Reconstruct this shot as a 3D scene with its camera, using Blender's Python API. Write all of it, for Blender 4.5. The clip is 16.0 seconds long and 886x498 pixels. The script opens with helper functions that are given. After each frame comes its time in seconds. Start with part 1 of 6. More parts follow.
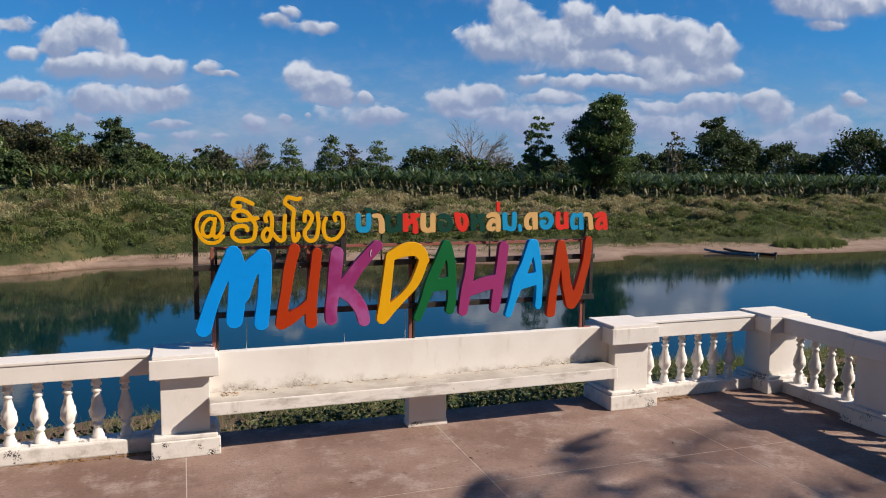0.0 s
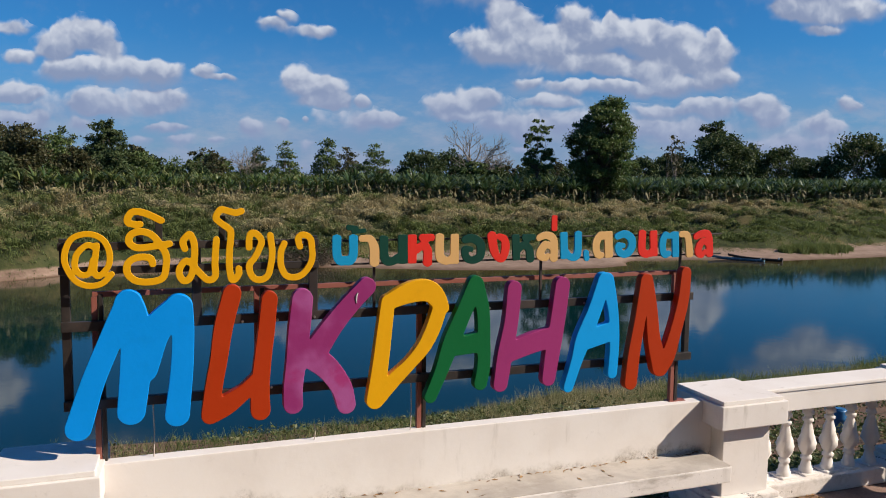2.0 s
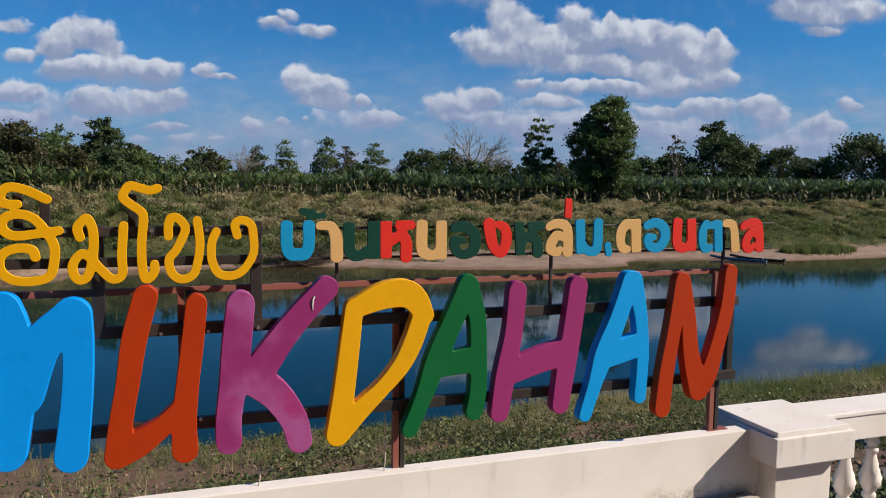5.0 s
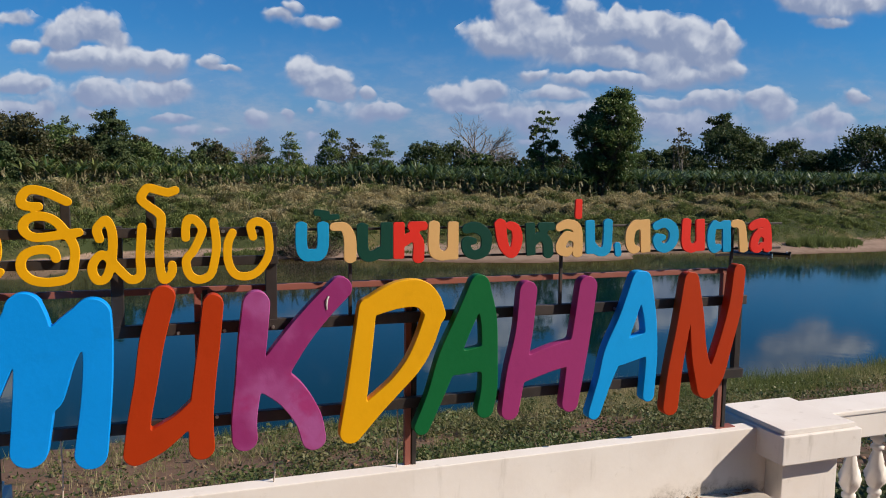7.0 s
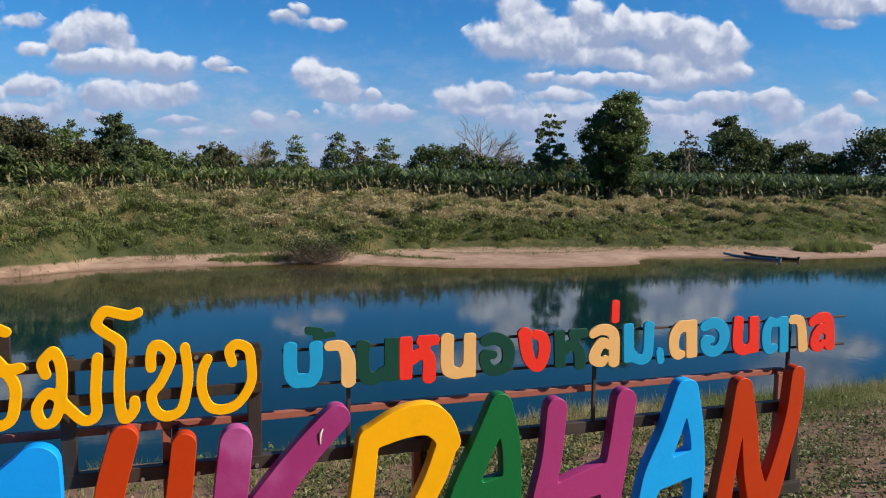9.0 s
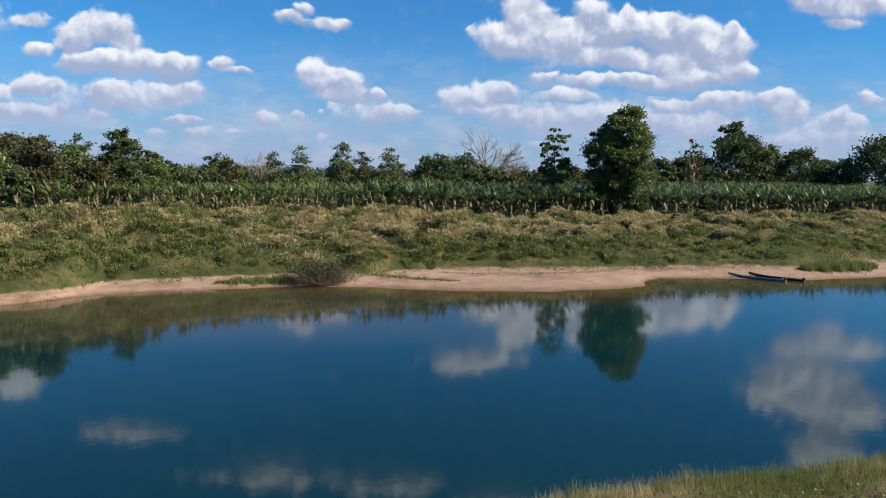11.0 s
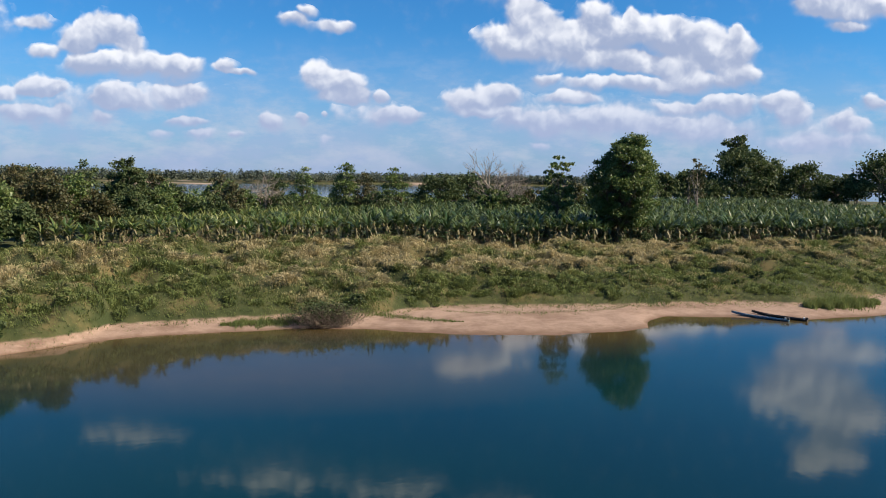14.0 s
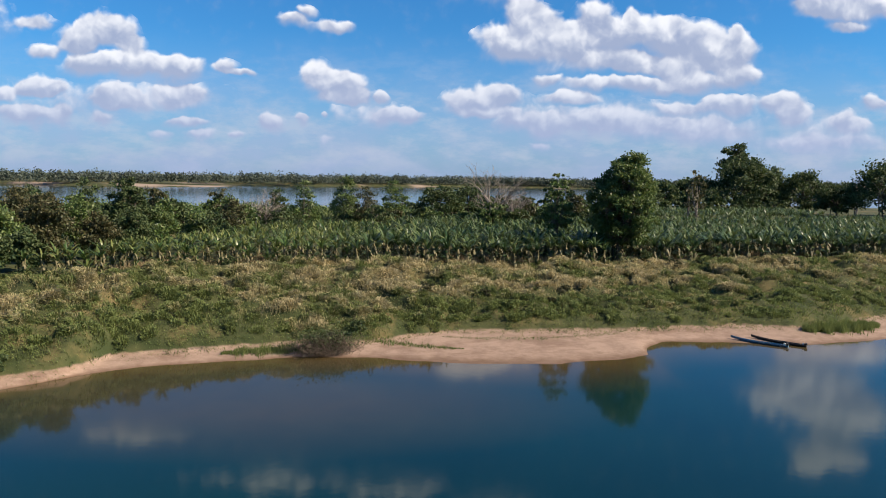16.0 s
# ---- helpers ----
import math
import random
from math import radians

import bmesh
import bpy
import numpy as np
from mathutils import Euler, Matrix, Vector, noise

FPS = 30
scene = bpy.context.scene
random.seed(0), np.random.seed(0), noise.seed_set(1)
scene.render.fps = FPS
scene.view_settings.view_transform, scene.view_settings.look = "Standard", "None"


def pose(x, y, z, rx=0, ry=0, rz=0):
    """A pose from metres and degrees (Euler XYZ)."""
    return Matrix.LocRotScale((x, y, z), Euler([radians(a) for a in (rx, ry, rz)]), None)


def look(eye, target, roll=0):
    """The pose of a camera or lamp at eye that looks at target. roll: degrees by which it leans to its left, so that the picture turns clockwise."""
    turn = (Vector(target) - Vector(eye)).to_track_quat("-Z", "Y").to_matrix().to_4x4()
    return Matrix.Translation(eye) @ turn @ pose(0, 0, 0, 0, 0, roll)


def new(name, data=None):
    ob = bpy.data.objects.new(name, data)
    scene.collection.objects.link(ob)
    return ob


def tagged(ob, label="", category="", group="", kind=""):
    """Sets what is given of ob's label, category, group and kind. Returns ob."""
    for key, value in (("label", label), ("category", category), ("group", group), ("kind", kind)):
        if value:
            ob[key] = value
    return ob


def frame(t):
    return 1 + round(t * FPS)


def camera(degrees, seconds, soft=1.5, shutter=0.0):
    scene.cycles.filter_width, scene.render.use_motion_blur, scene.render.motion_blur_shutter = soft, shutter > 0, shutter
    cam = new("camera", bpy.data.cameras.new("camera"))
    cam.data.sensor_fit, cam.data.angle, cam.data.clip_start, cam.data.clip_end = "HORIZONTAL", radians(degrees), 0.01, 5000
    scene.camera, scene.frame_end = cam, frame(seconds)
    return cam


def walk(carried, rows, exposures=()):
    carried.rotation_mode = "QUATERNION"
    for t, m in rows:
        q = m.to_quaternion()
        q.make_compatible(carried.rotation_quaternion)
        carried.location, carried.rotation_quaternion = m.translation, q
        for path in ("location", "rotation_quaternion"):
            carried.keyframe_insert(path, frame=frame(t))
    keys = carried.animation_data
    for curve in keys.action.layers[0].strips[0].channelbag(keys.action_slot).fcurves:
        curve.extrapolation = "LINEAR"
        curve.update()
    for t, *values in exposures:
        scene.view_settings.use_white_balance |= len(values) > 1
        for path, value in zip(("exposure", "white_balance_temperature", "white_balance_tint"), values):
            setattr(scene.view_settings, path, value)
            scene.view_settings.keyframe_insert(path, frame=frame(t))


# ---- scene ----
cam = camera(61.0, 16.0, soft=1.0)
EXPOSURES = [(0.0, 0.6, 6380, 10), (3.0, 0.52, 6380, 10), (7.0, 0.54, 6430, 10), (8.0, 0.62, 6450, 10), (8.6, 0.83, 6550, 10), (9.5, 0.95, 6650, 10), (11.0, 1.06, 6800, 10), (13.0, 1.12, 6850, 10), (16.0, 1.1, 6850, 10)]
PATH = [
    (0, (0.461, -0.357, 2.512), (1.113, 1.525, 2.32), 0.4),
    (0.5, (0.562, 0.193, 2.514), (1.215, 2.074, 2.326), 0.4),
    (1, (0.75, 0.988, 2.512), (1.405, 2.869, 2.329), 0.4),
    (1.5, (0.958, 1.699, 2.51), (1.614, 3.579, 2.329), 0.4),
    (2, (1.165, 2.272, 2.486), (1.824, 4.151, 2.304), 0.5),
    (2.5, (1.366, 2.755, 2.43), (2.027, 4.634, 2.251), 0.5),
    (3, (1.535, 3.137, 2.377), (2.197, 5.016, 2.201), 0.5),
    (3.5, (1.597, 3.236, 2.318), (2.26, 5.114, 2.141), 0.6),
    (4, (1.617, 3.251, 2.318), (2.279, 5.13, 2.143), 0.6),
    (6.5, (1.537, 3.194, 2.402), (2.188, 5.074, 2.201), 0.7),
    (7, (1.54, 3.2, 2.393), (2.187, 5.081, 2.19), 0.7),
    (7.5, (1.625, 3.498, 2.399), (2.27, 5.381, 2.199), 0.7),
    (8, (1.698, 3.75, 2.421), (2.339, 5.634, 2.223), 0.7),
    (8.5, (1.704, 3.788, 2.510), (2.342, 5.673, 2.310), 0.7),
    (9, (1.695, 3.79, 2.822), (2.328, 5.676, 2.623), 0.7),
    (9.2, (1.69, 3.79, 3.038), (2.322, 5.677, 2.839), 0.7),
    (11.5, (1.482, 4.014, 6.768), (2.102, 5.905, 6.568), 0.8),
    (12, (1.388, 4.115, 7.666), (2.007, 6.006, 7.466), 0.9),
    (12.5, (1.428, 4.055, 8.455), (2.045, 5.948, 8.257), 0.9),
    (13, (1.389, 4.047, 9.337), (2.006, 5.94, 9.142), 0.9),
    (13.5, (1.401, 4.051, 10.235), (2.016, 5.944, 10.041), 0.9),
    (14, (1.386, 4.031, 11.197), (2.001, 5.924, 11.003), 0.9),
    (14.5, (1.393, 4.012, 12.162), (2.007, 5.905, 11.968), 0.9),
    (15, (1.386, 4.042, 13.098), (2.0, 5.936, 12.904), 0.9),
    (15.5, (1.36, 4.003, 14.018), (1.974, 5.897, 13.825), 0.9),
    (16, (1.346, 4.114, 14.932), (1.961, 6.007, 14.739), 0.9),
]
walk(cam, [(t, look(eye, target, roll)) for t, eye, target, roll in PATH], EXPOSURES)

# ---- plan: the river's own axes, u across the view and v away from the terrace
HEAD = radians(18.0)
FWD = Vector((math.sin(HEAD), math.cos(HEAD), 0))
RGT = Vector((math.cos(HEAD), -math.sin(HEAD), 0))
ORG = Vector((1.4, 4.0, 0))
WATER = -9.17


def uv_to_xy(u, v):
    return ORG.x + u * RGT.x + v * FWD.x, ORG.y + u * RGT.y + v * FWD.y


def xy_to_uv(x, y):
    x, y = x - ORG.x, y - ORG.y
    return x * RGT.x + y * RGT.y, x * FWD.x + y * FWD.y


# ---- sun and sky
TO_SUN = Vector((1.25, -0.7, 1.0)).normalized()
sun = new("sun", bpy.data.lights.new("sun", "SUN"))
sun.data.energy, sun.data.angle, sun.data.color = 5.0, radians(0.55), (1.0, 0.865, 0.70)
sun.matrix_world = look(TO_SUN * 50, (0, 0, 0))


class Nodes:
    """Short hand for building node trees."""

    def __init__(self, tree):
        self.tree, self.n, self.l = tree, tree.nodes, tree.links
        self.n.clear()

    def add(self, kind, **values):
        node = self.n.new(kind)
        for key, value in values.items():
            setattr(node, key, value)
        return node

    def put(self, socket, value):
        if isinstance(value, bpy.types.NodeSocket):
            self.l.new(value, socket)
        elif value is not None:
            socket.default_value = value

    def math(self, op, a, b=None, c=None, clamp=False):
        node = self.add("ShaderNodeMath", operation=op, use_clamp=clamp)
        for i, value in enumerate((a, b, c)):
            if value is not None:
                self.put(node.inputs[i], value)
        return node.outputs[0]

    def vmath(self, op, a, b=None, c=None, scale=None):
        node = self.add("ShaderNodeVectorMath", operation=op)
        self.put(node.inputs[0], a)
        if c is not None:
            self.put(node.inputs[2], c)
        if b is not None:
            self.put(node.inputs[1], b)
        if scale is not None:
            self.put(node.inputs["Scale"], scale)
        return node.outputs["Value" if op in ("DOT_PRODUCT", "LENGTH", "DISTANCE") else "Vector"]

    def noise(self, vector, scale, detail=4.0, rough=0.55, color=False, dims="3D", distortion=0.0):
        node = self.add("ShaderNodeTexNoise", noise_dimensions=dims)
        self.put(node.inputs["Vector"], vector)
        self.put(node.inputs["Scale"], scale)
        node.inputs["Detail"].default_value, node.inputs["Roughness"].default_value = detail, rough
        node.inputs["Distortion"].default_value = distortion
        return node.outputs["Color" if color else "Fac"]

    def puffs(self, vector, scale):
        """Rounded heaps, as of cauliflower: small at the middle of each, larger between them."""
        node = self.add("ShaderNodeTexVoronoi", feature="SMOOTH_F1", voronoi_dimensions="2D", normalize=True)
        self.put(node.inputs["Vector"], vector)
        node.inputs["Scale"].default_value, node.inputs["Detail"].default_value = scale, 2.5
        node.inputs["Roughness"].default_value, node.inputs["Smoothness"].default_value = 0.55, 0.35
        return node.outputs["Distance"]

    def ramp(self, fac, lo, hi, a=0.0, b=1.0, smooth=True):
        node = self.add("ShaderNodeMapRange", interpolation_type="SMOOTHSTEP" if smooth else "LINEAR")
        for i, value in enumerate((fac, lo, hi, a, b)):
            self.put(node.inputs[i], value)
        return node.outputs[0]

    def mix(self, fac, a, b, blend="MIX"):
        node = self.add("ShaderNodeMix", data_type="RGBA", blend_type=blend)
        for i, value in ((0, fac), (6, a), (7, b)):
            self.put(node.inputs[i], (*value, 1) if isinstance(value, tuple) and len(value) == 3 else value)
        return node.outputs[2]


# Cloud heaps of the day: centre across and up, half width, rise above the base, drop below it (tangents of the view), thickness
CLOUDS = []
# high scrap
CLOUDS += [
    (-0.537, 0.189, 0.026, 0.016, 0.007, 0.70),
]
# tower on the broad slab
CLOUDS += [
    (-0.449, 0.186, 0.031, 0.021, 0.022, 1.00),
    (-0.428, 0.178, 0.026, 0.020, 0.020, 1.00),
    (-0.471, 0.170, 0.034, 0.019, 0.017, 1.00),
    (-0.414, 0.159, 0.022, 0.017, 0.009, 1.00),
    (-0.485, 0.160, 0.024, 0.014, 0.010, 1.00),
    (-0.523, 0.153, 0.019, 0.012, 0.007, 0.90),
]
# broad slab
CLOUDS += [
    (-0.472, 0.137, 0.037, 0.016, 0.019, 1.00),
    (-0.432, 0.136, 0.044, 0.016, 0.020, 1.00),
    (-0.387, 0.138, 0.044, 0.017, 0.020, 1.00),
    (-0.345, 0.140, 0.030, 0.017, 0.022, 1.00),
]
# heaps under the slab
CLOUDS += [
    (-0.420, 0.091, 0.031, 0.016, 0.015, 1.00),
    (-0.438, 0.085, 0.022, 0.010, 0.010, 0.90),
    (-0.337, 0.098, 0.034, 0.020, 0.016, 1.00),
    (-0.362, 0.102, 0.025, 0.015, 0.018, 0.90),
    (-0.529, 0.107, 0.030, 0.015, 0.013, 1.00),
    (-0.544, 0.102, 0.021, 0.012, 0.009, 0.90),
    (-0.511, 0.100, 0.015, 0.009, 0.007, 0.90),
    (-0.581, 0.094, 0.022, 0.013, 0.009, 0.90),
]
# low heaps
CLOUDS += [
    (-0.553, 0.068, 0.042, 0.013, 0.015, 0.80),
    (-0.506, 0.069, 0.018, 0.013, 0.015, 0.70),
    (-0.341, 0.066, 0.034, 0.007, 0.007, 0.80),
    (-0.452, 0.063, 0.018, 0.009, 0.009, 0.50),
    (-0.319, 0.050, 0.024, 0.010, 0.010, 0.60),
    (-0.375, 0.048, 0.019, 0.009, 0.010, 0.45),
    (-0.274, 0.051, 0.013, 0.007, 0.007, 0.60),
]
# small puffs
CLOUDS += [
    (-0.289, 0.135, 0.018, 0.013, 0.009, 1.00),
    (-0.269, 0.130, 0.021, 0.005, 0.005, 0.80),
    (-0.228, 0.068, 0.019, 0.013, 0.016, 0.95),
    (-0.190, 0.071, 0.009, 0.007, 0.009, 0.80),
    (-0.164, 0.074, 0.006, 0.005, 0.006, 0.70),
    (-0.159, 0.046, 0.012, 0.007, 0.009, 0.50),
    (-0.087, 0.095, 0.009, 0.009, 0.007, 0.90),
]
# leaning heap
CLOUDS += [
    (-0.167, 0.131, 0.022, 0.019, 0.019, 1.00),
    (-0.150, 0.117, 0.031, 0.022, 0.022, 1.00),
    (-0.128, 0.114, 0.025, 0.019, 0.022, 1.00),
    (-0.116, 0.098, 0.019, 0.015, 0.010, 1.00),
    (-0.136, 0.095, 0.033, 0.010, 0.007, 0.90),
]
# thin cloud above
CLOUDS += [
    (-0.199, 0.194, 0.025, 0.009, 0.009, 0.80),
    (-0.146, 0.194, 0.025, 0.009, 0.009, 1.00),
    (-0.184, 0.207, 0.013, 0.010, 0.009, 0.45),
]
# puffs over the field
CLOUDS += [
    (-0.066, 0.074, 0.037, 0.012, 0.015, 0.85),
    (-0.046, 0.078, 0.018, 0.010, 0.013, 0.85),
    (0.128, 0.066, 0.030, 0.019, 0.018, 0.90),
    (0.083, 0.069, 0.022, 0.013, 0.015, 0.70),
    (0.176, 0.071, 0.022, 0.010, 0.010, 0.70),
    (0.209, 0.074, 0.024, 0.012, 0.013, 0.75),
    (0.125, 0.039, 0.016, 0.009, 0.007, 0.50),
]
# heap before the great one
CLOUDS += [
    (0.075, 0.107, 0.021, 0.017, 0.019, 1.00),
    (0.053, 0.102, 0.027, 0.020, 0.019, 1.00),
    (0.023, 0.098, 0.027, 0.015, 0.018, 0.95),
    (0.053, 0.082, 0.045, 0.009, 0.007, 0.80),
]
# great heap, heads
CLOUDS += [
    (0.098, 0.216, 0.022, 0.021, 0.029, 1.00),
    (0.120, 0.196, 0.028, 0.023, 0.029, 1.00),
    (0.070, 0.177, 0.031, 0.024, 0.025, 0.95),
    (0.103, 0.169, 0.044, 0.029, 0.020, 1.00),
    (0.155, 0.172, 0.037, 0.029, 0.022, 1.00),
    (0.189, 0.211, 0.026, 0.021, 0.029, 1.00),
    (0.185, 0.178, 0.044, 0.030, 0.029, 1.00),
    (0.227, 0.191, 0.034, 0.020, 0.032, 1.00),
    (0.244, 0.209, 0.010, 0.011, 0.013, 1.00),
]
# great heap, shoulder
CLOUDS += [
    (0.271, 0.188, 0.032, 0.023, 0.032, 1.00),
    (0.294, 0.194, 0.021, 0.016, 0.029, 1.00),
    (0.309, 0.180, 0.029, 0.022, 0.029, 1.00),
    (0.339, 0.176, 0.032, 0.022, 0.029, 1.00),
    (0.374, 0.190, 0.010, 0.009, 0.013, 1.00),
    (0.379, 0.171, 0.031, 0.020, 0.022, 1.00),
    (0.360, 0.160, 0.038, 0.018, 0.016, 1.00),
    (0.214, 0.147, 0.081, 0.018, 0.013, 1.00),
    (0.291, 0.148, 0.081, 0.018, 0.013, 1.00),
]
# layers under the great heap
CLOUDS += [
    (0.384, 0.138, 0.031, 0.016, 0.019, 1.00),
    (0.325, 0.129, 0.052, 0.013, 0.017, 1.00),
    (0.252, 0.123, 0.052, 0.010, 0.013, 0.95),
    (0.185, 0.121, 0.037, 0.009, 0.010, 0.80),
    (0.137, 0.129, 0.021, 0.008, 0.008, 0.85),
    (0.164, 0.103, 0.036, 0.011, 0.009, 0.95),
    (0.371, 0.099, 0.038, 0.015, 0.016, 1.00),
    (0.312, 0.093, 0.041, 0.010, 0.012, 0.80),
]
# heaps beside it
CLOUDS += [
    (0.445, 0.103, 0.018, 0.017, 0.022, 1.00),
    (0.458, 0.085, 0.022, 0.018, 0.013, 1.00),
    (0.423, 0.104, 0.012, 0.012, 0.016, 0.95),
    (0.516, 0.082, 0.021, 0.015, 0.019, 0.95),
    (0.540, 0.073, 0.024, 0.012, 0.013, 0.90),
    (0.565, 0.102, 0.021, 0.012, 0.012, 0.85),
]
# soft layers between the heaps
CLOUDS += [
    (-0.400, 0.085, 0.111, 0.029, 0.031, 0.16),
    (-0.519, 0.078, 0.089, 0.032, 0.031, 0.16),
    (-0.110, 0.071, 0.067, 0.019, 0.022, 0.16),
    (0.083, 0.080, 0.082, 0.026, 0.029, 0.16),
    (0.224, 0.083, 0.096, 0.025, 0.029, 0.16),
    (0.372, 0.080, 0.089, 0.025, 0.026, 0.16),
    (0.507, 0.061, 0.082, 0.022, 0.022, 0.16),
]
# high slab
CLOUDS += [
    (0.511, 0.221, 0.060, 0.018, 0.020, 1.00),
    (0.474, 0.224, 0.031, 0.014, 0.014, 1.00),
    (0.521, 0.202, 0.031, 0.006, 0.008, 0.90),
    (0.569, 0.224, 0.037, 0.017, 0.016, 1.00),
]
# haze along the horizon
CLOUDS += [
    (0.218, 0.065, 0.104, 0.023, 0.021, 0.55),
    (0.331, 0.057, 0.096, 0.023, 0.020, 0.55),
    (0.497, 0.043, 0.096, 0.022, 0.018, 0.50),
]
# higher up, mirrored by the river
CLOUDS += [
    (0.048, 0.242, 0.064, 0.023, 0.023, 0.60),
    (0.497, 0.266, 0.088, 0.047, 0.045, 1.00),
    (0.547, 0.309, 0.072, 0.039, 0.038, 0.90),
    (0.529, 0.365, 0.056, 0.031, 0.030, 0.80),
    (-0.422, 0.351, 0.072, 0.019, 0.018, 0.42),
    (-0.230, 0.405, 0.110, 0.030, 0.035, 0.28),
    (-0.060, 0.420, 0.090, 0.025, 0.030, 0.25),
    (0.080, 0.445, 0.060, 0.020, 0.030, 0.28),
]
# to the sides
CLOUDS += [
    (-0.572, 0.267, 0.040, 0.047, 0.038, 0.90),
    (-0.665, 0.182, 0.096, 0.047, 0.030, 1.00),
    (0.748, 0.166, 0.111, 0.055, 0.030, 1.00),
]


def build_sky():
    world = bpy.data.worlds.new("sky")
    scene.world, world.use_nodes = world, True
    k = Nodes(world.node_tree)
    out, bg = k.add("ShaderNodeOutputWorld"), k.add("ShaderNodeBackground")
    k.l.new(bg.outputs[0], out.inputs[0])
    sky = k.add("ShaderNodeTexSky", sky_type="NISHITA", sun_disc=False)
    sky.sun_elevation = math.asin(TO_SUN.z)
    sky.sun_rotation = math.atan2(TO_SUN.x, TO_SUN.y)
    sky.air_density, sky.dust_density, sky.ozone_density = 1.0, 0.6, 2.2
    way = k.add("ShaderNodeTexCoord").outputs["Generated"]
    ahead = k.math("MAXIMUM", k.vmath("DOT_PRODUCT", way, tuple(FWD)), 0.05)
    right = k.vmath("DOT_PRODUCT", way, tuple(RGT))
    xyz = k.add("ShaderNodeSeparateXYZ")
    k.put(xyz.inputs[0], way)
    px, py = k.math("DIVIDE", right, ahead), k.math("DIVIDE", xyz.outputs[2], ahead)
    flat = k.add("ShaderNodeCombineXYZ")
    k.put(flat.inputs[0], px), k.put(flat.inputs[1], py)
    p0 = flat.outputs[0]
    # billows push the outlines about
    push = k.vmath("SUBTRACT", k.noise(p0, 15.0, 3.0, 0.5, color=True), (0.5, 0.5, 0.5))
    p = k.vmath("ADD", p0, k.vmath("SCALE", push, scale=0.034))
    curl = k.vmath("SUBTRACT", k.noise(p0, 46.0, 2.0, 0.5, color=True), (0.5, 0.5, 0.5))
    p = k.vmath("ADD", p, k.vmath("SCALE", curl, scale=0.011))
    low = lit = None
    for cx, cy, hw, up, down, thick in CLOUDS:
        thick = min(1.0, thick + 0.1)
        # the nought ties each heap to the one before, so that they are worked out in turn
        d = k.vmath("SUBTRACT", p if low is None else k.vmath("MULTIPLY_ADD", low, (0, 0, 0), p), (cx, cy, 0))
        s = k.add("ShaderNodeSeparateXYZ")
        k.put(s.inputs[0], d)
        above = k.math("MAXIMUM", k.math("DIVIDE", s.outputs[1], up), k.math("DIVIDE", s.outputs[1], -down))
        across = k.math("DIVIDE", s.outputs[0], hw)
        r2 = k.math("MULTIPLY_ADD", across, across, k.math("MULTIPLY", above, above))
        swell = k.math("MAXIMUM", k.math("MULTIPLY_ADD", r2, -0.55, 1.0), 0.0)
        swell = k.math("MULTIPLY", swell, k.math("MULTIPLY", swell, thick))
        tall = k.math("MULTIPLY_ADD", s.outputs[1], 0.55 / up, 0.40)
        if low is None:
            low, lit = swell, k.math("MULTIPLY", swell, tall)
        else:
            low, lit = k.math("ADD", low, swell), k.math("MULTIPLY_ADD", swell, tall, lit)
    lit = k.math("DIVIDE", lit, k.math("MAXIMUM", low, 0.001))
    low = k.math("MULTIPLY_ADD", k.math("MINIMUM", low, 1.1), 1.45, -0.14)
    # elsewhere in the sky: the same fair weather heaps, scattered
    dome = k.add("ShaderNodeCombineXYZ")
    rise = k.math("ADD", k.math("MAXIMUM", xyz.outputs[2], 0.0), 0.12)
    k.put(dome.inputs[0], k.math("DIVIDE", xyz.outputs[0], rise)), k.put(dome.inputs[1], k.math("DIVIDE", xyz.outputs[1], rise))
    other = k.math("MULTIPLY_ADD", k.noise(dome.outputs[0], 0.9, 6.0, 0.55), 5.0, -4.25)
    inview = k.math("MULTIPLY", k.ramp(k.vmath("DOT_PRODUCT", way, tuple(FWD)), 0.62, 0.74), k.ramp(py, 0.60, 0.48))
    body = k.math("MULTIPLY_ADD", inview, k.math("SUBTRACT", low, other), other)
    fine = k.noise(p0, 30.0, 6.0, 0.6)
    puff = k.puffs(p, 30.0)
    body = k.math("ADD", body, k.math("MULTIPLY_ADD", fine, 0.7, -0.36))
    body = k.math("ADD", body, k.math("MULTIPLY_ADD", puff, -1.1, 0.47))
    # crisp heads, ragged and thin feet
    crisp = k.math("MULTIPLY", k.ramp(lit, 0.10, 0.75, 1.45, 0.50), k.ramp(py, 0.11, 0.03, 1.0, 1.25))
    cover = k.ramp(body, -0.04, crisp)
    # billow relief, lit from above and from the right
    away = k.puffs(k.vmath("ADD", p, (0.006, 0.010, 0)), 30.0)
    relief = k.math("MULTIPLY", k.math("SUBTRACT", away, puff), 1.0)
    broad = k.math("MULTIPLY_ADD", k.noise(p0, 12.0, 4.0, 0.55), 0.6, -0.30)
    bright = k.ramp(k.math("ADD", k.math("ADD", lit, relief), broad), 0.12, 1.0)
    cloud = k.mix(bright, CLOUD_SHADE, CLOUD_LIT)
    cloud = k.mix(k.ramp(py, 0.17, 0.01, 0.0, 0.80), cloud, HAZE)
    # pale haze near the horizon, thin veil of low cloud
    veil = k.math("MULTIPLY", k.ramp(py, 0.20, -0.01), k.ramp(k.noise(k.vmath("MULTIPLY", p0, (1, 2.2, 1)), 7.0, 5.0, 0.6), 0.25, 0.75, 0.55, 0.95))
    strength = 0.074
    clear = k.vmath("SCALE", sky.outputs[0], scale=strength)
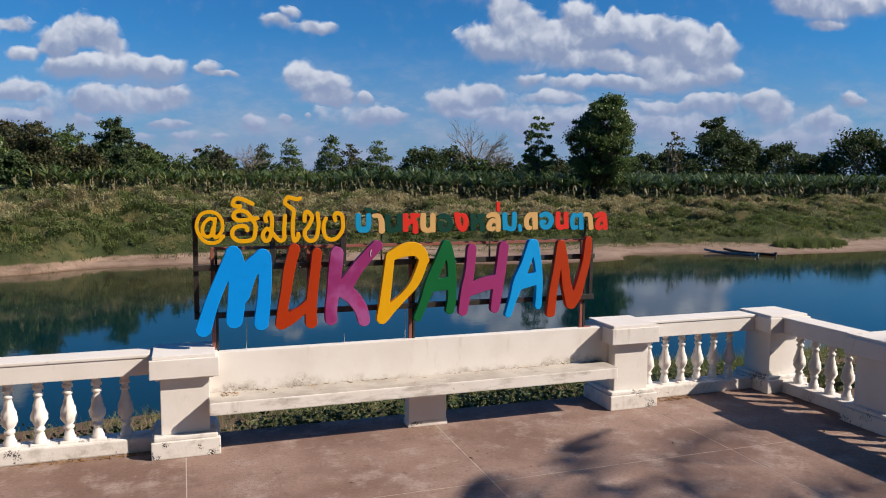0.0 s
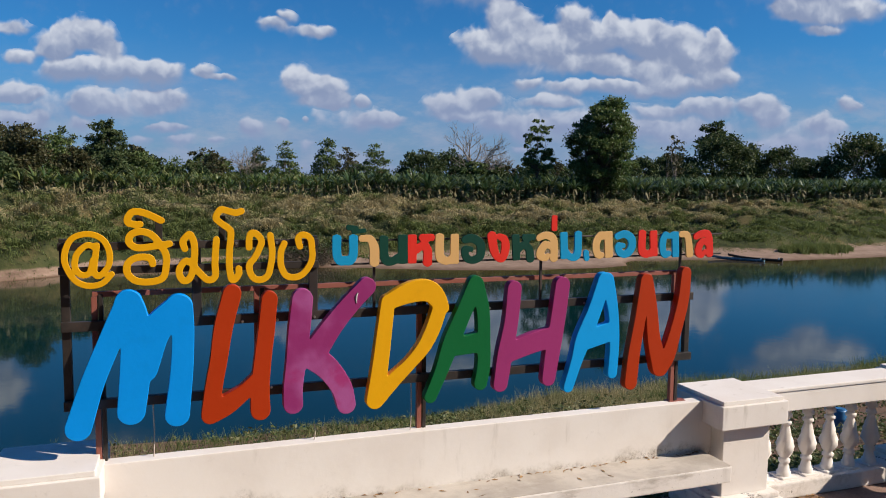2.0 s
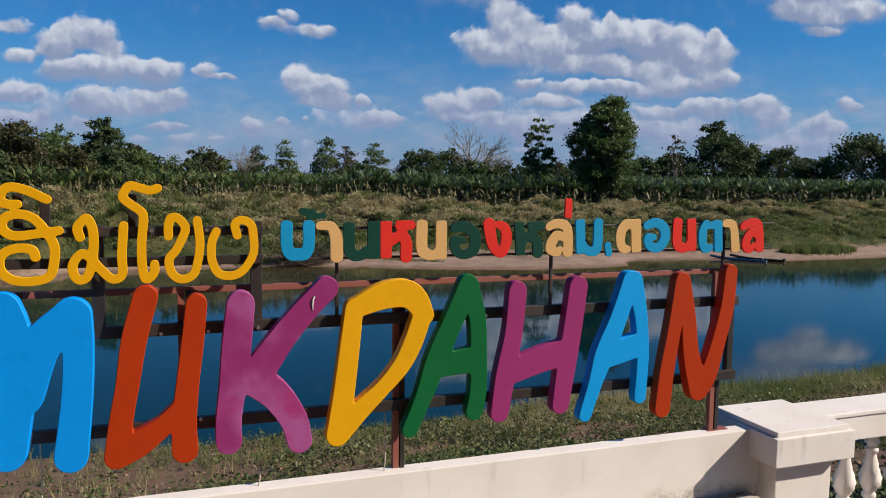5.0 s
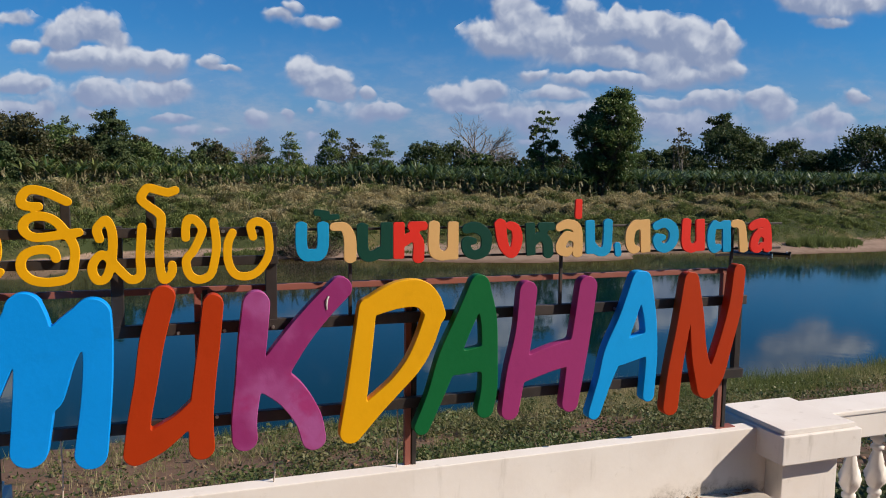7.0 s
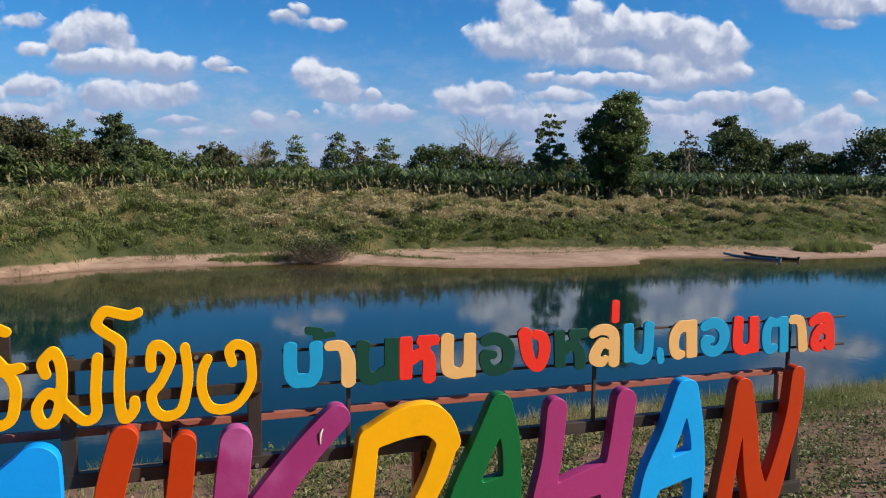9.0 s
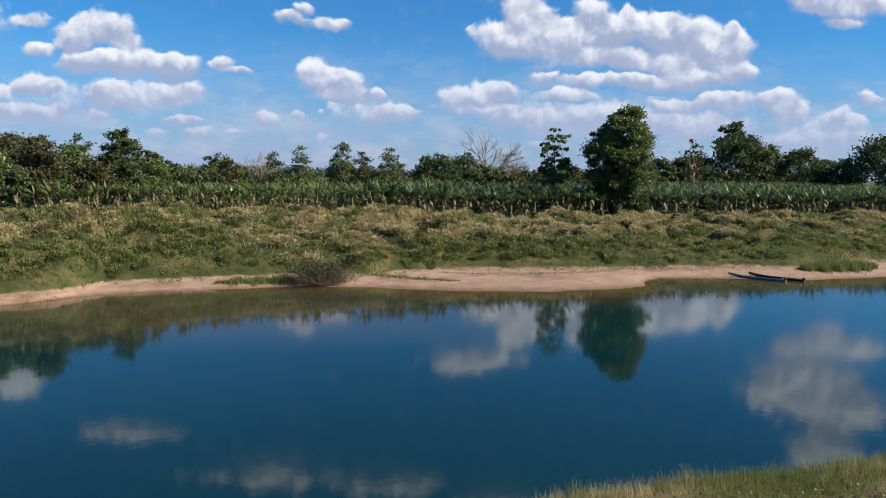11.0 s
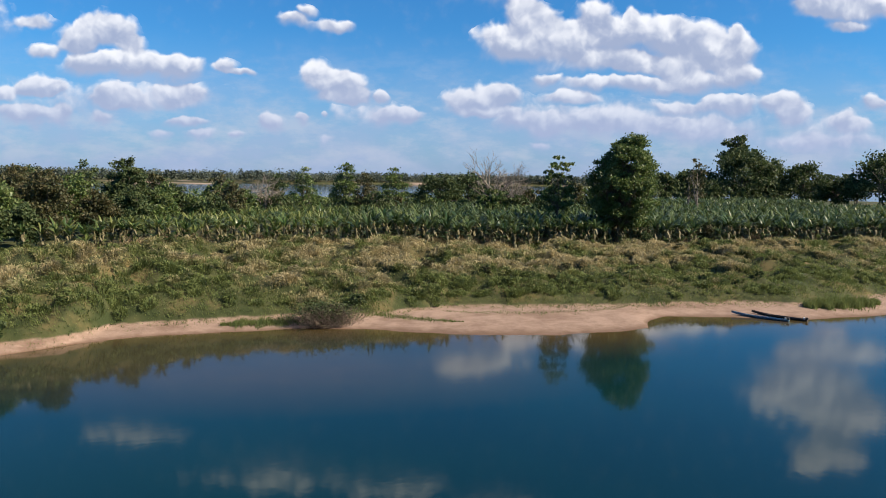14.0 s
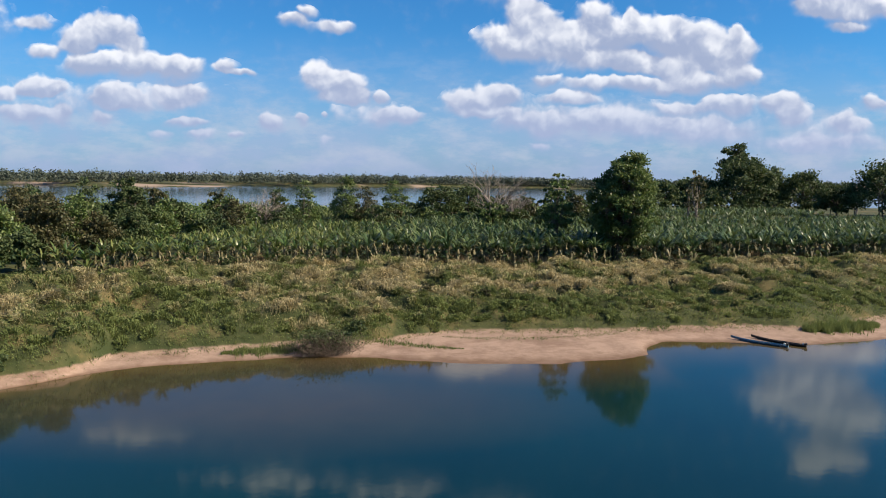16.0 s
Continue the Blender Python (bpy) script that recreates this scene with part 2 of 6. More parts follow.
    clear = k.mix(1.0, clear, SKY_TINT, "MULTIPLY")
    clear = k.mix(veil, clear, HAZE)
    wisps = k.math("MULTIPLY", k.ramp(k.noise(k.vmath("MULTIPLY", p0, (1, 2.4, 1)), 11.0, 7.0, 0.62), 0.42, 0.66, 0.0, 0.45), k.ramp(py, 0.19, 0.06))
    clear = k.mix(k.math("MULTIPLY", wisps, k.ramp(py, -0.01, 0.03)), clear, MILKY)
    total = k.mix(k.math("MULTIPLY", cover, 0.94), clear, cloud)
    k.put(bg.inputs[0], total)
    bg.inputs[1].default_value = 0.60


MILKY = (0.45, 0.49, 0.61)
SKY_TINT = (0.27, 0.89, 1.50)
CLOUD_SHADE, CLOUD_LIT, HAZE = (0.295, 0.355, 0.52), (0.77, 0.80, 0.87), (0.30, 0.375, 0.585)
build_sky()

# ---- materials
def surface(name, colour, rough=0.8, metal=0.0, bump=0.0, bump_scale=40.0, spec=0.5):
    """A principled material. colour: a function of the tree giving a colour socket, or a plain colour."""
    m = bpy.data.materials.new(name)
    m.use_nodes = True
    k = Nodes(m.node_tree)
    out, bsdf = k.add("ShaderNodeOutputMaterial"), k.add("ShaderNodeBsdfPrincipled")
    k.l.new(bsdf.outputs[0], out.inputs[0])
    pos = k.add("ShaderNodeNewGeometry").outputs["Position"]
    made = colour(k, pos) if callable(colour) else (*colour, 1)
    k.put(bsdf.inputs["Base Color"], made)
    k.put(bsdf.inputs["Roughness"], rough(k, pos) if callable(rough) else rough)
    bsdf.inputs["Metallic"].default_value = metal
    bsdf.inputs["Specular IOR Level"].default_value = spec
    if bump:
        b = k.add("ShaderNodeBump")
        b.inputs["Strength"].default_value, b.inputs["Distance"].default_value = 1.0, bump
        k.put(b.inputs["Height"], k.noise(pos, bump_scale, 6.0, 0.65))
        k.l.new(b.outputs[0], bsdf.inputs["Normal"])
    return m


def random_per_island(k):
    return k.add("ShaderNodeNewGeometry").outputs["Random Per Island"]


def plaster_colour(k, pos):
    c = k.mix(k.ramp(k.noise(pos, 2.2, 5.0), 0.35, 0.7), (0.675, 0.638, 0.612), (0.625, 0.580, 0.548))
    streak = k.noise(k.vmath("MULTIPLY", pos, (9.0, 9.0, 1.6)), 1.0, 5.0, 0.65)
    c = k.mix(k.math("MULTIPLY", k.ramp(streak, 0.56, 0.76, 0.0, 0.45), k.ramp(k.noise(pos, 1.7, 3.0), 0.4, 0.6)), c, (0.274, 0.236, 0.196))
    c = k.mix(k.ramp(k.noise(pos, 14.0, 6.0, 0.7), 0.60, 0.78, 0.0, 0.35), c, (0.34, 0.301, 0.261))
    return k.mix(k.ramp(k.noise(pos, 31.0, 5.0, 0.7), 0.71, 0.76, 0.0, 0.5), c, (0.105, 0.091, 0.078))


def worn_plaster_colour(k, pos):
    c = plaster_colour(k, pos)
    c = k.mix(k.ramp(k.noise(pos, 6.0, 6.0, 0.7), 0.48, 0.72, 0.0, 0.6), c, (0.327, 0.287, 0.242))
    flakes = k.math("MULTIPLY", k.ramp(k.noise(pos, 75.0, 5.0, 0.7), 0.49, 0.54), k.ramp(k.noise(pos, 5.0, 4.0, 0.6), 0.58, 0.64))
    return k.mix(flakes, c, (0.029, 0.026, 0.023))


def mouldy_colour(k, pos):
    """White plaster with mould that has crept up unevenly from the wet joint above the seat."""
    c = plaster_colour(k, pos)
    here = k.add("ShaderNodeSeparateXYZ")
    k.put(here.inputs[0], pos)
    rise = k.math("MULTIPLY_ADD", k.noise(pos, 2.6, 5.0, 0.65), 0.42, 0.36)
    wet = k.ramp(k.math("SUBTRACT", rise, here.outputs[2]), -0.02, 0.09)
    c = k.mix(k.math("MULTIPLY", wet, k.ramp(k.noise(pos, 13.0, 6.0, 0.7), 0.36, 0.66, 0.1, 0.75)), c, (0.287, 0.242, 0.196))
    spots = k.math("MULTIPLY", k.ramp(k.noise(pos, 48.0, 5.0, 0.7), 0.50, 0.58), k.ramp(k.math("SUBTRACT", rise, here.outputs[2]), 0.0, 0.12))
    return k.mix(k.math("MULTIPLY", spots, 0.6), c, (0.046, 0.04, 0.033))


def edge_colour(k, pos):
    c = plaster_colour(k, pos)
    c = k.mix(k.ramp(k.noise(k.vmath("MULTIPLY", pos, (1.5, 5.0, 5.0)), 1.3, 5.0, 0.65), 0.50, 0.68, 0.0, 0.75), c, (0.301, 0.268, 0.236))
    return k.mix(k.ramp(k.noise(pos, 26.0, 5.0, 0.7), 0.62, 0.70, 0.0, 0.7), c, (0.091, 0.078, 0.069))


def seat_colour(k, pos):
    c = k.mix(k.ramp(k.noise(pos, 3.0, 5.0), 0.4, 0.65), (0.458, 0.418, 0.376), (0.34, 0.304, 0.268))
    c = k.mix(k.ramp(k.noise(k.vmath("MULTIPLY", pos, (2.0, 6.0, 6.0)), 1.6, 6.0, 0.7), 0.5, 0.72, 0.0, 0.7), c, (0.274, 0.245, 0.216))
    return k.mix(k.ramp(k.noise(pos, 22.0, 5.0, 0.7), 0.66, 0.75, 0.0, 0.6), c, (0.085, 0.075, 0.065))


def floor_colour(k, pos):
    c = k.mix(k.ramp(k.noise(pos, 0.9, 5.0, 0.6), 0.35, 0.65), (0.163, 0.094, 0.072), (0.261, 0.173, 0.14))
    c = k.mix(k.ramp(k.noise(pos, 2.6, 7.0, 0.7), 0.49, 0.68, 0.0, 0.75), c, (0.353, 0.274, 0.238))
    c = k.mix(k.ramp(k.noise(pos, 9.0, 5.0, 0.7), 0.55, 0.72, 0.0, 0.6), c, (0.091, 0.056, 0.042))
    c = k.mix(k.ramp(k.noise(pos, 34.0, 5.0, 0.75), 0.46, 0.66, 0.0, 0.45), c, (0.111, 0.069, 0.056))
    return k.mix(k.ramp(k.noise(pos, 21.0, 6.0, 0.75), 0.56, 0.70, 0.0, 0.5), c, (0.366, 0.294, 0.255))


def ground_colour(k, pos):
    """Earth, dry grass and green turf on the banks, bare sand along the far water."""
    here = k.add("ShaderNodeSeparateXYZ")
    k.put(here.inputs[0], pos)
    z = here.outputs[2]
    # dark soil tone under the turf, deepened so gaps between blades read as shade
    green = k.mix(k.ramp(k.noise(pos, 0.35, 5.0), 0.35, 0.65), (0.026, 0.036, 0.0120), (0.05, 0.055, 0.021))
    dry = k.mix(k.noise(pos, 1.4, 5.0), (0.144, 0.107, 0.049), (0.098, 0.082, 0.033))
    c = green_far = k.mix(k.ramp(k.noise(pos, 0.11, 6.0, 0.6), 0.5, 0.68), green, dry)
    away = k.vmath("DOT_PRODUCT", k.vmath("SUBTRACT", pos, tuple(ORG)), tuple(FWD))
    c = k.mix(k.ramp(k.noise(pos, 1.1, 6.0, 0.7), 0.28, 0.46), c, k.mix(k.noise(pos, 6.0, 5.0, 0.7), (0.082, 0.045, 0.028), (0.202, 0.129, 0.089)))
    c = k.mix(k.ramp(away, 52.0, 46.0), green_far, c)
    sand = k.mix(k.ramp(k.noise(pos, 0.5, 6.0, 0.65), 0.35, 0.7), (0.262, 0.187, 0.142), (0.185, 0.127, 0.095))
    sand = k.mix(k.ramp(k.noise(k.vmath("MULTIPLY", pos, (0.5, 1.0, 1.0)), 0.22, 7.0, 0.7), 0.50, 0.64, 0.0, 0.6), sand, (0.129, 0.081, 0.057))
    sand = k.mix(k.ramp(k.noise(pos, 3.5, 5.0, 0.7), 0.56, 0.68, 0.0, 0.4), sand, (0.318, 0.249, 0.198))
    wet = k.ramp(k.math("ADD", z, k.math("MULTIPLY", k.noise(pos, 0.7, 4.0), 0.25)), -9.1, -8.8)
    sand = k.mix(wet, (0.105, 0.065, 0.042), sand)
    edge = k.math("ADD", z, k.math("MULTIPLY_ADD", k.noise(pos, 0.45, 5.0, 0.7), 0.9, -0.45))
    sandy = k.math("MULTIPLY", k.ramp(edge, -8.0, -8.35), k.math("MULTIPLY", k.ramp(away, 60.0, 70.0), k.ramp(away, 320.0, 300.0)))
    shore = k.math("MULTIPLY", k.ramp(away, 640.0, 700.0), k.math("MULTIPLY", k.ramp(z, -4.0, -5.5), k.ramp(k.noise(pos, 0.007, 3.0), 0.50, 0.62)))
    return k.mix(shore, k.mix(sandy, c, sand), (0.249, 0.194, 0.15))


def water_surface():
    m = bpy.data.materials.new("river_water")
    m.use_nodes = True
    k = Nodes(m.node_tree)
    out, bsdf = k.add("ShaderNodeOutputMaterial"), k.add("ShaderNodeBsdfPrincipled")
    k.l.new(bsdf.outputs[0], out.inputs[0])
    pos = k.add("ShaderNodeNewGeometry").outputs["Position"]
    deep = k.mix(k.ramp(k.noise(pos, 0.03, 4.0), 0.35, 0.65), (0.0013, 0.0151, 0.0181), (0.0020, 0.0189, 0.0198))
    # brown near the shore: muddy bed in thin water, with the bank's reflection painted in
    brown_water = k.add("ShaderNodeAttribute", attribute_name="brown_water").outputs["Fac"]
    mud_and_reflection = k.mix(k.noise(pos, 0.4, 5.0), (0.046, 0.032, 0.012), (0.076, 0.053, 0.022))
    k.put(bsdf.inputs["Base Color"], k.mix(brown_water, deep, mud_and_reflection))
    # smooth in the lee of the near bank, lightly ruffled farther out
    away = k.vmath("DOT_PRODUCT", k.vmath("SUBTRACT", pos, tuple(ORG)), tuple(FWD))
    ruffled = k.math("ADD", k.ramp(away, 40.0, 78.0, 0.0, 0.018), k.ramp(away, 260.0, 420.0, 0.0, 0.03))
    k.put(bsdf.inputs["Roughness"], k.math("ADD", ruffled, 0.042))
    bsdf.inputs["IOR"].default_value = 1.33
    b = k.add("ShaderNodeBump")
    b.inputs["Strength"].default_value, b.inputs["Distance"].default_value = 1.0, 0.0022
    k.put(b.inputs["Height"], k.noise(k.vmath("MULTIPLY", pos, (1.0, 1.0, 1.0)), 1.1, 3.0, 0.5))
    k.l.new(b.outputs[0], bsdf.inputs["Normal"])
    return m


M_PLASTER = surface("painted_plaster", plaster_colour, 0.75, bump=0.0012, bump_scale=18.0)
M_BACK = surface("mouldy_plaster", mouldy_colour, 0.75, bump=0.0012, bump_scale=18.0)
M_EDGE = surface("chipped_plaster", edge_colour, 0.8, bump=0.002, bump_scale=22.0)
M_SEAT = surface("stained_plaster", seat_colour, 0.8, bump=0.0025, bump_scale=16.0)
M_WORN = surface("worn_plaster", worn_plaster_colour, 0.85, bump=0.003, bump_scale=30.0)
M_FLOOR = surface("red_concrete", floor_colour, 0.85, bump=0.003, bump_scale=60.0)
M_GROUND = surface("bank_earth", ground_colour, 0.95, bump=0.05, bump_scale=3.0, spec=0.2)
M_WATER = water_surface()


def paint(name, rgb, chips=(0.196, 0.176, 0.157), rough=0.5):
    """Sprayed gloss paint on foam or board, slightly uneven, with few chips."""
    def colour(k, pos):
        c = k.mix(k.ramp(k.noise(pos, 2.5, 5.0, 0.6), 0.3, 0.75, 0.0, 0.28), rgb, tuple(min(1.0, v * 1.2 + 0.003) for v in rgb))
        c = k.mix(k.ramp(k.noise(pos, 11.0, 5.0, 0.6), 0.5, 0.85, 0.0, 0.22), c, tuple(v * 0.6 for v in rgb))
        return k.mix(k.ramp(k.noise(pos, 45.0, 6.0, 0.7), 0.74, 0.78, 0.0, 0.7), c, chips)
    return surface(name, colour, rough, bump=0.0012, bump_scale=30.0, spec=0.18)


def worn_purple():
    """Magenta paint sprayed unevenly, with pale thin patches."""
    def colour(k, pos):
        c = k.mix(k.ramp(k.noise(pos, 3.6, 3.0, 0.5), 0.40, 0.66), (0.222, 0.023, 0.124), (0.307, 0.075, 0.236))
        c = k.mix(k.ramp(k.noise(k.vmath("ADD", pos, (3.1, 0, 1.7)), 4.5, 4.0, 0.6), 0.55, 0.72, 0.0, 0.7), c, (0.281, 0.0144, 0.111))
        return k.mix(k.ramp(k.noise(pos, 50.0, 6.0, 0.7), 0.73, 0.77, 0.0, 0.7), c, (0.392, 0.261, 0.34))
    return surface("worn_magenta_paint", colour, 0.5, bump=0.0015, bump_scale=24.0, spec=0.18)


def steel_colour(k, pos):
    c = k.mix(k.ramp(k.noise(pos, 7.0, 5.0), 0.4, 0.7), (0.0198, 0.0157, 0.0144), (0.042, 0.033, 0.029))
    return k.mix(k.ramp(k.noise(pos, 26.0, 6.0, 0.7), 0.6, 0.74), c, (0.085, 0.036, 0.0198))


def primer_colour(k, pos):
    c = k.mix(k.noise(pos, 9.0, 5.0), (0.196, 0.056, 0.04), (0.249, 0.085, 0.062))
    return k.mix(k.ramp(k.noise(pos, 30.0, 6.0, 0.7), 0.62, 0.72), c, (0.078, 0.033, 0.023))


def leaf_surface(name, a, b, c, glow=0.3, rough=0.55, by_object=False):
    """Foliage: three tones picked leaf by leaf, patches over metres, light passing through."""
    m = bpy.data.materials.new(name)
    m.use_nodes = True
    k = Nodes(m.node_tree)
    out, bsdf = k.add("ShaderNodeOutputMaterial"), k.add("ShaderNodeBsdfPrincipled")
    pos = k.add("ShaderNodeNewGeometry").outputs["Position"]
    pick = random_per_island(k)
    patch = k.noise(pos, 0.35, 4.0, 0.6)
    tone = k.mix(k.ramp(pick, 0.0, 1.0, smooth=False), a, b)
    tone = k.mix(k.ramp(k.math("MULTIPLY_ADD", pick, 0.35, patch), 0.52, 0.85, 0.0, 0.85), tone, c)
    k.put(bsdf.inputs["Base Color"], tone)
    bsdf.inputs["Roughness"].default_value = rough
    bsdf.inputs["Specular IOR Level"].default_value = 0.3
    thin = k.add("ShaderNodeBsdfTranslucent")
    k.put(thin.inputs[0], tone)
    both = k.add("ShaderNodeMixShader")
    both.inputs[0].default_value = glow
    k.l.new(bsdf.outputs[0], both.inputs[1]), k.l.new(thin.outputs[0], both.inputs[2])
    k.l.new(both.outputs[0], out.inputs[0])
    return m


def grass_surface():
    """Bank grass: green low on the slope and in hollows, straw where it has dried."""
    m = bpy.data.materials.new("bank_grass")
    m.use_nodes = True
    k = Nodes(m.node_tree)
    out, bsdf = k.add("ShaderNodeOutputMaterial"), k.add("ShaderNodeBsdfPrincipled")
    pos = k.add("ShaderNodeNewGeometry").outputs["Position"]
    here = k.add("ShaderNodeSeparateXYZ")
    k.put(here.inputs[0], pos)
    pick = random_per_island(k)
    green = k.mix(pick, (0.081, 0.112, 0.033), (0.157, 0.187, 0.064))
    straw = k.mix(pick, (0.28, 0.239, 0.129), (0.413, 0.353, 0.198))
    dry = k.math("ADD", k.noise(pos, 0.10, 5.0, 0.6), k.math("MULTIPLY", k.noise(pos, 0.45, 4.0, 0.6), 0.45))
    dry = k.math("ADD", dry, k.ramp(here.outputs[2], -8.2, -2.6, -0.20, 0.14, smooth=False))
    across = k.vmath("DOT_PRODUCT", k.vmath("SUBTRACT", pos, tuple(ORG)), tuple(RGT))
    dry = k.math("ADD", dry, k.math("ADD", k.ramp(across, -55.0, -15.0, -0.10, 0.02), k.ramp(across, 35.0, 75.0, 0.0, -0.07)))
    dry = k.math("ADD", dry, k.math("MULTIPLY_ADD", pick, 0.10, -0.05))
    c = k.mix(k.ramp(dry, 0.715, 0.93), green, straw)
    k.put(bsdf.inputs["Base Color"], c)
    bsdf.inputs["Roughness"].default_value = 0.7
    bsdf.inputs["Specular IOR Level"].default_value = 0.2
    thin = k.add("ShaderNodeBsdfTranslucent")
    k.put(thin.inputs[0], c)
    both = k.add("ShaderNodeMixShader")
    both.inputs[0].default_value = 0.38
    k.l.new(bsdf.outputs[0], both.inputs[1]), k.l.new(thin.outputs[0], both.inputs[2])
    k.l.new(both.outputs[0], out.inputs[0])
    return m


def bark_colour(k, pos):
    return k.mix(k.ramp(k.noise(k.vmath("MULTIPLY", pos, (1, 1, 0.25)), 9.0, 5.0, 0.7), 0.35, 0.7), (0.056, 0.042, 0.031), (0.131, 0.107, 0.085))


def pale_bark_colour(k, pos):
    return k.mix(k.noise(k.vmath("MULTIPLY", pos, (1, 1, 0.25)), 5.0, 5.0, 0.7), (0.131, 0.107, 0.089), (0.236, 0.203, 0.17))


M_PAINT = {
    "blue": paint("sky_blue_paint", (0.0003, 0.228, 0.688)),
    "azure": paint("azure_paint", (0.0034, 0.267, 0.654)),
    "orange": paint("burnt_orange_paint", (0.327, 0.028, 0.0020)),
    "purple": paint("magenta_purple_paint", (0.249, 0.026, 0.127), chips=(0.294, 0.131, 0.229)),
    "worn_purple": worn_purple(),
    "yellow": paint("golden_yellow_paint", (0.619, 0.31, 0.0009)),
    "green": paint("bright_green_paint", (0.0025, 0.098, 0.027)),
    "sky": paint("light_blue_paint", (0.0065, 0.236, 0.47), rough=0.5),
    "dark": paint("dark_green_paint", (0.0038, 0.041, 0.029), rough=0.5),
    "red": paint("bright_red_paint", (0.5610, 0.025, 0.016), rough=0.5),
    "cream": paint("cream_paint", (0.536, 0.327, 0.131), rough=0.5),
}
M_STEEL = surface("dark_painted_steel", steel_colour, 0.55, metal=0.2, bump=0.001)
M_PRIMER = surface("red_primer_steel", primer_colour, 0.6, bump=0.001)
M_BOLT = surface("zinc_bolt", (0.359, 0.353, 0.34), 0.35, metal=0.9)
M_MORTAR = surface("pale_mortar", (0.418, 0.353, 0.307), 0.9, bump=0.002)
M_BARK = surface("bark", bark_colour, 0.9, bump=0.02, bump_scale=14.0)
M_PALE_BARK = surface("pale_bark", pale_bark_colour, 0.9, bump=0.02, bump_scale=10.0)
M_GRASS = grass_surface()
M_WEED = leaf_surface("weed_leaves", (0.033, 0.062, 0.0157), (0.089, 0.124, 0.036), (0.131, 0.124, 0.052), 0.28)
M_LEAF = leaf_surface("broad_leaves", (0.033, 0.069, 0.0170), (0.101, 0.154, 0.042), (0.131, 0.163, 0.056), 0.34, 0.42)
M_DARK_LEAF = leaf_surface("dark_leaves", (0.022, 0.045, 0.0144), (0.056, 0.086, 0.028), (0.078, 0.1, 0.036), 0.3, 0.65)
# far foliage: distance haze painted in as a paler, greyer leaf colour
M_HAZED_LEAF = leaf_surface("hazed_leaves", (0.042, 0.06, 0.046), (0.075, 0.098, 0.072), (0.091, 0.107, 0.082), 0.3)
M_OLIVE_LEAF = leaf_surface("olive_leaves", (0.031, 0.043, 0.0155), (0.071, 0.073, 0.028), (0.086, 0.074, 0.033), 0.30)
M_BANANA = leaf_surface("banana_leaves", (0.0131, 0.04, 0.0131), (0.075, 0.121, 0.046), (0.124, 0.154, 0.056), 0.28, 0.38)
M_YOUNG_BANANA = leaf_surface("young_banana_leaves", (0.023, 0.058, 0.0144), (0.107, 0.16, 0.046), (0.176, 0.189, 0.062), 0.32, 0.34)
M_STEM = surface("banana_stem", lambda k, pos: k.mix(k.noise(pos, 4.0, 4.0), (0.131, 0.098, 0.046), (0.065, 0.072, 0.026)), 0.7)
M_TWIG = surface("dry_twigs", lambda k, pos: k.mix(random_per_island(k), (0.078, 0.056, 0.04), (0.163, 0.124, 0.091)), 0.9)
M_DEAD_LEAF = surface("dead_leaves", lambda k, pos: k.mix(random_per_island(k), (0.327, 0.196, 0.072), (0.131, 0.065, 0.029)), 0.8)
M_BOAT_BLUE = surface("boat_blue_paint", lambda k, pos: k.mix(k.ramp(k.noise(pos, 3.0, 5.0), 0.4, 0.7), (0.043, 0.129, 0.198), (0.189, 0.284, 0.344)), 0.6, bump=0.003)
M_BOAT_DARK = surface("boat_dark_wood", lambda k, pos: k.mix(k.noise(pos, 4.0, 5.0), (0.0181, 0.0144, 0.0131), (0.049, 0.04, 0.033)), 0.7, bump=0.003)
M_WHITE = surface("white_metal", (0.49, 0.49, 0.483), 0.4)
M_CLOD = surface("earth_clods", lambda k, pos: k.mix(random_per_island(k), (0.098, 0.056, 0.034), (0.261, 0.173, 0.121)), 0.95, bump=0.006, bump_scale=60.0, spec=0.2)
M_BARREL = surface("blue_plastic", lambda k, pos: k.mix(k.noise(pos, 6.0, 4.0), (0.0078, 0.085, 0.236), (0.0198, 0.131, 0.294)), 0.45)

# ---- building helpers
def mesh_object(name, bm, material, smooth=False):
    data = bpy.data.meshes.new(name)
    bm.to_mesh(data)
    bm.free()
    if smooth:
        data.polygons.foreach_set("use_smooth", [True] * len(data.polygons))
    for m in material if isinstance(material, (list, tuple)) else (material,):
        data.materials.append(m)
    return new(name, data)


def part(name, bm, material, parent, label="", smooth=False):
    ob = mesh_object(name, bm, material, smooth)
    ob.parent = parent
    return tagged(ob, label)


def shared(name, data, parent, m):
    """Another object on a mesh that is already there."""
    ob = new(name, data)
    ob.parent, ob.matrix_basis = parent, m
    return ob


def thing(name, label, category, at=(0, 0, 0), group="", kind=""):
    ob = new(name)
    ob.location = at
    ob.empty_display_size = 0.2
    return tagged(ob, label, category, group, kind)


def box(bm, x0, x1, y0, y1, z0, z1, bevel=0.0):
    made = bmesh.ops.create_cube(bm, size=1.0, matrix=Matrix.LocRotScale(((x0 + x1) / 2, (y0 + y1) / 2, (z0 + z1) / 2), None, (x1 - x0, y1 - y0, z1 - z0)))
    if bevel:
        edges = list({e for v in made["verts"] for e in v.link_edges})
        bmesh.ops.bevel(bm, geom=edges, offset=bevel, segments=2, profile=0.6, affect="EDGES")
    return bm


def one_box(*size, bevel=0.0):
    return box(bmesh.new(), *size, bevel=bevel)


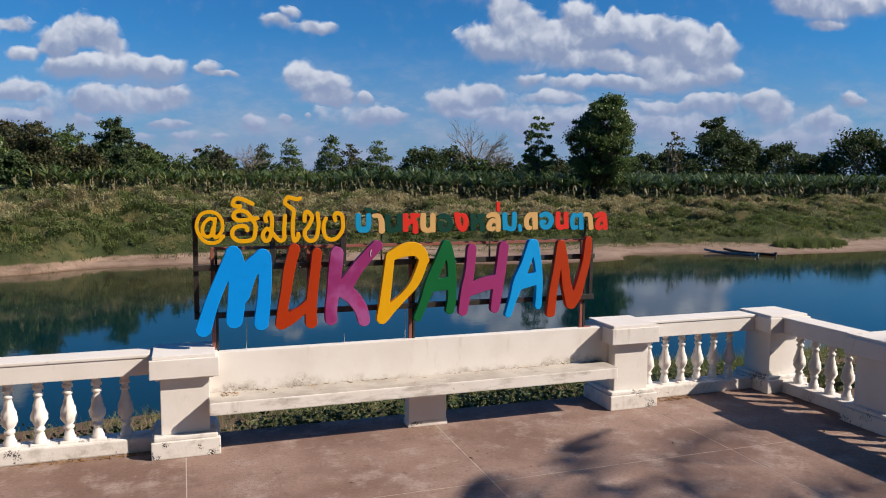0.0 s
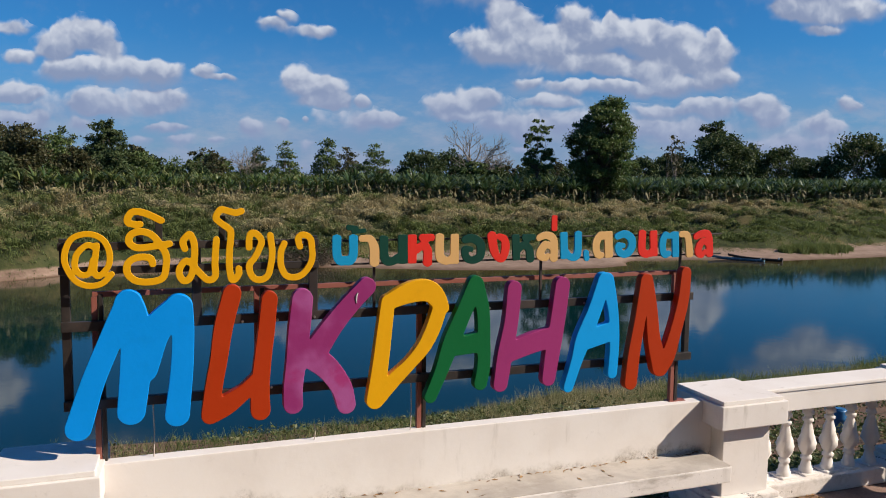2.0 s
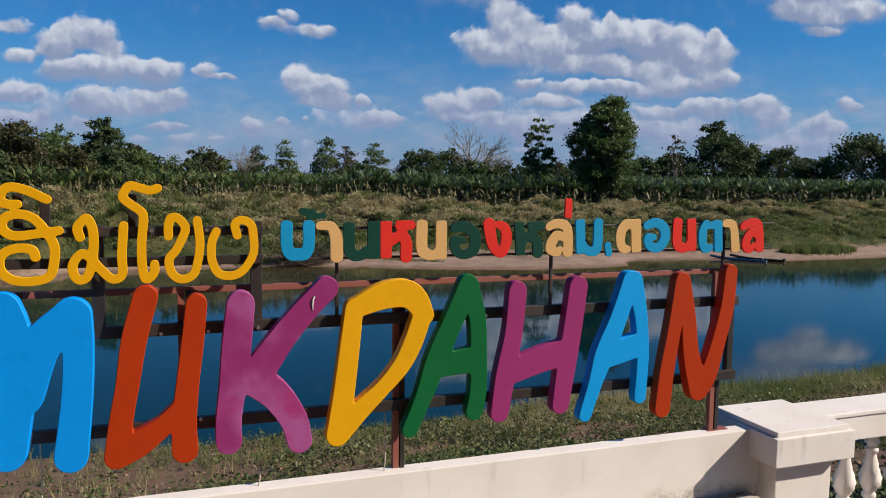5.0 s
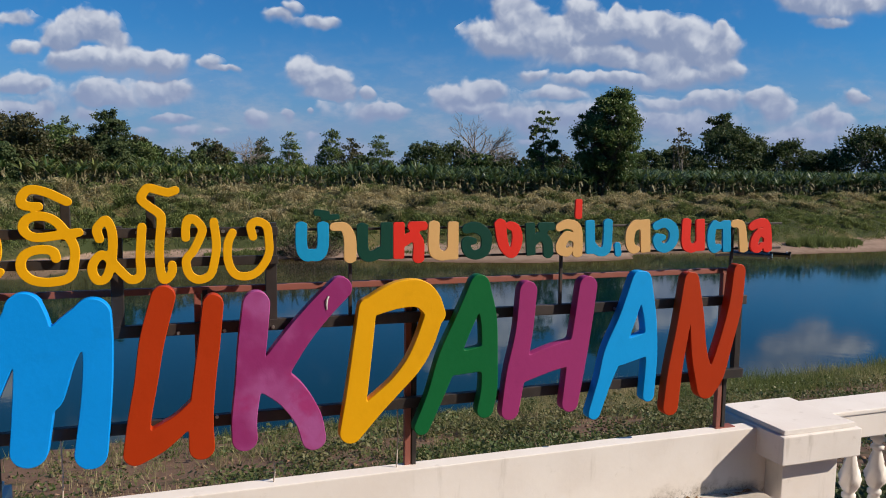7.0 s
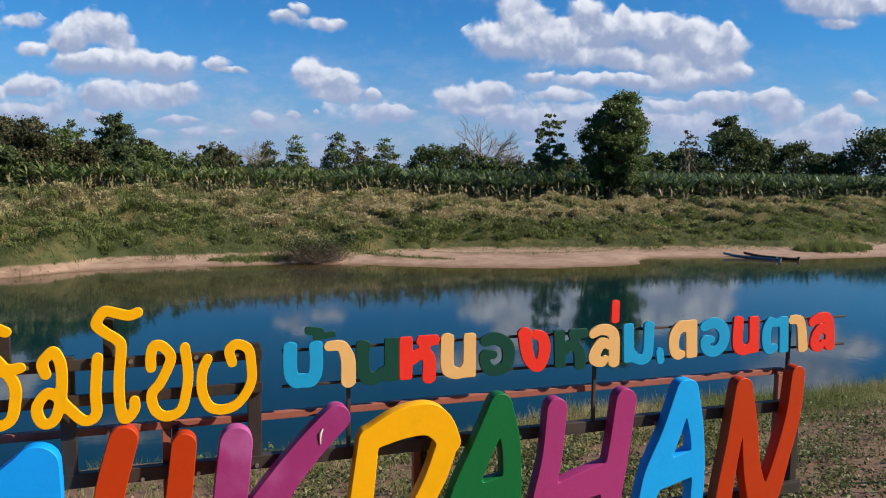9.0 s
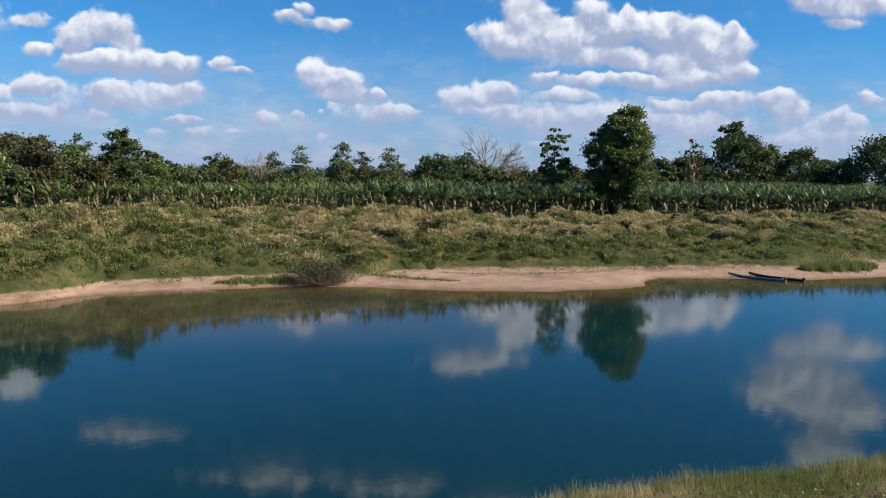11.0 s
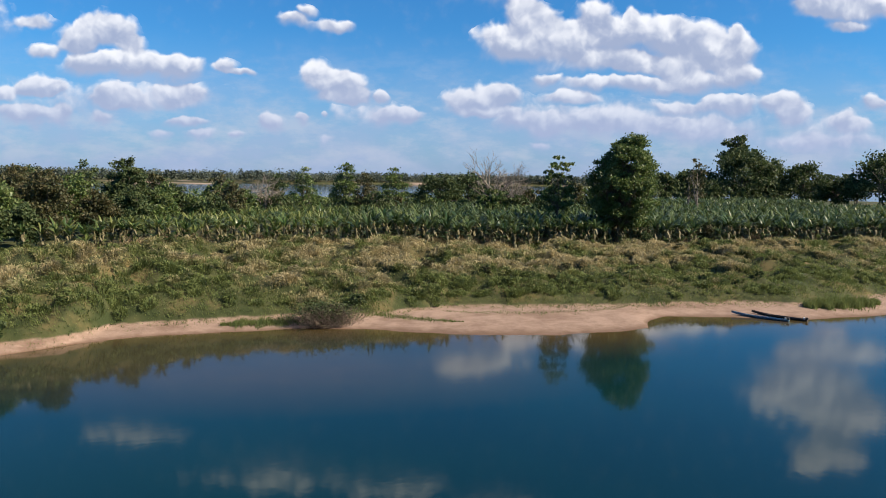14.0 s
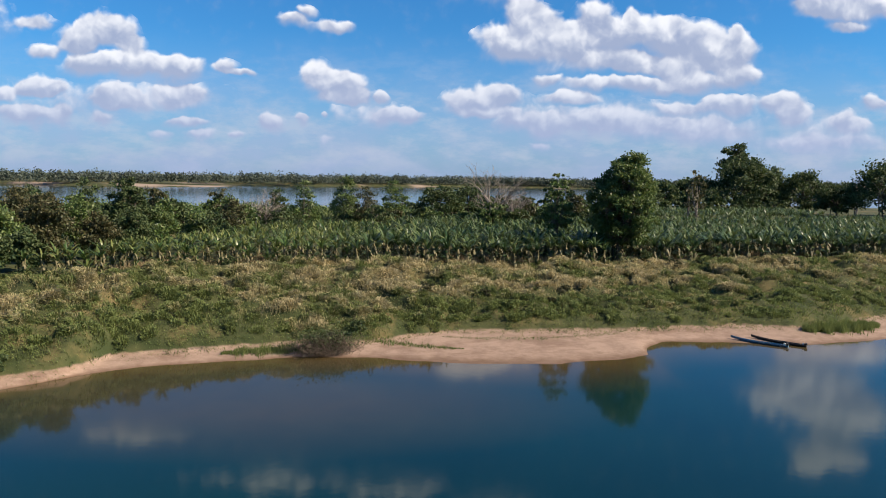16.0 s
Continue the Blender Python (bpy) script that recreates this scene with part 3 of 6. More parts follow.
def from_arrays(name, verts, faces, material, smooth=False):
    data = bpy.data.meshes.new(name)
    data.from_pydata(verts, [], faces)
    data.materials.append(material)
    if smooth:
        data.polygons.foreach_set("use_smooth", [True] * len(data.polygons))
    return new(name, data)


def raw_mesh(name, verts, faces, material):
    """A mesh straight from arrays; all faces have the same number of corners."""
    data = bpy.data.meshes.new(name)
    n, k = faces.shape
    data.vertices.add(len(verts))
    data.vertices.foreach_set("co", np.asarray(verts, np.float32).ravel())
    data.loops.add(n * k)
    data.loops.foreach_set("vertex_index", faces.astype(np.int32).ravel())
    data.polygons.add(n)
    data.polygons.foreach_set("loop_start", np.arange(0, n * k, k, dtype=np.int32))
    data.update(calc_edges=True)
    for m in material if isinstance(material, (list, tuple)) else (material,):
        data.materials.append(m)
    return data


def tube(paths, seg=6):
    """Tapered tubes along paths of (x, y, z, radius): vertices and quads."""
    verts, faces = [], []
    for path in paths:
        p = np.array(path)
        start = len(verts)
        for i, q in enumerate(p):
            d = p[min(i + 1, len(p) - 1), :3] - p[max(i - 1, 0), :3]
            d = d / max(np.linalg.norm(d), 1e-6)
            u = np.cross(d, (0.31, 0.95, 0.05))
            u /= max(np.linalg.norm(u), 1e-6)
            v = np.cross(d, u)
            for j in range(seg):
                a = 2 * math.pi * j / seg
                verts.append(q[:3] + q[3] * (math.cos(a) * u + math.sin(a) * v))
        for i in range(len(p) - 1):
            for j in range(seg):
                faces.append((start + i * seg + j, start + i * seg + (j + 1) % seg, start + (i + 1) * seg + (j + 1) % seg, start + (i + 1) * seg + j))
    return np.array(verts), np.array(faces)


def limb_path(a, b, r0, r1, rng, bow=0.12, n=6):
    a, b = np.array(a, float), np.array(b, float)
    length = np.linalg.norm(b - a)
    sway = rng.normal(size=3) * bow * length
    pts = []
    for t in np.linspace(0, 1, n):
        pts.append((*(a + (b - a) * t + sway * math.sin(math.pi * t) * (1 - 0.3 * t)), r0 + (r1 - r0) * t))
    return pts


# ---- the land: one sheet, from the terrace down the bank, under the river, up the far bank and on to the horizon
SHORE = ((-200, 10), (-90, 52), (-60, 72), (-48.5, 80.7), (-40, 89.7), (-34, 92.8), (-27.7, 94.7), (-18.4, 97.8), (-10.7, 98.0), (-3, 96.4), (5, 95.4),
         (15, 96.1), (26, 100), (28.4, 102), (29.5, 107), (33, 110.5), (44, 110.9), (54, 109.8), (68, 114.4), (90, 124), (200, 170))
TURF = ((-200, 13), (-90, 55), (-60, 75), (-49.5, 83), (-44.6, 85.8), (-42.2, 94), (-29.2, 99), (-19.4, 103), (-11.3, 103.3), (1.4, 112.5), (10, 113), (28, 115.4),
        (47.5, 120), (56, 119), (78.7, 131), (200, 185))
CREST = ((-200, 40), (-90, 84), (-64, 108), (-56, 115.6), (-35, 135.6), (-5, 149.4), (37, 161), (67, 173.7), (106, 184), (200, 230))


def along(table, u):
    a = np.array(table, float)
    return np.interp(u, a[:, 0], a[:, 1])


def wave(x, y, size, seed=0.0):
    """Smooth uneven relief, about -1 to 1."""
    a = np.sin(x / size * 2.1 + 1.3 * np.sin(y / size * 1.7 + seed) + seed)
    b = np.sin(y / size * 2.6 + 1.1 * np.sin(x / size * 1.9 - seed) + 2 * seed)
    c = np.sin((x + y) / size * 4.7 + seed * 3) * np.sin((x - y) / size * 3.9 + seed)
    return (a + b + 0.7 * c) / 2.7


def hummocks(x, y, size, seed):
    """Rounded uneven mounds, 0 to 1, on a jittered lattice."""
    gx, gy = np.floor(x / size), np.floor(y / size)
    best = np.zeros(np.shape(x))
    for i in (-1, 0, 1):
        for j in (-1, 0, 1):
            cx, cy = gx + i, gy + j
            a = np.sin(cx * 127.1 + cy * 311.7 + seed * 74.7) * 43758.5453
            b = np.sin(cx * 269.5 + cy * 183.3 + seed * 246.1) * 43758.5453
            a, b = a - np.floor(a), b - np.floor(b)
            d2 = (x / size - cx - a) ** 2 + (y / size - cy - b) ** 2
            best = np.maximum(best, np.clip(1 - d2 * (1.0 + b), 0, 1) * (0.45 + 0.55 * a))
    return best


def crest_drop(u, v, crest):
    """The bank's brow is lower towards its far end, the fields behind rise again."""
    return np.interp(u, (-40, 0, 30), (0.0, 1.3, 2.1)) * np.clip(1 - (v - crest - 14) / 36, 0, 1)


def far_shore(u):
    """Where the wooded shore beyond the second river begins; it runs aslant."""
    return np.interp(u, (-1500, -700, -160, 60, 1500), (800, 1080, 1600, 1700, 1750)) + 25 * np.sin(np.asarray(u) / 140.0)


def land_height(x, y):
    x, y = np.asarray(x, float), np.asarray(y, float)
    u, v = xy_to_uv(x, y)
    # the near bank
    edge = 26.8 + 0.25 * np.clip(-x - 6, 0, 200) + wave(x, y, 5.0, 1.0) * 0.4
    near = np.where(y < 13, -0.30 - (y - 7.2) * 0.336, -2.25 - (y - 13) / (edge - 13) * 3.55)
    near = np.where(y > edge, -5.8 - (y - edge) * 0.85, near)
    near = near + wave(x, y, 2.3, 4.0) * 0.09 + wave(x, y, 0.8, 2.0) * 0.03
    near = np.where(y < 7.3, -0.30, near)
    # the far bank
    s0, s1, s2 = along(SHORE, u) + wave(x, y, 3.0, 5.0) * 0.4, along(TURF, u), along(CREST, u)
    f1 = np.clip((v - s0) / np.maximum(s1 - s0, 0.5), -3, 1)
    f2 = np.clip((v - s1) / (s2 - s1), 0, 1)
    rough = np.clip(f2 * 6, 0, 1) * np.clip((1.02 - f2) * 6, 0.15, 1) * (wave(x, y, 6.0, 3.0) * 0.45 + hummocks(x, y, 4.2, 1) * 1.45 + hummocks(x, y, 9.0, 3) * 1.3 + hummocks(x, y, 2.0, 2) * 0.3 - 1.0)
    far = WATER + 0.87 * f1 + (7.7 - crest_drop(u, v, s2)) * np.sqrt(f2) * (0.85 + 0.15 * f2) + rough
    # behind the plantation the land falls to a second, broad river
    fall = np.clip((v - 350 - 10 * np.sin(u / 30.0) - 0.9 * np.clip(u + 10, 0, 130)) / 35.0, 0, 1)
    far = far + fall * (-12.5 - far) * (v > 300)
    back = np.clip((v - far_shore(u)) / 40.0, 0, 1)
    far = np.where(v > 700, -12.5 + back * 9.5, far)
    mid = (WATER - 2.5)
    bed = np.where(v < 60, np.maximum(near, mid), np.maximum(far, np.where(v > 300, -12.5, mid)))
    return bed


def build_land():
    us = np.concatenate([np.linspace(-4000, -260, 12), np.linspace(-200, -62, 40), np.arange(-60, 110, 0.85), np.linspace(111, 260, 50), np.linspace(330, 4000, 12)])
    vs = np.concatenate([np.linspace(-1500, -40, 8), np.arange(-32, 0, 3.0), np.arange(0, 46, 0.6), np.arange(46, 76, 3.0), np.arange(76, 190, 0.8), np.arange(190, 480, 6.0),
                         np.arange(500, 740, 60.0), np.arange(740, 1860, 26.0), np.linspace(1900, 4600, 12)])
    u, v = np.meshgrid(us, vs)
    x, y = uv_to_xy(u, v)
    z = land_height(x, y)
    n, w = len(vs), len(us)
    verts = np.stack([x, y, z], -1).reshape(-1, 3).tolist()
    faces = [(i * w + j, i * w + j + 1, (i + 1) * w + j + 1, (i + 1) * w + j) for i in range(n - 1) for j in range(w - 1)]
    ob = from_arrays("ground", verts, faces, M_GROUND, smooth=True)
    tagged(ob, "grassy river banks of earth and pale sand, flat land beyond", "ground", kind="structure")
    us = np.concatenate([(-4000, -1500, -400), np.linspace(-200, -80, 12), np.arange(-76, 116, 1.6), np.linspace(125, 240, 10), (400, 1500, 4000)])
    vs = np.concatenate([(-3000, -500, 0), np.arange(10, 60, 1.5), np.arange(60, 140, 1.2), np.linspace(145, 200, 6), (300, 400, 600, 900, 1300, 4500)])
    u, v = np.meshgrid(us, vs)
    x, y = uv_to_xy(u, v)
    depth = WATER - land_height(x, y)
    # a browner oval of water, off the bushy shore
    brown_patch = 0.5 * np.clip(1.5 - 1.5 * np.hypot((u + 25) / 46, (v - 80) / 20.0), 0, 1)
    n, w = len(vs), len(us)
    verts = np.stack([x, y, 0 * x + WATER], -1).reshape(-1, 3).tolist()
    faces = [(i * w + j, i * w + j + 1, (i + 1) * w + j + 1, (i + 1) * w + j) for i in range(n - 1) for j in range(w - 1)]
    ob = from_arrays("water", verts, faces, M_WATER, smooth=True)
    layer = ob.data.attributes.new("brown_water", "FLOAT", "POINT")
    layer.data.foreach_set("value", (np.maximum(np.where(v < 60, np.clip(1 - depth / 1.5, 0, 1) ** 1.3, np.clip(1 - (along(SHORE, u) - v) / 17.0, 0, 1) ** 1.5), brown_patch) * (v < 200)).astype(np.float32).ravel())
    tagged(ob, "calm dark teal river water mirroring trees and clouds", "water", kind="structure")


build_land()

# ---- terrace floor: cast slabs with pale joints
JOINT_X, JOINT_Y, SLAB = 0.435, 5.19, 2.40
AXIS = 6.90          # middle line of the river-side parapet
SIDE = 7.22          # middle line of the parapet along the side


def build_floor():
    bm = one_box(-8.9, 7.62, -11.9, 7.10, -1.5, -0.0012)
    floor = tagged(mesh_object("floor", bm, M_MORTAR), "weathered reddish concrete terrace floor with pale straight joints", "floor", kind="structure")
    xs = [-9.0] + [JOINT_X + SLAB * i for i in range(-3, 3)] + [7.64]
    ys = [7.12, JOINT_Y] + [JOINT_Y - SLAB * i for i in range(1, 7)] + [-12.0]
    gap = 0.0045
    for x0, x1 in zip(xs, xs[1:]):
        for y1, y0 in zip(ys, ys[1:]):
            part("slab", one_box(x0 + gap, x1 - gap, y0 + gap, y1 - gap if y1 < 7 else y1, -0.08, 0.0), M_FLOOR, floor)


build_floor()


# ---- parapet: square pillars, moulded rail, spiral balusters
def build_pillar(x, y, half=0.294):
    p = thing("pillar", "white-painted plaster parapet pillar with square cap and peeling base", "pillar", (x, y, 0), group="parapet pillars")
    def block(name, h, z0, z1, bevel, mat, label=""):
        part(name, one_box(-h, h, -h, h, z0, z1, bevel=bevel), mat, p, label)
    block("base", half, 0.0, 0.155, 0.008, M_WORN, "peeling base with black weather stains")
    block("base_step", half - 0.022, 0.155, 0.195, 0.012, M_WORN)
    block("shaft", half - 0.085, 0.195, 0.700, 0.006, M_PLASTER)
    block("necking", half - 0.045, 0.700, 0.722, 0.005, M_PLASTER)
    block("cap", half, 0.722, 0.893, 0.006, M_PLASTER)
    block("cap_slab", half - 0.026, 0.893, 0.924, 0.005, M_PLASTER)
    return p


def baluster_mesh():
    """Turned baluster with a spirally fluted belly, 0.56 m high."""
    prof = ((0.000, 0.058), (0.045, 0.060), (0.052, 0.050), (0.095, 0.040), (0.110, 0.034), (0.120, 0.048), (0.142, 0.048), (0.152, 0.034), (0.175, 0.047), (0.215, 0.058),
            (0.255, 0.058), (0.300, 0.048), (0.345, 0.038), (0.395, 0.032), (0.415, 0.029), (0.422, 0.045), (0.442, 0.045), (0.450, 0.031), (0.470, 0.032), (0.478, 0.050), (0.500, 0.050),
            (0.508, 0.038), (0.530, 0.046), (0.560, 0.050))
    seg, verts, faces = 36, [], []
    for z, r in prof:
        belly = max(0.0, min(1.0, (z - 0.155) / 0.05)) * max(0.0, min(1.0, (0.41 - z) / 0.05))
        for i in range(seg):
            a = 2 * math.pi * i / seg
            rr = r * (0.92 + 0.14 * belly) * (1 + 0.20 * belly * math.cos(6 * (a - z * 9.5)))
            verts.append((rr * math.cos(a), rr * math.sin(a), z))
    for j in range(len(prof) - 1):
        faces += [(j * seg + i, j * seg + (i + 1) % seg, (j + 1) * seg + (i + 1) % seg, (j + 1) * seg + i) for i in range(seg)]
    data = bpy.data.meshes.new("baluster")
    data.from_pydata(verts, [], faces)
    data.materials.append(M_PLASTER)
    data.polygons.foreach_set("use_smooth", [True] * len(data.polygons))
    return data


BALUSTER = baluster_mesh()


def build_balustrade(a, b, turns, first, step):
    """A run from a to b along its own x, with balusters from first on; turned a quarter for the side."""
    run = thing("balustrade", "white plaster balustrade of spiral balusters under a flat rail", "balustrade", (0, AXIS, 0) if not turns else (SIDE, 0, 0), group="terrace balustrades")
    if turns:
        run.rotation_euler.z = radians(90)
    part("curb", one_box(a, b, -0.118, 0.12, 0.0, 0.135, bevel=0.015), M_WORN, run, "stained low curb")
    part("rail", one_box(a, b, -0.112, 0.15, 0.712, 0.872, bevel=0.006), M_PLASTER, run)
    part("rail_top", one_box(a, b, -0.122, 0.16, 0.872, 0.902, bevel=0.008), M_PLASTER, run)
    x = first
    while x < b - 0.05:
        turn = (x * 37.7) % 6.28
        shared("baluster", BALUSTER, run, Matrix.LocRotScale((x, 0.0, 0.133), Euler((0, 0, turn)), (1, 1, 1.04)))
        if turns == 0:
            bm = one_box(x - 0.072, x + 0.072, -0.072, 0.072, 0.128, 0.150, bevel=0.008)
            part("foot_block", bm, M_PLASTER, run)
        x += step
    return run


for px, py in ((0.441, 6.825), (5.072, 6.825), (7.175, 6.825), (7.215, 5.25), (-3.35, 6.825), (7.215, 2.95), (7.215, 0.65), (7.215, -1.65)):
    build_pillar(px, py)
build_balustrade(-3.06, 0.15, 0, -2.89, 0.2345)
build_balustrade(5.366, 6.885, 0, 5.485, 0.226)
build_balustrade(5.544, 6.565, 1, 5.74, 0.226)
build_balustrade(3.244, 4.956, 1, 3.36, 0.226)
build_balustrade(0.944, 2.656, 1, 1.06, 0.226)
build_balustrade(-1.356, 0.356, 1, -1.24, 0.226)


def build_bench():
    b = thing("bench", "long white plaster bench with a low solid back between two pillars", "bench", (0, 0, 0))
    part("seat", one_box(0.640, 4.790, 6.430, 6.756, 0.385, 0.502, bevel=0.010), M_EDGE, b, "thick seat slab with a stained front edge")
    part("seat_screed", one_box(0.644, 4.786, 6.436, 6.752, 0.495, 0.507, bevel=0.004), M_SEAT, b, "grey dirty top of the seat")
    part("backrest", one_box(0.652, 4.862, 6.750, 6.850, 0.385, 0.882, bevel=0.006), M_BACK, b, "white backrest with black mould along its foot")
    part("support", one_box(2.555, 2.950, 6.690, 6.85, 0.0, 0.385, bevel=0.008), M_PLASTER, b, "short block below the middle of the seat")
    part("support_base", one_box(2.545, 2.960, 6.683, 6.86, 0.0, 0.055, bevel=0.006), M_WORN, b)


build_bench()


def scatter_leaves(name, label, spots, seed):
    rng = np.random.default_rng(seed)
    verts, faces = [], []
    for x0, x1, y0, y1, z, n in spots:
        for _ in range(n):
            x, y = rng.uniform(x0, x1), rng.uniform(y0, y1)
            a, l, w = rng.uniform(0, 6.28), rng.uniform(0.012, 0.030), rng.uniform(0.006, 0.011)
            c, s, h = math.cos(a), math.sin(a), rng.uniform(0.002, 0.012)
            i = len(verts)
            verts += [(x - c * l, y - s * l, z + 0.002), (x + s * w, y - c * w, z + h), (x + c * l, y + s * l, z + 0.003), (x - s * w, y + c * w, z + h * 0.6)]
            faces.append((i, i + 1, i + 2, i + 3))
    tagged(from_arrays(name, verts, faces, M_DEAD_LEAF), label, "leaf litter", kind="stuff")


scatter_leaves("fallen_leaves", "dry yellow-brown leaves swept against the parapet foot", (
    (-1.0, 0.12, 6.70, 6.785, 0.0, 130), (5.38, 5.95, 6.66, 6.785, 0.0, 110), (0.74, 0.90, 6.60, 6.74, 0.506, 24), (0.95, 4.75, 6.705, 6.745, 0.506, 70), (1.0, 4.7, 6.50, 6.72, 0.506, 18), (1.5, 6.8, 3.0, 6.5, 0.0, 26),
    (6.95, 7.09, 5.6, 6.5, 0.0, 40)), 3)

# ---- the sign on the parapet: cut-out letters on a steel frame
# Letters are drawn as brush strokes: across, up and half width in metres; the strokes melt into one outline.
BIG_LETTERS = []
BIG_LETTERS.append(("m", "blue", (
    ((0.62, 1.12, 0.068), (0.7, 1.37, 0.061), (0.8, 1.61, 0.061), (0.89, 1.8, 0.068)),
    ((0.89, 1.19, 0.074), (0.91, 1.35, 0.079), (0.93, 1.54, 0.086), (0.92, 1.72, 0.068), (0.89, 1.8, 0.072)),
    ((0.95, 1.43, 0.085), (1.03, 1.64, 0.079), (1.15, 1.76, 0.076)),
    ((1.13, 1.15, 0.067), (1.16, 1.41, 0.061), (1.17, 1.63, 0.061), (1.15, 1.76, 0.078)),
)))
BIG_LETTERS.append(("u", "orange", (
    ((1.44, 1.83, 0.052), (1.39, 1.64, 0.053), (1.36, 1.45, 0.049), (1.33, 1.29, 0.049), (1.31, 1.13, 0.053)),
    ((1.31, 1.13, 0.053), (1.4, 1.18, 0.057), (1.5, 1.25, 0.046), (1.57, 1.31, 0.047)),
    ((1.65, 1.79, 0.046), (1.63, 1.61, 0.048), (1.61, 1.46, 0.049), (1.59, 1.27, 0.053), (1.59, 1.13, 0.057)),
)))
BIG_LETTERS.append(("k", "worn_purple", (
    ((1.84, 1.78, 0.062), (1.82, 1.6, 0.065), (1.8, 1.41, 0.06), (1.78, 1.25, 0.057), (1.78, 1.15, 0.058)),
    ((2.23, 1.84, 0.055), (2.13, 1.74, 0.057), (2.02, 1.61, 0.062), (1.9, 1.44, 0.074)),
    ((1.88, 1.44, 0.074), (1.99, 1.35, 0.07), (2.07, 1.23, 0.064), (2.1, 1.12, 0.058)),
)))
BIG_LETTERS.append(("d", "yellow", (
    ((2.36, 1.74, 0.044), (2.34, 1.57, 0.048), (2.31, 1.33, 0.052), (2.28, 1.13, 0.056)),
    ((2.28, 1.13, 0.056), (2.39, 1.24, 0.048), (2.5, 1.34, 0.04), (2.59, 1.44, 0.045), (2.65, 1.55, 0.049), (2.7, 1.69, 0.049)),
    ((2.37, 1.74, 0.047), (2.5, 1.79, 0.064), (2.61, 1.8, 0.068), (2.67, 1.76, 0.061), (2.71, 1.69, 0.049)),
)))
BIG_LETTERS.append(("a", "green", (
    ((2.94, 1.82, 0.057), (2.86, 1.65, 0.053), (2.78, 1.47, 0.057), (2.71, 1.28, 0.045), (2.64, 1.12, 0.041)),
    ((2.94, 1.83, 0.053), (2.99, 1.66, 0.045), (3.0, 1.45, 0.045), (3.0, 1.29, 0.046), (2.98, 1.18, 0.046)),
    ((2.82, 1.43, 0.057), (2.97, 1.45, 0.066)),
)))
BIG_LETTERS.append(("h", "purple", (
    ((3.21, 1.79, 0.05), (3.19, 1.57, 0.05), (3.15, 1.36, 0.055), (3.12, 1.16, 0.05)),
    ((3.56, 1.8, 0.054), (3.53, 1.57, 0.055), (3.5, 1.38, 0.056), (3.47, 1.17, 0.049)),
    ((3.19, 1.37, 0.063), (3.35, 1.42, 0.067), (3.49, 1.45, 0.071)),
)))
BIG_LETTERS.append(("a", "azure", (
    ((3.88, 1.82, 0.052), (3.81, 1.62, 0.053), (3.73, 1.43, 0.06), (3.68, 1.28, 0.044), (3.62, 1.1, 0.037)),
    ((3.9, 1.82, 0.052), (3.95, 1.62, 0.04), (3.97, 1.4, 0.037), (3.96, 1.17, 0.037)),
    ((3.77, 1.42, 0.066), (3.93, 1.46, 0.066)),
)))
BIG_LETTERS.append(("n", "orange", (
    ((4.21, 1.81, 0.044), (4.17, 1.54, 0.044), (4.13, 1.3, 0.048), (4.11, 1.09, 0.05)),
    ((4.22, 1.81, 0.044), (4.26, 1.6, 0.048), (4.29, 1.38, 0.053), (4.35, 1.19, 0.068)),
    ((4.54, 1.85, 0.041), (4.52, 1.64, 0.046), (4.46, 1.41, 0.049), (4.41, 1.26, 0.058), (4.35, 1.18, 0.064)),
)))
YELLOW_LETTERS = []
YELLOW_LETTERS.append(("at_sign", (
    ((0.81, 1.96), (0.76, 1.91), (0.69, 1.9), (0.63, 1.93), (0.59, 2.0), (0.58, 2.06), (0.6, 2.13), (0.64, 2.17), (0.71, 2.18), (0.77, 2.15), (0.8, 2.09), (0.8, 2.02), (0.77, 1.97), (0.74, 1.95), (0.72, 1.98)),
    ((0.73, 2.11), (0.69, 2.12), (0.64, 2.07), (0.63, 2.0), (0.66, 1.96), (0.7, 1.97), (0.72, 2.04)),
    ((0.74, 2.12), (0.72, 1.97)),
)))
YELLOW_LETTERS.append(("ho_nokhuk", (
    ((1.07, 2.25), (0.99, 2.29), (0.93, 2.3), (0.9, 2.27), (0.9, 2.24), (0.93, 2.23), (0.96, 2.23)),
    ((1.11, 2.12), (1.04, 2.11), (0.95, 2.1), (0.91, 2.12), (0.9, 2.15), (0.92, 2.18), (0.97, 2.19), (1.02, 2.17), (1.06, 2.12), (1.09, 2.06), (1.09, 2.0), (1.07, 1.93), (1.0, 1.91), (0.93, 1.92), (0.89, 1.96), (0.89, 2.01), (0.92, 2.04), (0.97, 2.05), (1.01, 2.04), (1.02, 2.01)),
)))
YELLOW_LETTERS.append(("mo_ma", (
    ((1.19, 2.09), (1.18, 2.13), (1.2, 2.16), (1.22, 2.17), (1.24, 2.12), (1.24, 2.04), (1.23, 1.97), (1.21, 1.92), (1.18, 1.91), (1.16, 1.94), (1.16, 1.98), (1.19, 2.02), (1.22, 2.01), (1.26, 1.96), (1.31, 1.91), (1.35, 1.93), (1.35, 2.01), (1.36, 2.14)),
)))
YELLOW_LETTERS.append(("sara_o", (
    ((1.5, 2.3), (1.47, 2.29), (1.43, 2.3), (1.39, 2.31), (1.37, 2.29), (1.36, 2.26), (1.39, 2.23), (1.43, 2.2), (1.44, 2.17), (1.43, 2.06), (1.43, 1.97), (1.44, 1.91), (1.46, 1.91), (1.48, 1.94), (1.48, 1.97)),
)))
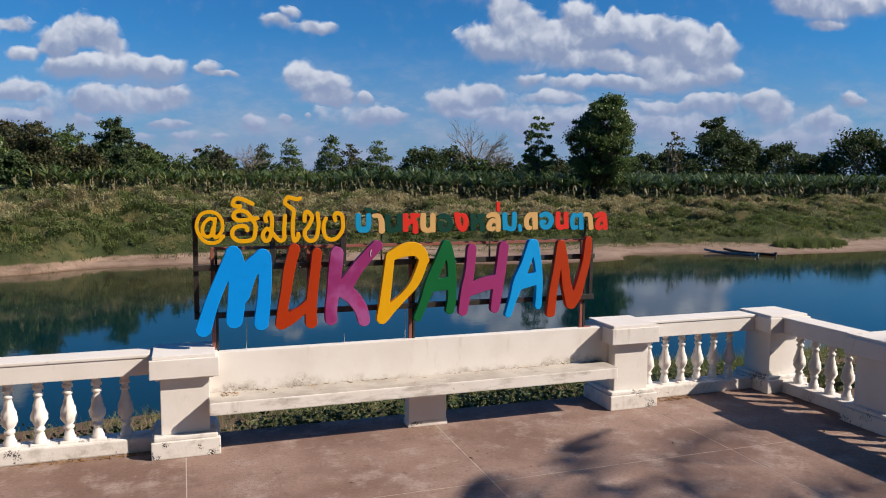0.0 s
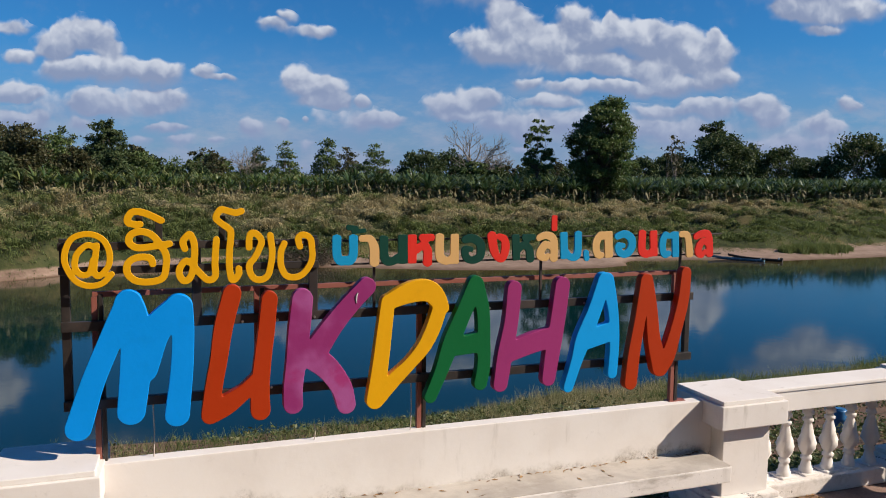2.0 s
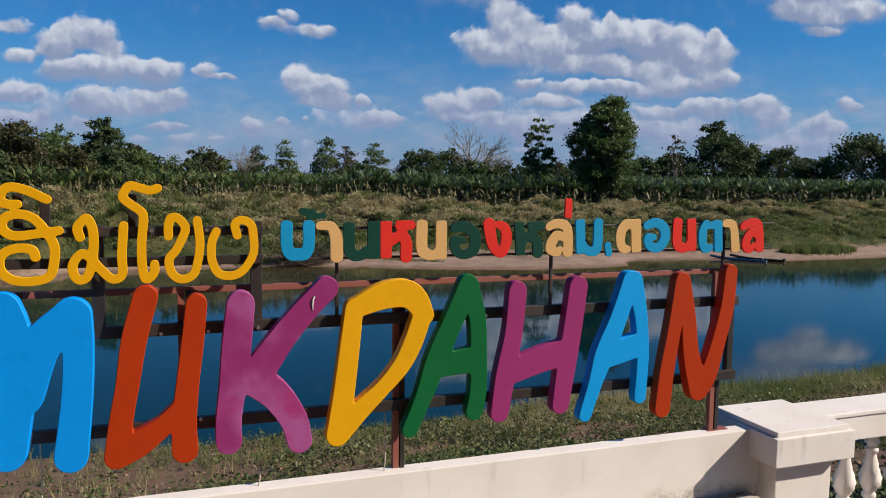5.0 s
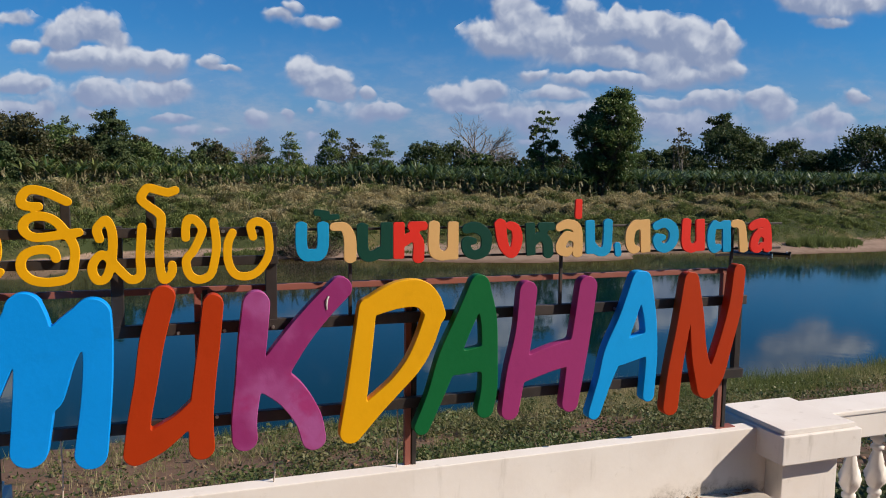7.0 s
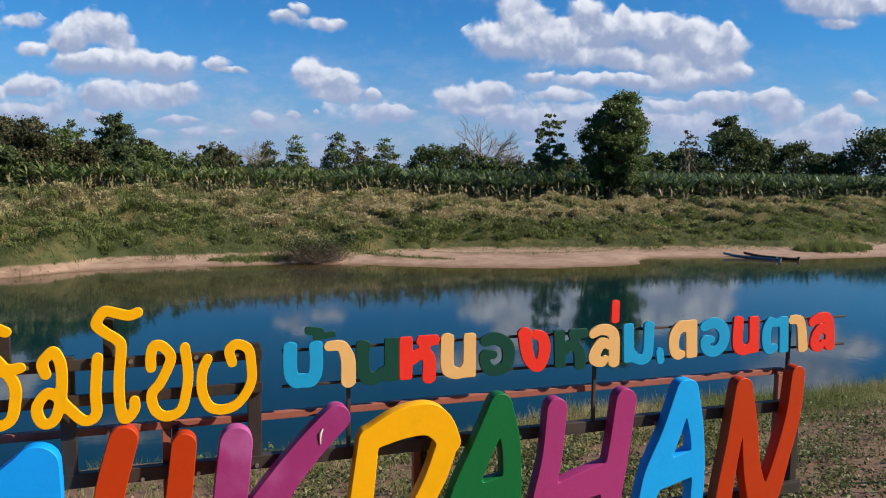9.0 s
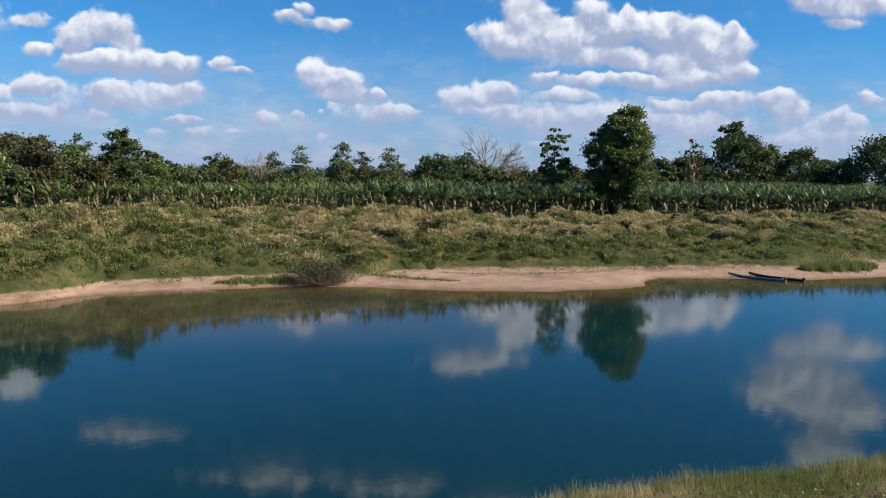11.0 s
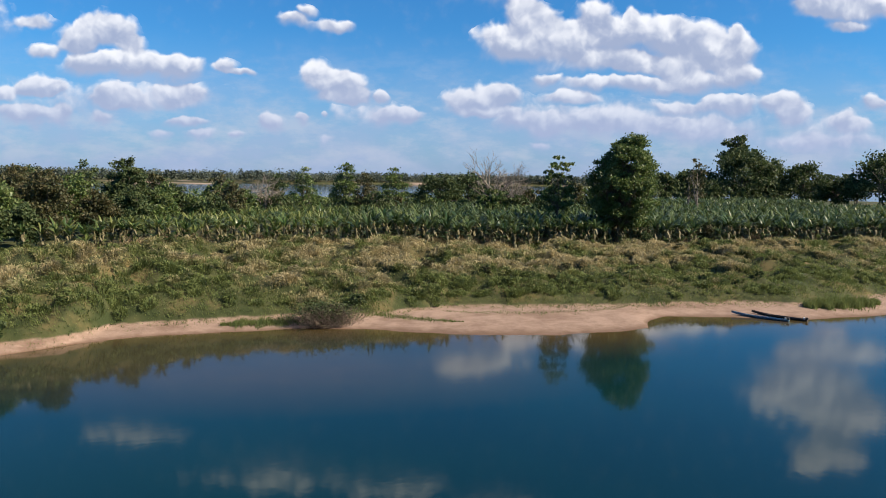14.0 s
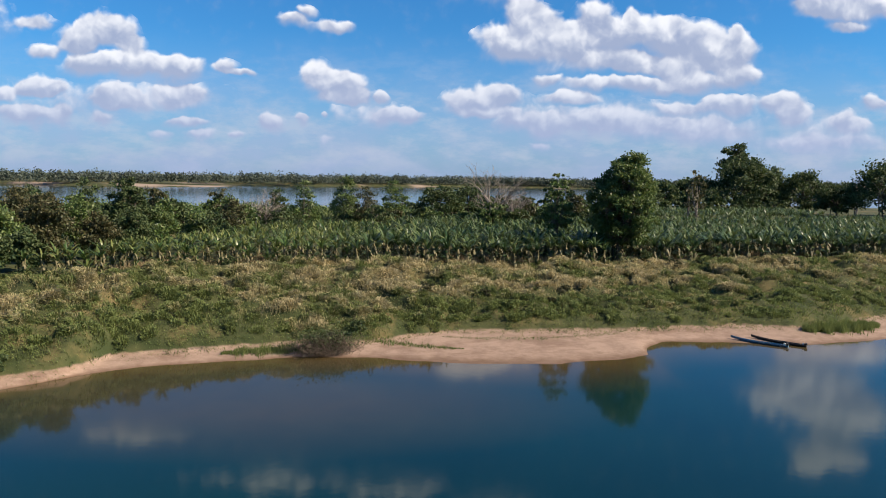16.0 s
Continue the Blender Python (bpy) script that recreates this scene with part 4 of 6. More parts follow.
YELLOW_LETTERS.append(("kho_khai", (
    ((1.54, 2.09), (1.54, 2.13), (1.55, 2.17), (1.58, 2.17), (1.61, 2.13), (1.6, 2.09), (1.57, 2.03), (1.54, 1.99), (1.55, 1.93), (1.59, 1.9), (1.64, 1.92), (1.66, 1.98), (1.67, 2.06), (1.66, 2.16)),
)))
YELLOW_LETTERS.append(("ngo_ngu", (
    ((1.74, 2.11), (1.72, 2.06), (1.72, 1.98), (1.75, 1.92), (1.81, 1.91), (1.86, 1.94), (1.9, 2.01), (1.9, 2.09), (1.89, 2.14), (1.85, 2.16), (1.82, 2.14), (1.83, 2.09)),
)))
SMALL_LETTERS = []
SMALL_LETTERS.append(("bo_baimai", "sky", (
    ((2.05, 2.15, 0.027), (2.05, 2.04, 0.027), (2.07, 2.0, 0.028), (2.1, 2.0, 0.028), (2.13, 2.0, 0.028), (2.15, 2.04, 0.027), (2.15, 2.15, 0.027)),
)))
SMALL_LETTERS.append(("mai_tho", "dark", (
    ((2.11, 2.2, 0.016), (2.18, 2.19, 0.016)),
    ((2.14, 2.17, 0.013), (2.23, 2.18, 0.013)),
)))
SMALL_LETTERS.append(("sara_a", "cream", (
    ((2.19, 2.13, 0.019), (2.25, 2.13, 0.022), (2.27, 2.1, 0.027), (2.28, 2.06, 0.03), (2.28, 1.97, 0.03)),
)))
SMALL_LETTERS.append(("no_nu", "dark", (
    ((2.34, 2.14, 0.028), (2.34, 2.03, 0.028), (2.36, 1.99, 0.028), (2.4, 1.99, 0.025), (2.43, 2.01, 0.025)),
    ((2.46, 2.15, 0.031), (2.46, 1.97, 0.031)),
)))
SMALL_LETTERS.append(("ho_hip", "red", (
    ((2.52, 2.15, 0.029), (2.52, 1.97, 0.028)),
    ((2.54, 2.05, 0.024), (2.59, 2.08, 0.025), (2.62, 2.05, 0.028), (2.62, 1.96, 0.03)),
    ((2.57, 2.13, 0.022), (2.66, 2.13, 0.022)),
    ((2.61, 2.12, 0.022), (2.59, 2.08, 0.022)),
)))
SMALL_LETTERS.append(("no_nu", "cream", (
    ((2.7, 2.15, 0.029), (2.7, 2.02, 0.029), (2.72, 1.99, 0.028), (2.76, 1.98, 0.022), (2.79, 2.01, 0.022)),
    ((2.8, 2.15, 0.028), (2.8, 1.96, 0.029)),
)))
SMALL_LETTERS.append(("o_ang", "dark", (
    ((2.86, 2.11, 0.023), (2.92, 2.12, 0.028), (2.97, 2.09, 0.029), (2.98, 2.05, 0.029), (2.97, 2.0, 0.027), (2.92, 1.98, 0.024), (2.88, 2.0, 0.025), (2.87, 2.05, 0.023), (2.92, 2.05, 0.017)),
)))
SMALL_LETTERS.append(("ngo_ngu", "red", (
    ((3.05, 2.15, 0.032), (3.07, 2.04, 0.029), (3.1, 1.99, 0.023), (3.13, 1.99, 0.026), (3.15, 2.05, 0.029), (3.14, 2.11, 0.026), (3.1, 2.13, 0.02)),
)))
SMALL_LETTERS.append(("ho_hip", "dark", (
    ((3.22, 2.14, 0.027), (3.23, 1.97, 0.026)),
    ((3.24, 2.04, 0.023), (3.28, 2.07, 0.024), (3.32, 2.04, 0.027), (3.33, 1.97, 0.03)),
    ((3.27, 2.12, 0.021), (3.36, 2.12, 0.021)),
    ((3.31, 2.12, 0.02), (3.29, 2.07, 0.021)),
)))
SMALL_LETTERS.append(("lo_ling", "cream", (
    ((3.38, 2.11, 0.021), (3.43, 2.13, 0.024), (3.48, 2.12, 0.027), (3.5, 2.08, 0.027), (3.5, 1.96, 0.029)),
    ((3.49, 2.05, 0.02), (3.44, 2.07, 0.024), (3.41, 2.04, 0.029), (3.4, 2.0, 0.029), (3.44, 1.98, 0.021), (3.46, 2.0, 0.015)),
)))
SMALL_LETTERS.append(("mai_ek", "red", (
    ((3.5, 2.26, 0.02), (3.5, 2.16, 0.021)),
)))
SMALL_LETTERS.append(("mo_ma", "sky", (
    ((3.57, 2.15, 0.027), (3.58, 1.97, 0.028)),
    ((3.59, 2.01, 0.025), (3.63, 1.98, 0.023), (3.67, 1.99, 0.028), (3.68, 2.04, 0.027), (3.68, 2.15, 0.027)),
)))
SMALL_LETTERS.append(("full_stop", "sky", (
    ((3.74, 2.02, 0.02), (3.75, 1.96, 0.02)),
)))
SMALL_LETTERS.append(("do_dek", "cream", (
    ((3.91, 2.15, 0.031), (3.92, 1.97, 0.031)),
    ((3.91, 2.12, 0.024), (3.85, 2.12, 0.028), (3.82, 2.08, 0.029), (3.82, 2.02, 0.027), (3.84, 1.99, 0.025), (3.87, 1.99, 0.018)),
)))
SMALL_LETTERS.append(("o_ang", "sky", (
    ((3.97, 2.11, 0.022), (4.04, 2.13, 0.026), (4.09, 2.1, 0.03), (4.1, 2.05, 0.03), (4.08, 2.01, 0.029), (4.04, 1.99, 0.025), (4.0, 2.01, 0.026), (3.99, 2.05, 0.022), (4.04, 2.05, 0.016)),
)))
SMALL_LETTERS.append(("no_nu", "red", (
    ((4.18, 2.15, 0.03), (4.18, 2.02, 0.03), (4.21, 1.99, 0.028), (4.24, 1.99, 0.022), (4.26, 2.01, 0.022)),
    ((4.27, 2.15, 0.029), (4.28, 1.97, 0.029)),
)))
SMALL_LETTERS.append(("to_tao", "sky", (
    ((4.45, 2.14, 0.027), (4.46, 1.96, 0.028)),
    ((4.45, 2.12, 0.023), (4.4, 2.11, 0.019), (4.37, 2.12, 0.022), (4.35, 2.08, 0.027), (4.35, 2.02, 0.027), (4.37, 1.98, 0.024), (4.41, 1.99, 0.02)),
)))
SMALL_LETTERS.append(("sara_a", "cream", (
    ((4.49, 2.12, 0.021), (4.54, 2.12, 0.024), (4.56, 2.09, 0.027), (4.58, 1.96, 0.03)),
)))
SMALL_LETTERS.append(("lo_ling", "red", (
    ((4.62, 2.1, 0.023), (4.67, 2.12, 0.026), (4.72, 2.12, 0.028), (4.74, 2.08, 0.028), (4.75, 1.96, 0.03)),
    ((4.73, 2.05, 0.02), (4.69, 2.07, 0.023), (4.66, 2.04, 0.028), (4.65, 1.99, 0.027), (4.68, 1.97, 0.021), (4.71, 2.0, 0.016)),
)))


def smooth_path(points, n=6):
    """A Catmull-Rom path through the points."""
    p = np.array(points, float)
    p = np.vstack([2 * p[0] - p[1], p, 2 * p[-1] - p[-2]])
    out = []
    for i in range(1, len(p) - 2):
        for t in np.linspace(0, 1, n, endpoint=False):
            a, b, c, d = p[i - 1:i + 3]
            out.append(0.5 * (2 * b + (c - a) * t + (2 * a - 5 * b + 4 * c - d) * t * t + (3 * b - a - 3 * c + d) * t ** 3))
    return np.array(out + [p[-2]])


def stroke_field(strokes, cell, square):
    """The signed distance to the melted strokes on a grid, and its origin."""
    paths = [smooth_path(s) for s in strokes]
    every = np.vstack(paths)
    pad = every[:, 2].max() + 3 * cell
    lo, hi = every[:, :2].min(0) - pad, every[:, :2].max(0) + pad
    gx, gz = np.meshgrid(np.arange(lo[0], hi[0], cell), np.arange(lo[1], hi[1], cell))
    field = np.full(gx.shape, 9.0)
    for path in paths:
        last = len(path) - 2
        for i, (a, b) in enumerate(zip(path, path[1:])):
            d = b[:2] - a[:2]
            length = max(float(np.hypot(*d)), 1e-6)
            along_it = ((gx - a[0]) * d[0] + (gz - a[1]) * d[1]) / length
            side = ((gx - a[0]) * d[1] - (gz - a[1]) * d[0]) / length
            t = np.clip(along_it / length, 0, 1)
            r = a[2] + (b[2] - a[2]) * t
            over = np.maximum(np.maximum(-along_it, along_it - length), 0)
            dist = np.hypot(side, over) - r
            if square:
                if i == 0:
                    dist = np.maximum(dist, -along_it)
                if i == last:
                    dist = np.maximum(dist, along_it - length)
            field = np.minimum(field, dist)
    return field, lo


def outlines(field, lo, cell):
    """Closed loops where the field is nought, by marching squares."""
    inside = field < 0
    ends = {}
    def cross(i0, j0, i1, j1):
        a, b = field[i0, j0], field[i1, j1]
        t = a / (a - b)
        return (lo[0] + cell * (j0 + (j1 - j0) * t), lo[1] + cell * (i0 + (i1 - i0) * t))
    for i, j in np.argwhere(inside[:-1, :-1] | inside[1:, :-1] | inside[:-1, 1:] | inside[1:, 1:]):
        c = ((i, j), (i, j + 1), (i + 1, j + 1), (i + 1, j))
        s = [inside[q] for q in c]
        if all(s):
            continue
        for q in range(4):
            # walk with the solid on the left
            if s[q] and not s[(q + 1) % 4]:
                w = (q + 1) % 4
                while not (not s[w] and s[(w + 1) % 4]):
                    w = (w + 1) % 4
                key = tuple(sorted((c[q], c[(q + 1) % 4])))
                nxt = tuple(sorted((c[w], c[(w + 1) % 4])))
                ends[key] = nxt
    loops = []
    while ends:
        start, key = next(iter(ends.items()))
        loop, key = [start], ends.pop(start)
        while key != start and key in ends:
            loop.append(key)
            key = ends.pop(key)
        pts = np.array([cross(*a, *b) for a, b in loop])
        for _ in range(2):
            pts = (np.roll(pts, 1, 0) + 2 * pts + np.roll(pts, -1, 0)) / 4
        if len(pts) > 8:
            loops.append(pts[::2] if len(pts) > 60 else pts)
    return loops


def cut_out(name, strokes, depth, cell, bevel, material, square=False):
    """A letter sawn from board: its face at y = 0, its back at y = depth."""
    curve = bpy.data.curves.new(name, "CURVE")
    curve.dimensions, curve.fill_mode = "2D", "BOTH"
    curve.extrude, curve.bevel_depth, curve.bevel_resolution = depth / 2 - bevel, bevel, 1
    curve.offset = -bevel
    field, lo = stroke_field(strokes, cell, square)
    for pts in outlines(field, lo, cell):
        s = curve.splines.new("POLY")
        s.points.add(len(pts) - 1)
        s.points.foreach_set("co", np.column_stack([pts, np.zeros(len(pts)), np.ones(len(pts))]).ravel())
        s.use_cyclic_u = True
    tmp = bpy.data.objects.new(name, curve)
    data = bpy.data.meshes.new_from_object(tmp)
    bpy.data.objects.remove(tmp)
    data.name = name
    data.transform(Matrix.Translation((0, depth / 2, 0)) @ Matrix.Rotation(radians(90), 4, "X"))
    data.materials.clear()
    data.materials.append(material)
    return data


def bolt(bm, x, y, z):
    bmesh.ops.create_cone(bm, cap_ends=True, segments=6, radius1=0.009, radius2=0.008, depth=0.012, matrix=Matrix.Translation((x, y, z)) @ Matrix.Rotation(radians(90), 4, "X"))


def build_sign():
    s = thing("sign", "colourful cut-out letter sign on dark steel above a bench", "sign", (-0.010, 0.035, -0.017))
    s.scale = (1.007, 1, 1.007)
    names = {"blue": "sky-blue", "azure": "azure blue", "worn_purple": "patchy worn magenta", "orange": "burnt orange", "purple": "magenta-purple", "yellow": "golden yellow", "green": "bright green", "sky": "light blue", "dark": "dark green", "red": "bright red", "cream": "cream"}

    def hang(name, data, y, label):
        ob = new(name, data)
        ob.parent, ob.location = s, (0, y, 0)
        tagged(ob, label)

    for name, tint, strokes in BIG_LETTERS:
        hang("letter_" + name, cut_out("letter_" + name, strokes, 0.062, 0.007, 0.003, M_PAINT[tint]), 6.678, f"thick {names[tint]} capital letter {name.upper()}")
    for name, strokes in YELLOW_LETTERS:
        strokes = [[(x, z, 0.0160 if name == "at_sign" else 0.0190) for x, z in one] for one in strokes]
        hang("thai_letter", cut_out(name, strokes, 0.015, 0.005, 0.0015, M_PAINT["yellow"]), 6.70, "golden yellow looped letter")
    for name, tint, strokes in SMALL_LETTERS:
        hang("thai_letter", cut_out(name, strokes, 0.013, 0.005, 0.0012, M_PAINT[tint], square=True), 6.70, f"{names[tint]} block letter")
    # bars behind the letters
    def bar(name, x0, x1, z0, z1, y0, y1, m):
        part(name, one_box(x0, x1, y0, y1, z0, z1, bevel=0.003), m, s)
    for z in (1.230, 1.670):
        bar("cross_bar", 0.545, 4.655, z - 0.027, z + 0.027, 6.742, 6.778, M_STEEL)
    bar("top_bar", 0.700, 4.545, 1.826, 1.856, 6.78, 6.812, M_PRIMER)
    for x, z0 in ((0.715, 0.885), (1.590, 1.205), (2.600, 0.885), (4.530, 0.885)):
        bar("post", x - 0.020, x + 0.012, z0, 1.826, 6.780, 6.812, M_PRIMER)
        bar("post_back", x + 0.016, x + 0.040, z0, 1.842, 6.776, 6.814, M_STEEL)
    bar("foot_plate", 4.500, 4.640, 0.885, 0.897, 6.765, 6.83, M_PRIMER)
    bar("frame_post", 4.615, 4.655, 1.203, 1.850, 6.776, 6.814, M_STEEL)
    # frame of the looped yellow letters
    bar("frame_post", 0.545, 0.590, 1.203, 2.15, 6.776, 6.814, M_STEEL)
    for x, z0, z1 in ((1.250, 1.643, 2.14), (1.915, 1.643, 2.15)):
        bar("frame_post", x - 0.026, x + 0.026, z0, z1, 6.744, 6.775, M_STEEL)
    for z in (1.980, 2.112):
        bar("frame_bar", 0.545, 1.945, z - 0.021, z + 0.021, 6.723, 6.742, M_STEEL)
    for x, z0, z1 in ((0.955, 2.08, 2.275), (1.055, 2.08, 2.250), (1.395, 2.08, 2.275)):
        bar("letter_stay", x - 0.019, x + 0.019, z0, z1, 6.744, 6.765, M_STEEL)
    # thin frame of the block letters
    for z in (1.975, 2.118):
        bar("thin_bar", 2.020, 4.865, z - 0.006, z + 0.006, 6.723, 6.735, M_STEEL)
    for x in (2.290, 3.430, 4.535):
        bar("thin_post", x - 0.008, x + 0.008, 1.643, 2.118, 6.744, 6.760, M_STEEL)
    # loose tie cords, and a run of white paint on one letter
    for x, z0, z1 in ((1.000, 0.880, 1.205), (2.535, 0.880, 1.205), (1.92, 0.890, 0.99)):
        v, f = tube([[(x, 6.765, z1, 0.0035), (x + 0.004, 6.767, (z0 + z1) / 2, 0.0035), (x - 0.003, 6.768, z0, 0.0035)]], 5)
        shared("cord", raw_mesh("cord", v, f, M_MORTAR), s, Matrix())
    v, f = tube([[(2.172, 6.677, 1.806, 0.004), (2.163, 6.676, 1.788, 0.006), (2.161, 6.677, 1.765, 0.005), (2.163, 6.677, 1.742, 0.003)]], 6)
    tagged(shared("paint_drip", raw_mesh("paint_drip", v, f, M_WHITE), s, Matrix()), "white paint drip")
    bm = bmesh.new()
    for x, z in ((1.21, 1.63), (1.50, 1.655), (1.70, 1.655), (1.92, 1.66), (2.73, 1.66), (3.06, 1.66), (3.76, 1.66), (1.20, 1.25), (1.66, 1.25), (3.02, 1.25)):
        bolt(bm, x, 6.738, z)
    for x in (0.78, 1.13, 1.34, 1.47, 1.70, 1.85):
        bolt(bm, x, 6.719, 2.115), bolt(bm, x + 0.02, 6.719, 1.975)
    tagged(part("bolts", bm, M_BOLT, s), "small zinc bolt heads", kind="stuff")


build_sign()

# ---- growing things
def blades_mesh(name, base, tip, width, material, bend=None):
    """Many narrow triangles or bent quads from base to tip (arrays n x 3)."""
    n = len(base)
    side = np.cross(tip - base, np.random.default_rng(n).normal(size=(n, 3)))
    side /= np.maximum(np.linalg.norm(side, axis=1, keepdims=True), 1e-6)
    w = np.asarray(width).reshape(-1, 1) * side / 2
    verts = np.stack([base - w, base + w, tip], 1).reshape(-1, 3)
    return raw_mesh(name, verts, np.arange(3 * n).reshape(n, 3), material)


def leaf_quads(centre, size, rng, flat=0.35, long=1.7):
    """A diamond leaf at each centre, turned at random but more level than not."""
    n = len(centre)
    a = rng.normal(size=(n, 3)) * (1, 1, flat)
    a /= np.linalg.norm(a, axis=1, keepdims=True)
    b = np.cross(a, rng.normal(size=(n, 3)) * (flat, flat, 1) + (0, 0, 0.4))
    b /= np.maximum(np.linalg.norm(b, axis=1, keepdims=True), 1e-6)
    s = np.asarray(size).reshape(-1, 1)
    verts = np.stack([centre - a * s * long / 2, centre - b * s / 2, centre + a * s * long / 2, centre + b * s / 2], 1).reshape(-1, 3)
    return verts, np.arange(4 * n).reshape(n, 4)


def ground_at(u, v):
    x, y = uv_to_xy(u, v)
    return x, y, float(land_height(x, y))


def build_tree(name, label, at, lobes, trunk, leaves, size, material, bark=None, seed=1, trunks=1, group="", clump=0.32, flat=1.1, category="tree"):
    """A tree: a tapered trunk, a limb into every lobe of the crown, and small leaves in clumps within the lobes.
    lobes: centre across, depth, up and the three half widths; trunk: radius and height of the fork."""
    rng = np.random.default_rng(seed)
    leaves, size = int(leaves * (1.35 if at[1] < 170 else 0.78)), size * (0.82 if at[1] < 170 else 1.0)
    t = thing(name, label, category, at, group=group)
    paths = []
    r, fork = trunk
    for i in range(trunks):
        ox, oy = (0, 0) if trunks == 1 else rng.normal(size=2) * 1.3
        top = max(l[2] for l in lobes)
        paths.append(limb_path((ox, oy, -2.6), (ox * 1.4 + rng.normal() * 0.3, oy, top * 0.85), r, r * 0.25, rng, 0.03, 8))
        for l in lobes:
            low = (ox, oy, min(fork * rng.uniform(0.8, 1.2), l[2] * 0.85))
            paths.append(limb_path(low, (l[0], l[1], l[2]), r * 0.5, r * 0.10, rng))
    v, f = tube(paths)
    shared("trunk", raw_mesh(name + "_trunk", v, f, bark or M_BARK), t, Matrix())
    # clumps of leaves inside and on the lobes
    volume = np.array([l[3] * l[4] * l[5] for l in lobes]) ** 0.75
    share = np.maximum((volume / volume.sum() * leaves).astype(int), 60)
    spots, twigs = [], []
    for l, n in zip(lobes, share):
        k = max(5, int(n / 34))
        d = rng.normal(size=(k, 3))
        d /= np.linalg.norm(d, axis=1, keepdims=True)
        rad = rng.uniform(0.35, 1.08, (k, 1)) ** 0.6
        core = np.array(l[:3]) + d * rad * np.array(l[3:6]) * 0.92
        spread = clump * min(l[3:6])
        pick = rng.integers(0, k, n)
        spots.append(core[pick] + rng.normal(size=(n, 3)) * spread * (1, 1, 0.6))
        for c in core[:: max(1, k // 6)]:
            twigs.append(limb_path((l[0], l[1], l[2] - l[5] * 0.3), c, r * 0.12, r * 0.03, rng, 0.1, 4))
    spots = np.vstack(spots)
    v, f = leaf_quads(spots, size * rng.uniform(0.6, 1.4, len(spots)), rng, flat)
    shared("crown", raw_mesh(name + "_crown", v, f, material), t, Matrix())
    v, f = tube(twigs, 3)
    tagged(shared("branches", raw_mesh(name + "_branches", v, f, bark or M_BARK), t, Matrix()), kind="stuff")
    return t


def build_bare_tree(name, label, at, height, spread, seed, count=5, material=None, depth=4):
    rng = np.random.default_rng(seed)
    t = thing(name, label, "tree", at)
    paths = []

    def grow(a, way, length, r, level):
        b = a + way * length
        paths.append(limb_path(a, b, r, r * 0.6, rng, 0.06, 4))
        if level == 0:
            return
        for _ in range(3 if level > 1 else 4):
            turn = way + rng.normal(size=3) * spread
            turn[2] = abs(turn[2]) * 0.8 + 0.12
            turn /= np.linalg.norm(turn)
            grow(a + (b - a) * rng.uniform(0.55, 1.0), turn, length * rng.uniform(0.5, 0.75), r * 0.5, level - 1)

    for _ in range(count):
        way = rng.normal(size=3) * 0.16
        way[2] = 1
        grow(np.array([rng.normal() * 0.5, rng.normal() * 0.5, -0.2]), way / np.linalg.norm(way), height * rng.uniform(0.34, 0.48), height * 0.016, depth)
    v, f = tube(paths, 4)
    tagged(shared("crown", raw_mesh(name, v, f, material or M_PALE_BARK), t, Matrix()), kind="stuff")
    return t


def upright(cx, w, h0, h1, n, seed):
    """Lobes of a rounded crown between two heights."""
    rng = np.random.default_rng(seed)
    out = []
    for i in range(n):
        q = (i + 0.5) / n
        z = h0 + (h1 - h0) * q
        wide = w * math.sin(math.pi * (0.16 + 0.74 * q)) ** 0.8
        a = i * 2.4
        out.append((cx + math.cos(a) * wide * 0.45, math.sin(a) * wide * 0.4, z, wide * rng.uniform(0.5, 0.68), wide * 0.55, (h1 - h0) / n * rng.uniform(1.1, 1.5)))
    return out


def spread_dome(w, h0, h1, n, seed):
    """Lobes of a broad rain-tree dome, flat underneath."""
    rng = np.random.default_rng(seed)
    out = []
    for i in range(n):
        a, q = i * 2.4, math.sqrt((i + 0.5) / n)
        z = h1 - (h1 - h0) * (q ** 2.2) * 0.9 - (h1 - h0) * 0.14
        out.append((math.cos(a) * w * q * 0.82, math.sin(a) * w * q * 0.5, z, w * 0.27 * rng.uniform(0.8, 1.2), w * 0.25, (h1 - h0) * 0.17))
    return out


def boughs(outline, n, seed, size=1.0):
    """Small leafy boughs, most of them near the outside of a crown, that leave gaps between them."""
    rng = np.random.default_rng(seed)
    z, left, right = np.array(outline, float).T
    out = []
    while len(out) < n:
        h = rng.uniform(z[0], z[-1])
        a, b = np.interp(h, z, left), np.interp(h, z, right)
        turn, reach = rng.uniform(0, 6.28), rng.uniform(0.25, 1.0) ** 0.5
        x, y = (a + b) / 2 + (b - a) / 2 * 0.86 * reach * math.cos(turn), (b - a) / 2 * 0.7 * reach * math.sin(turn)
        if any((x - o[0]) ** 2 + (y - o[1]) ** 2 * 0.6 + (1.5 * (h - o[2])) ** 2 < 3.4 * size * size for o in out):
            if rng.uniform() < 0.985:
                continue
        r = rng.uniform(1.1, 1.9) * size
        out.append((x, y, h - 0.3, r, r, r * rng.uniform(0.55, 0.8)))
    return out


def spire(w, h):
    """The outline of a teak: broad at the foot, narrowing to a point."""
    return ((h * 0.12, -w, w), (h * 0.35, -w * 0.95, w * 0.9), (h * 0.6, -w * 0.7, w * 0.72), (h * 0.85, -w * 0.36, w * 0.4), (h, -w * 0.08, w * 0.1))


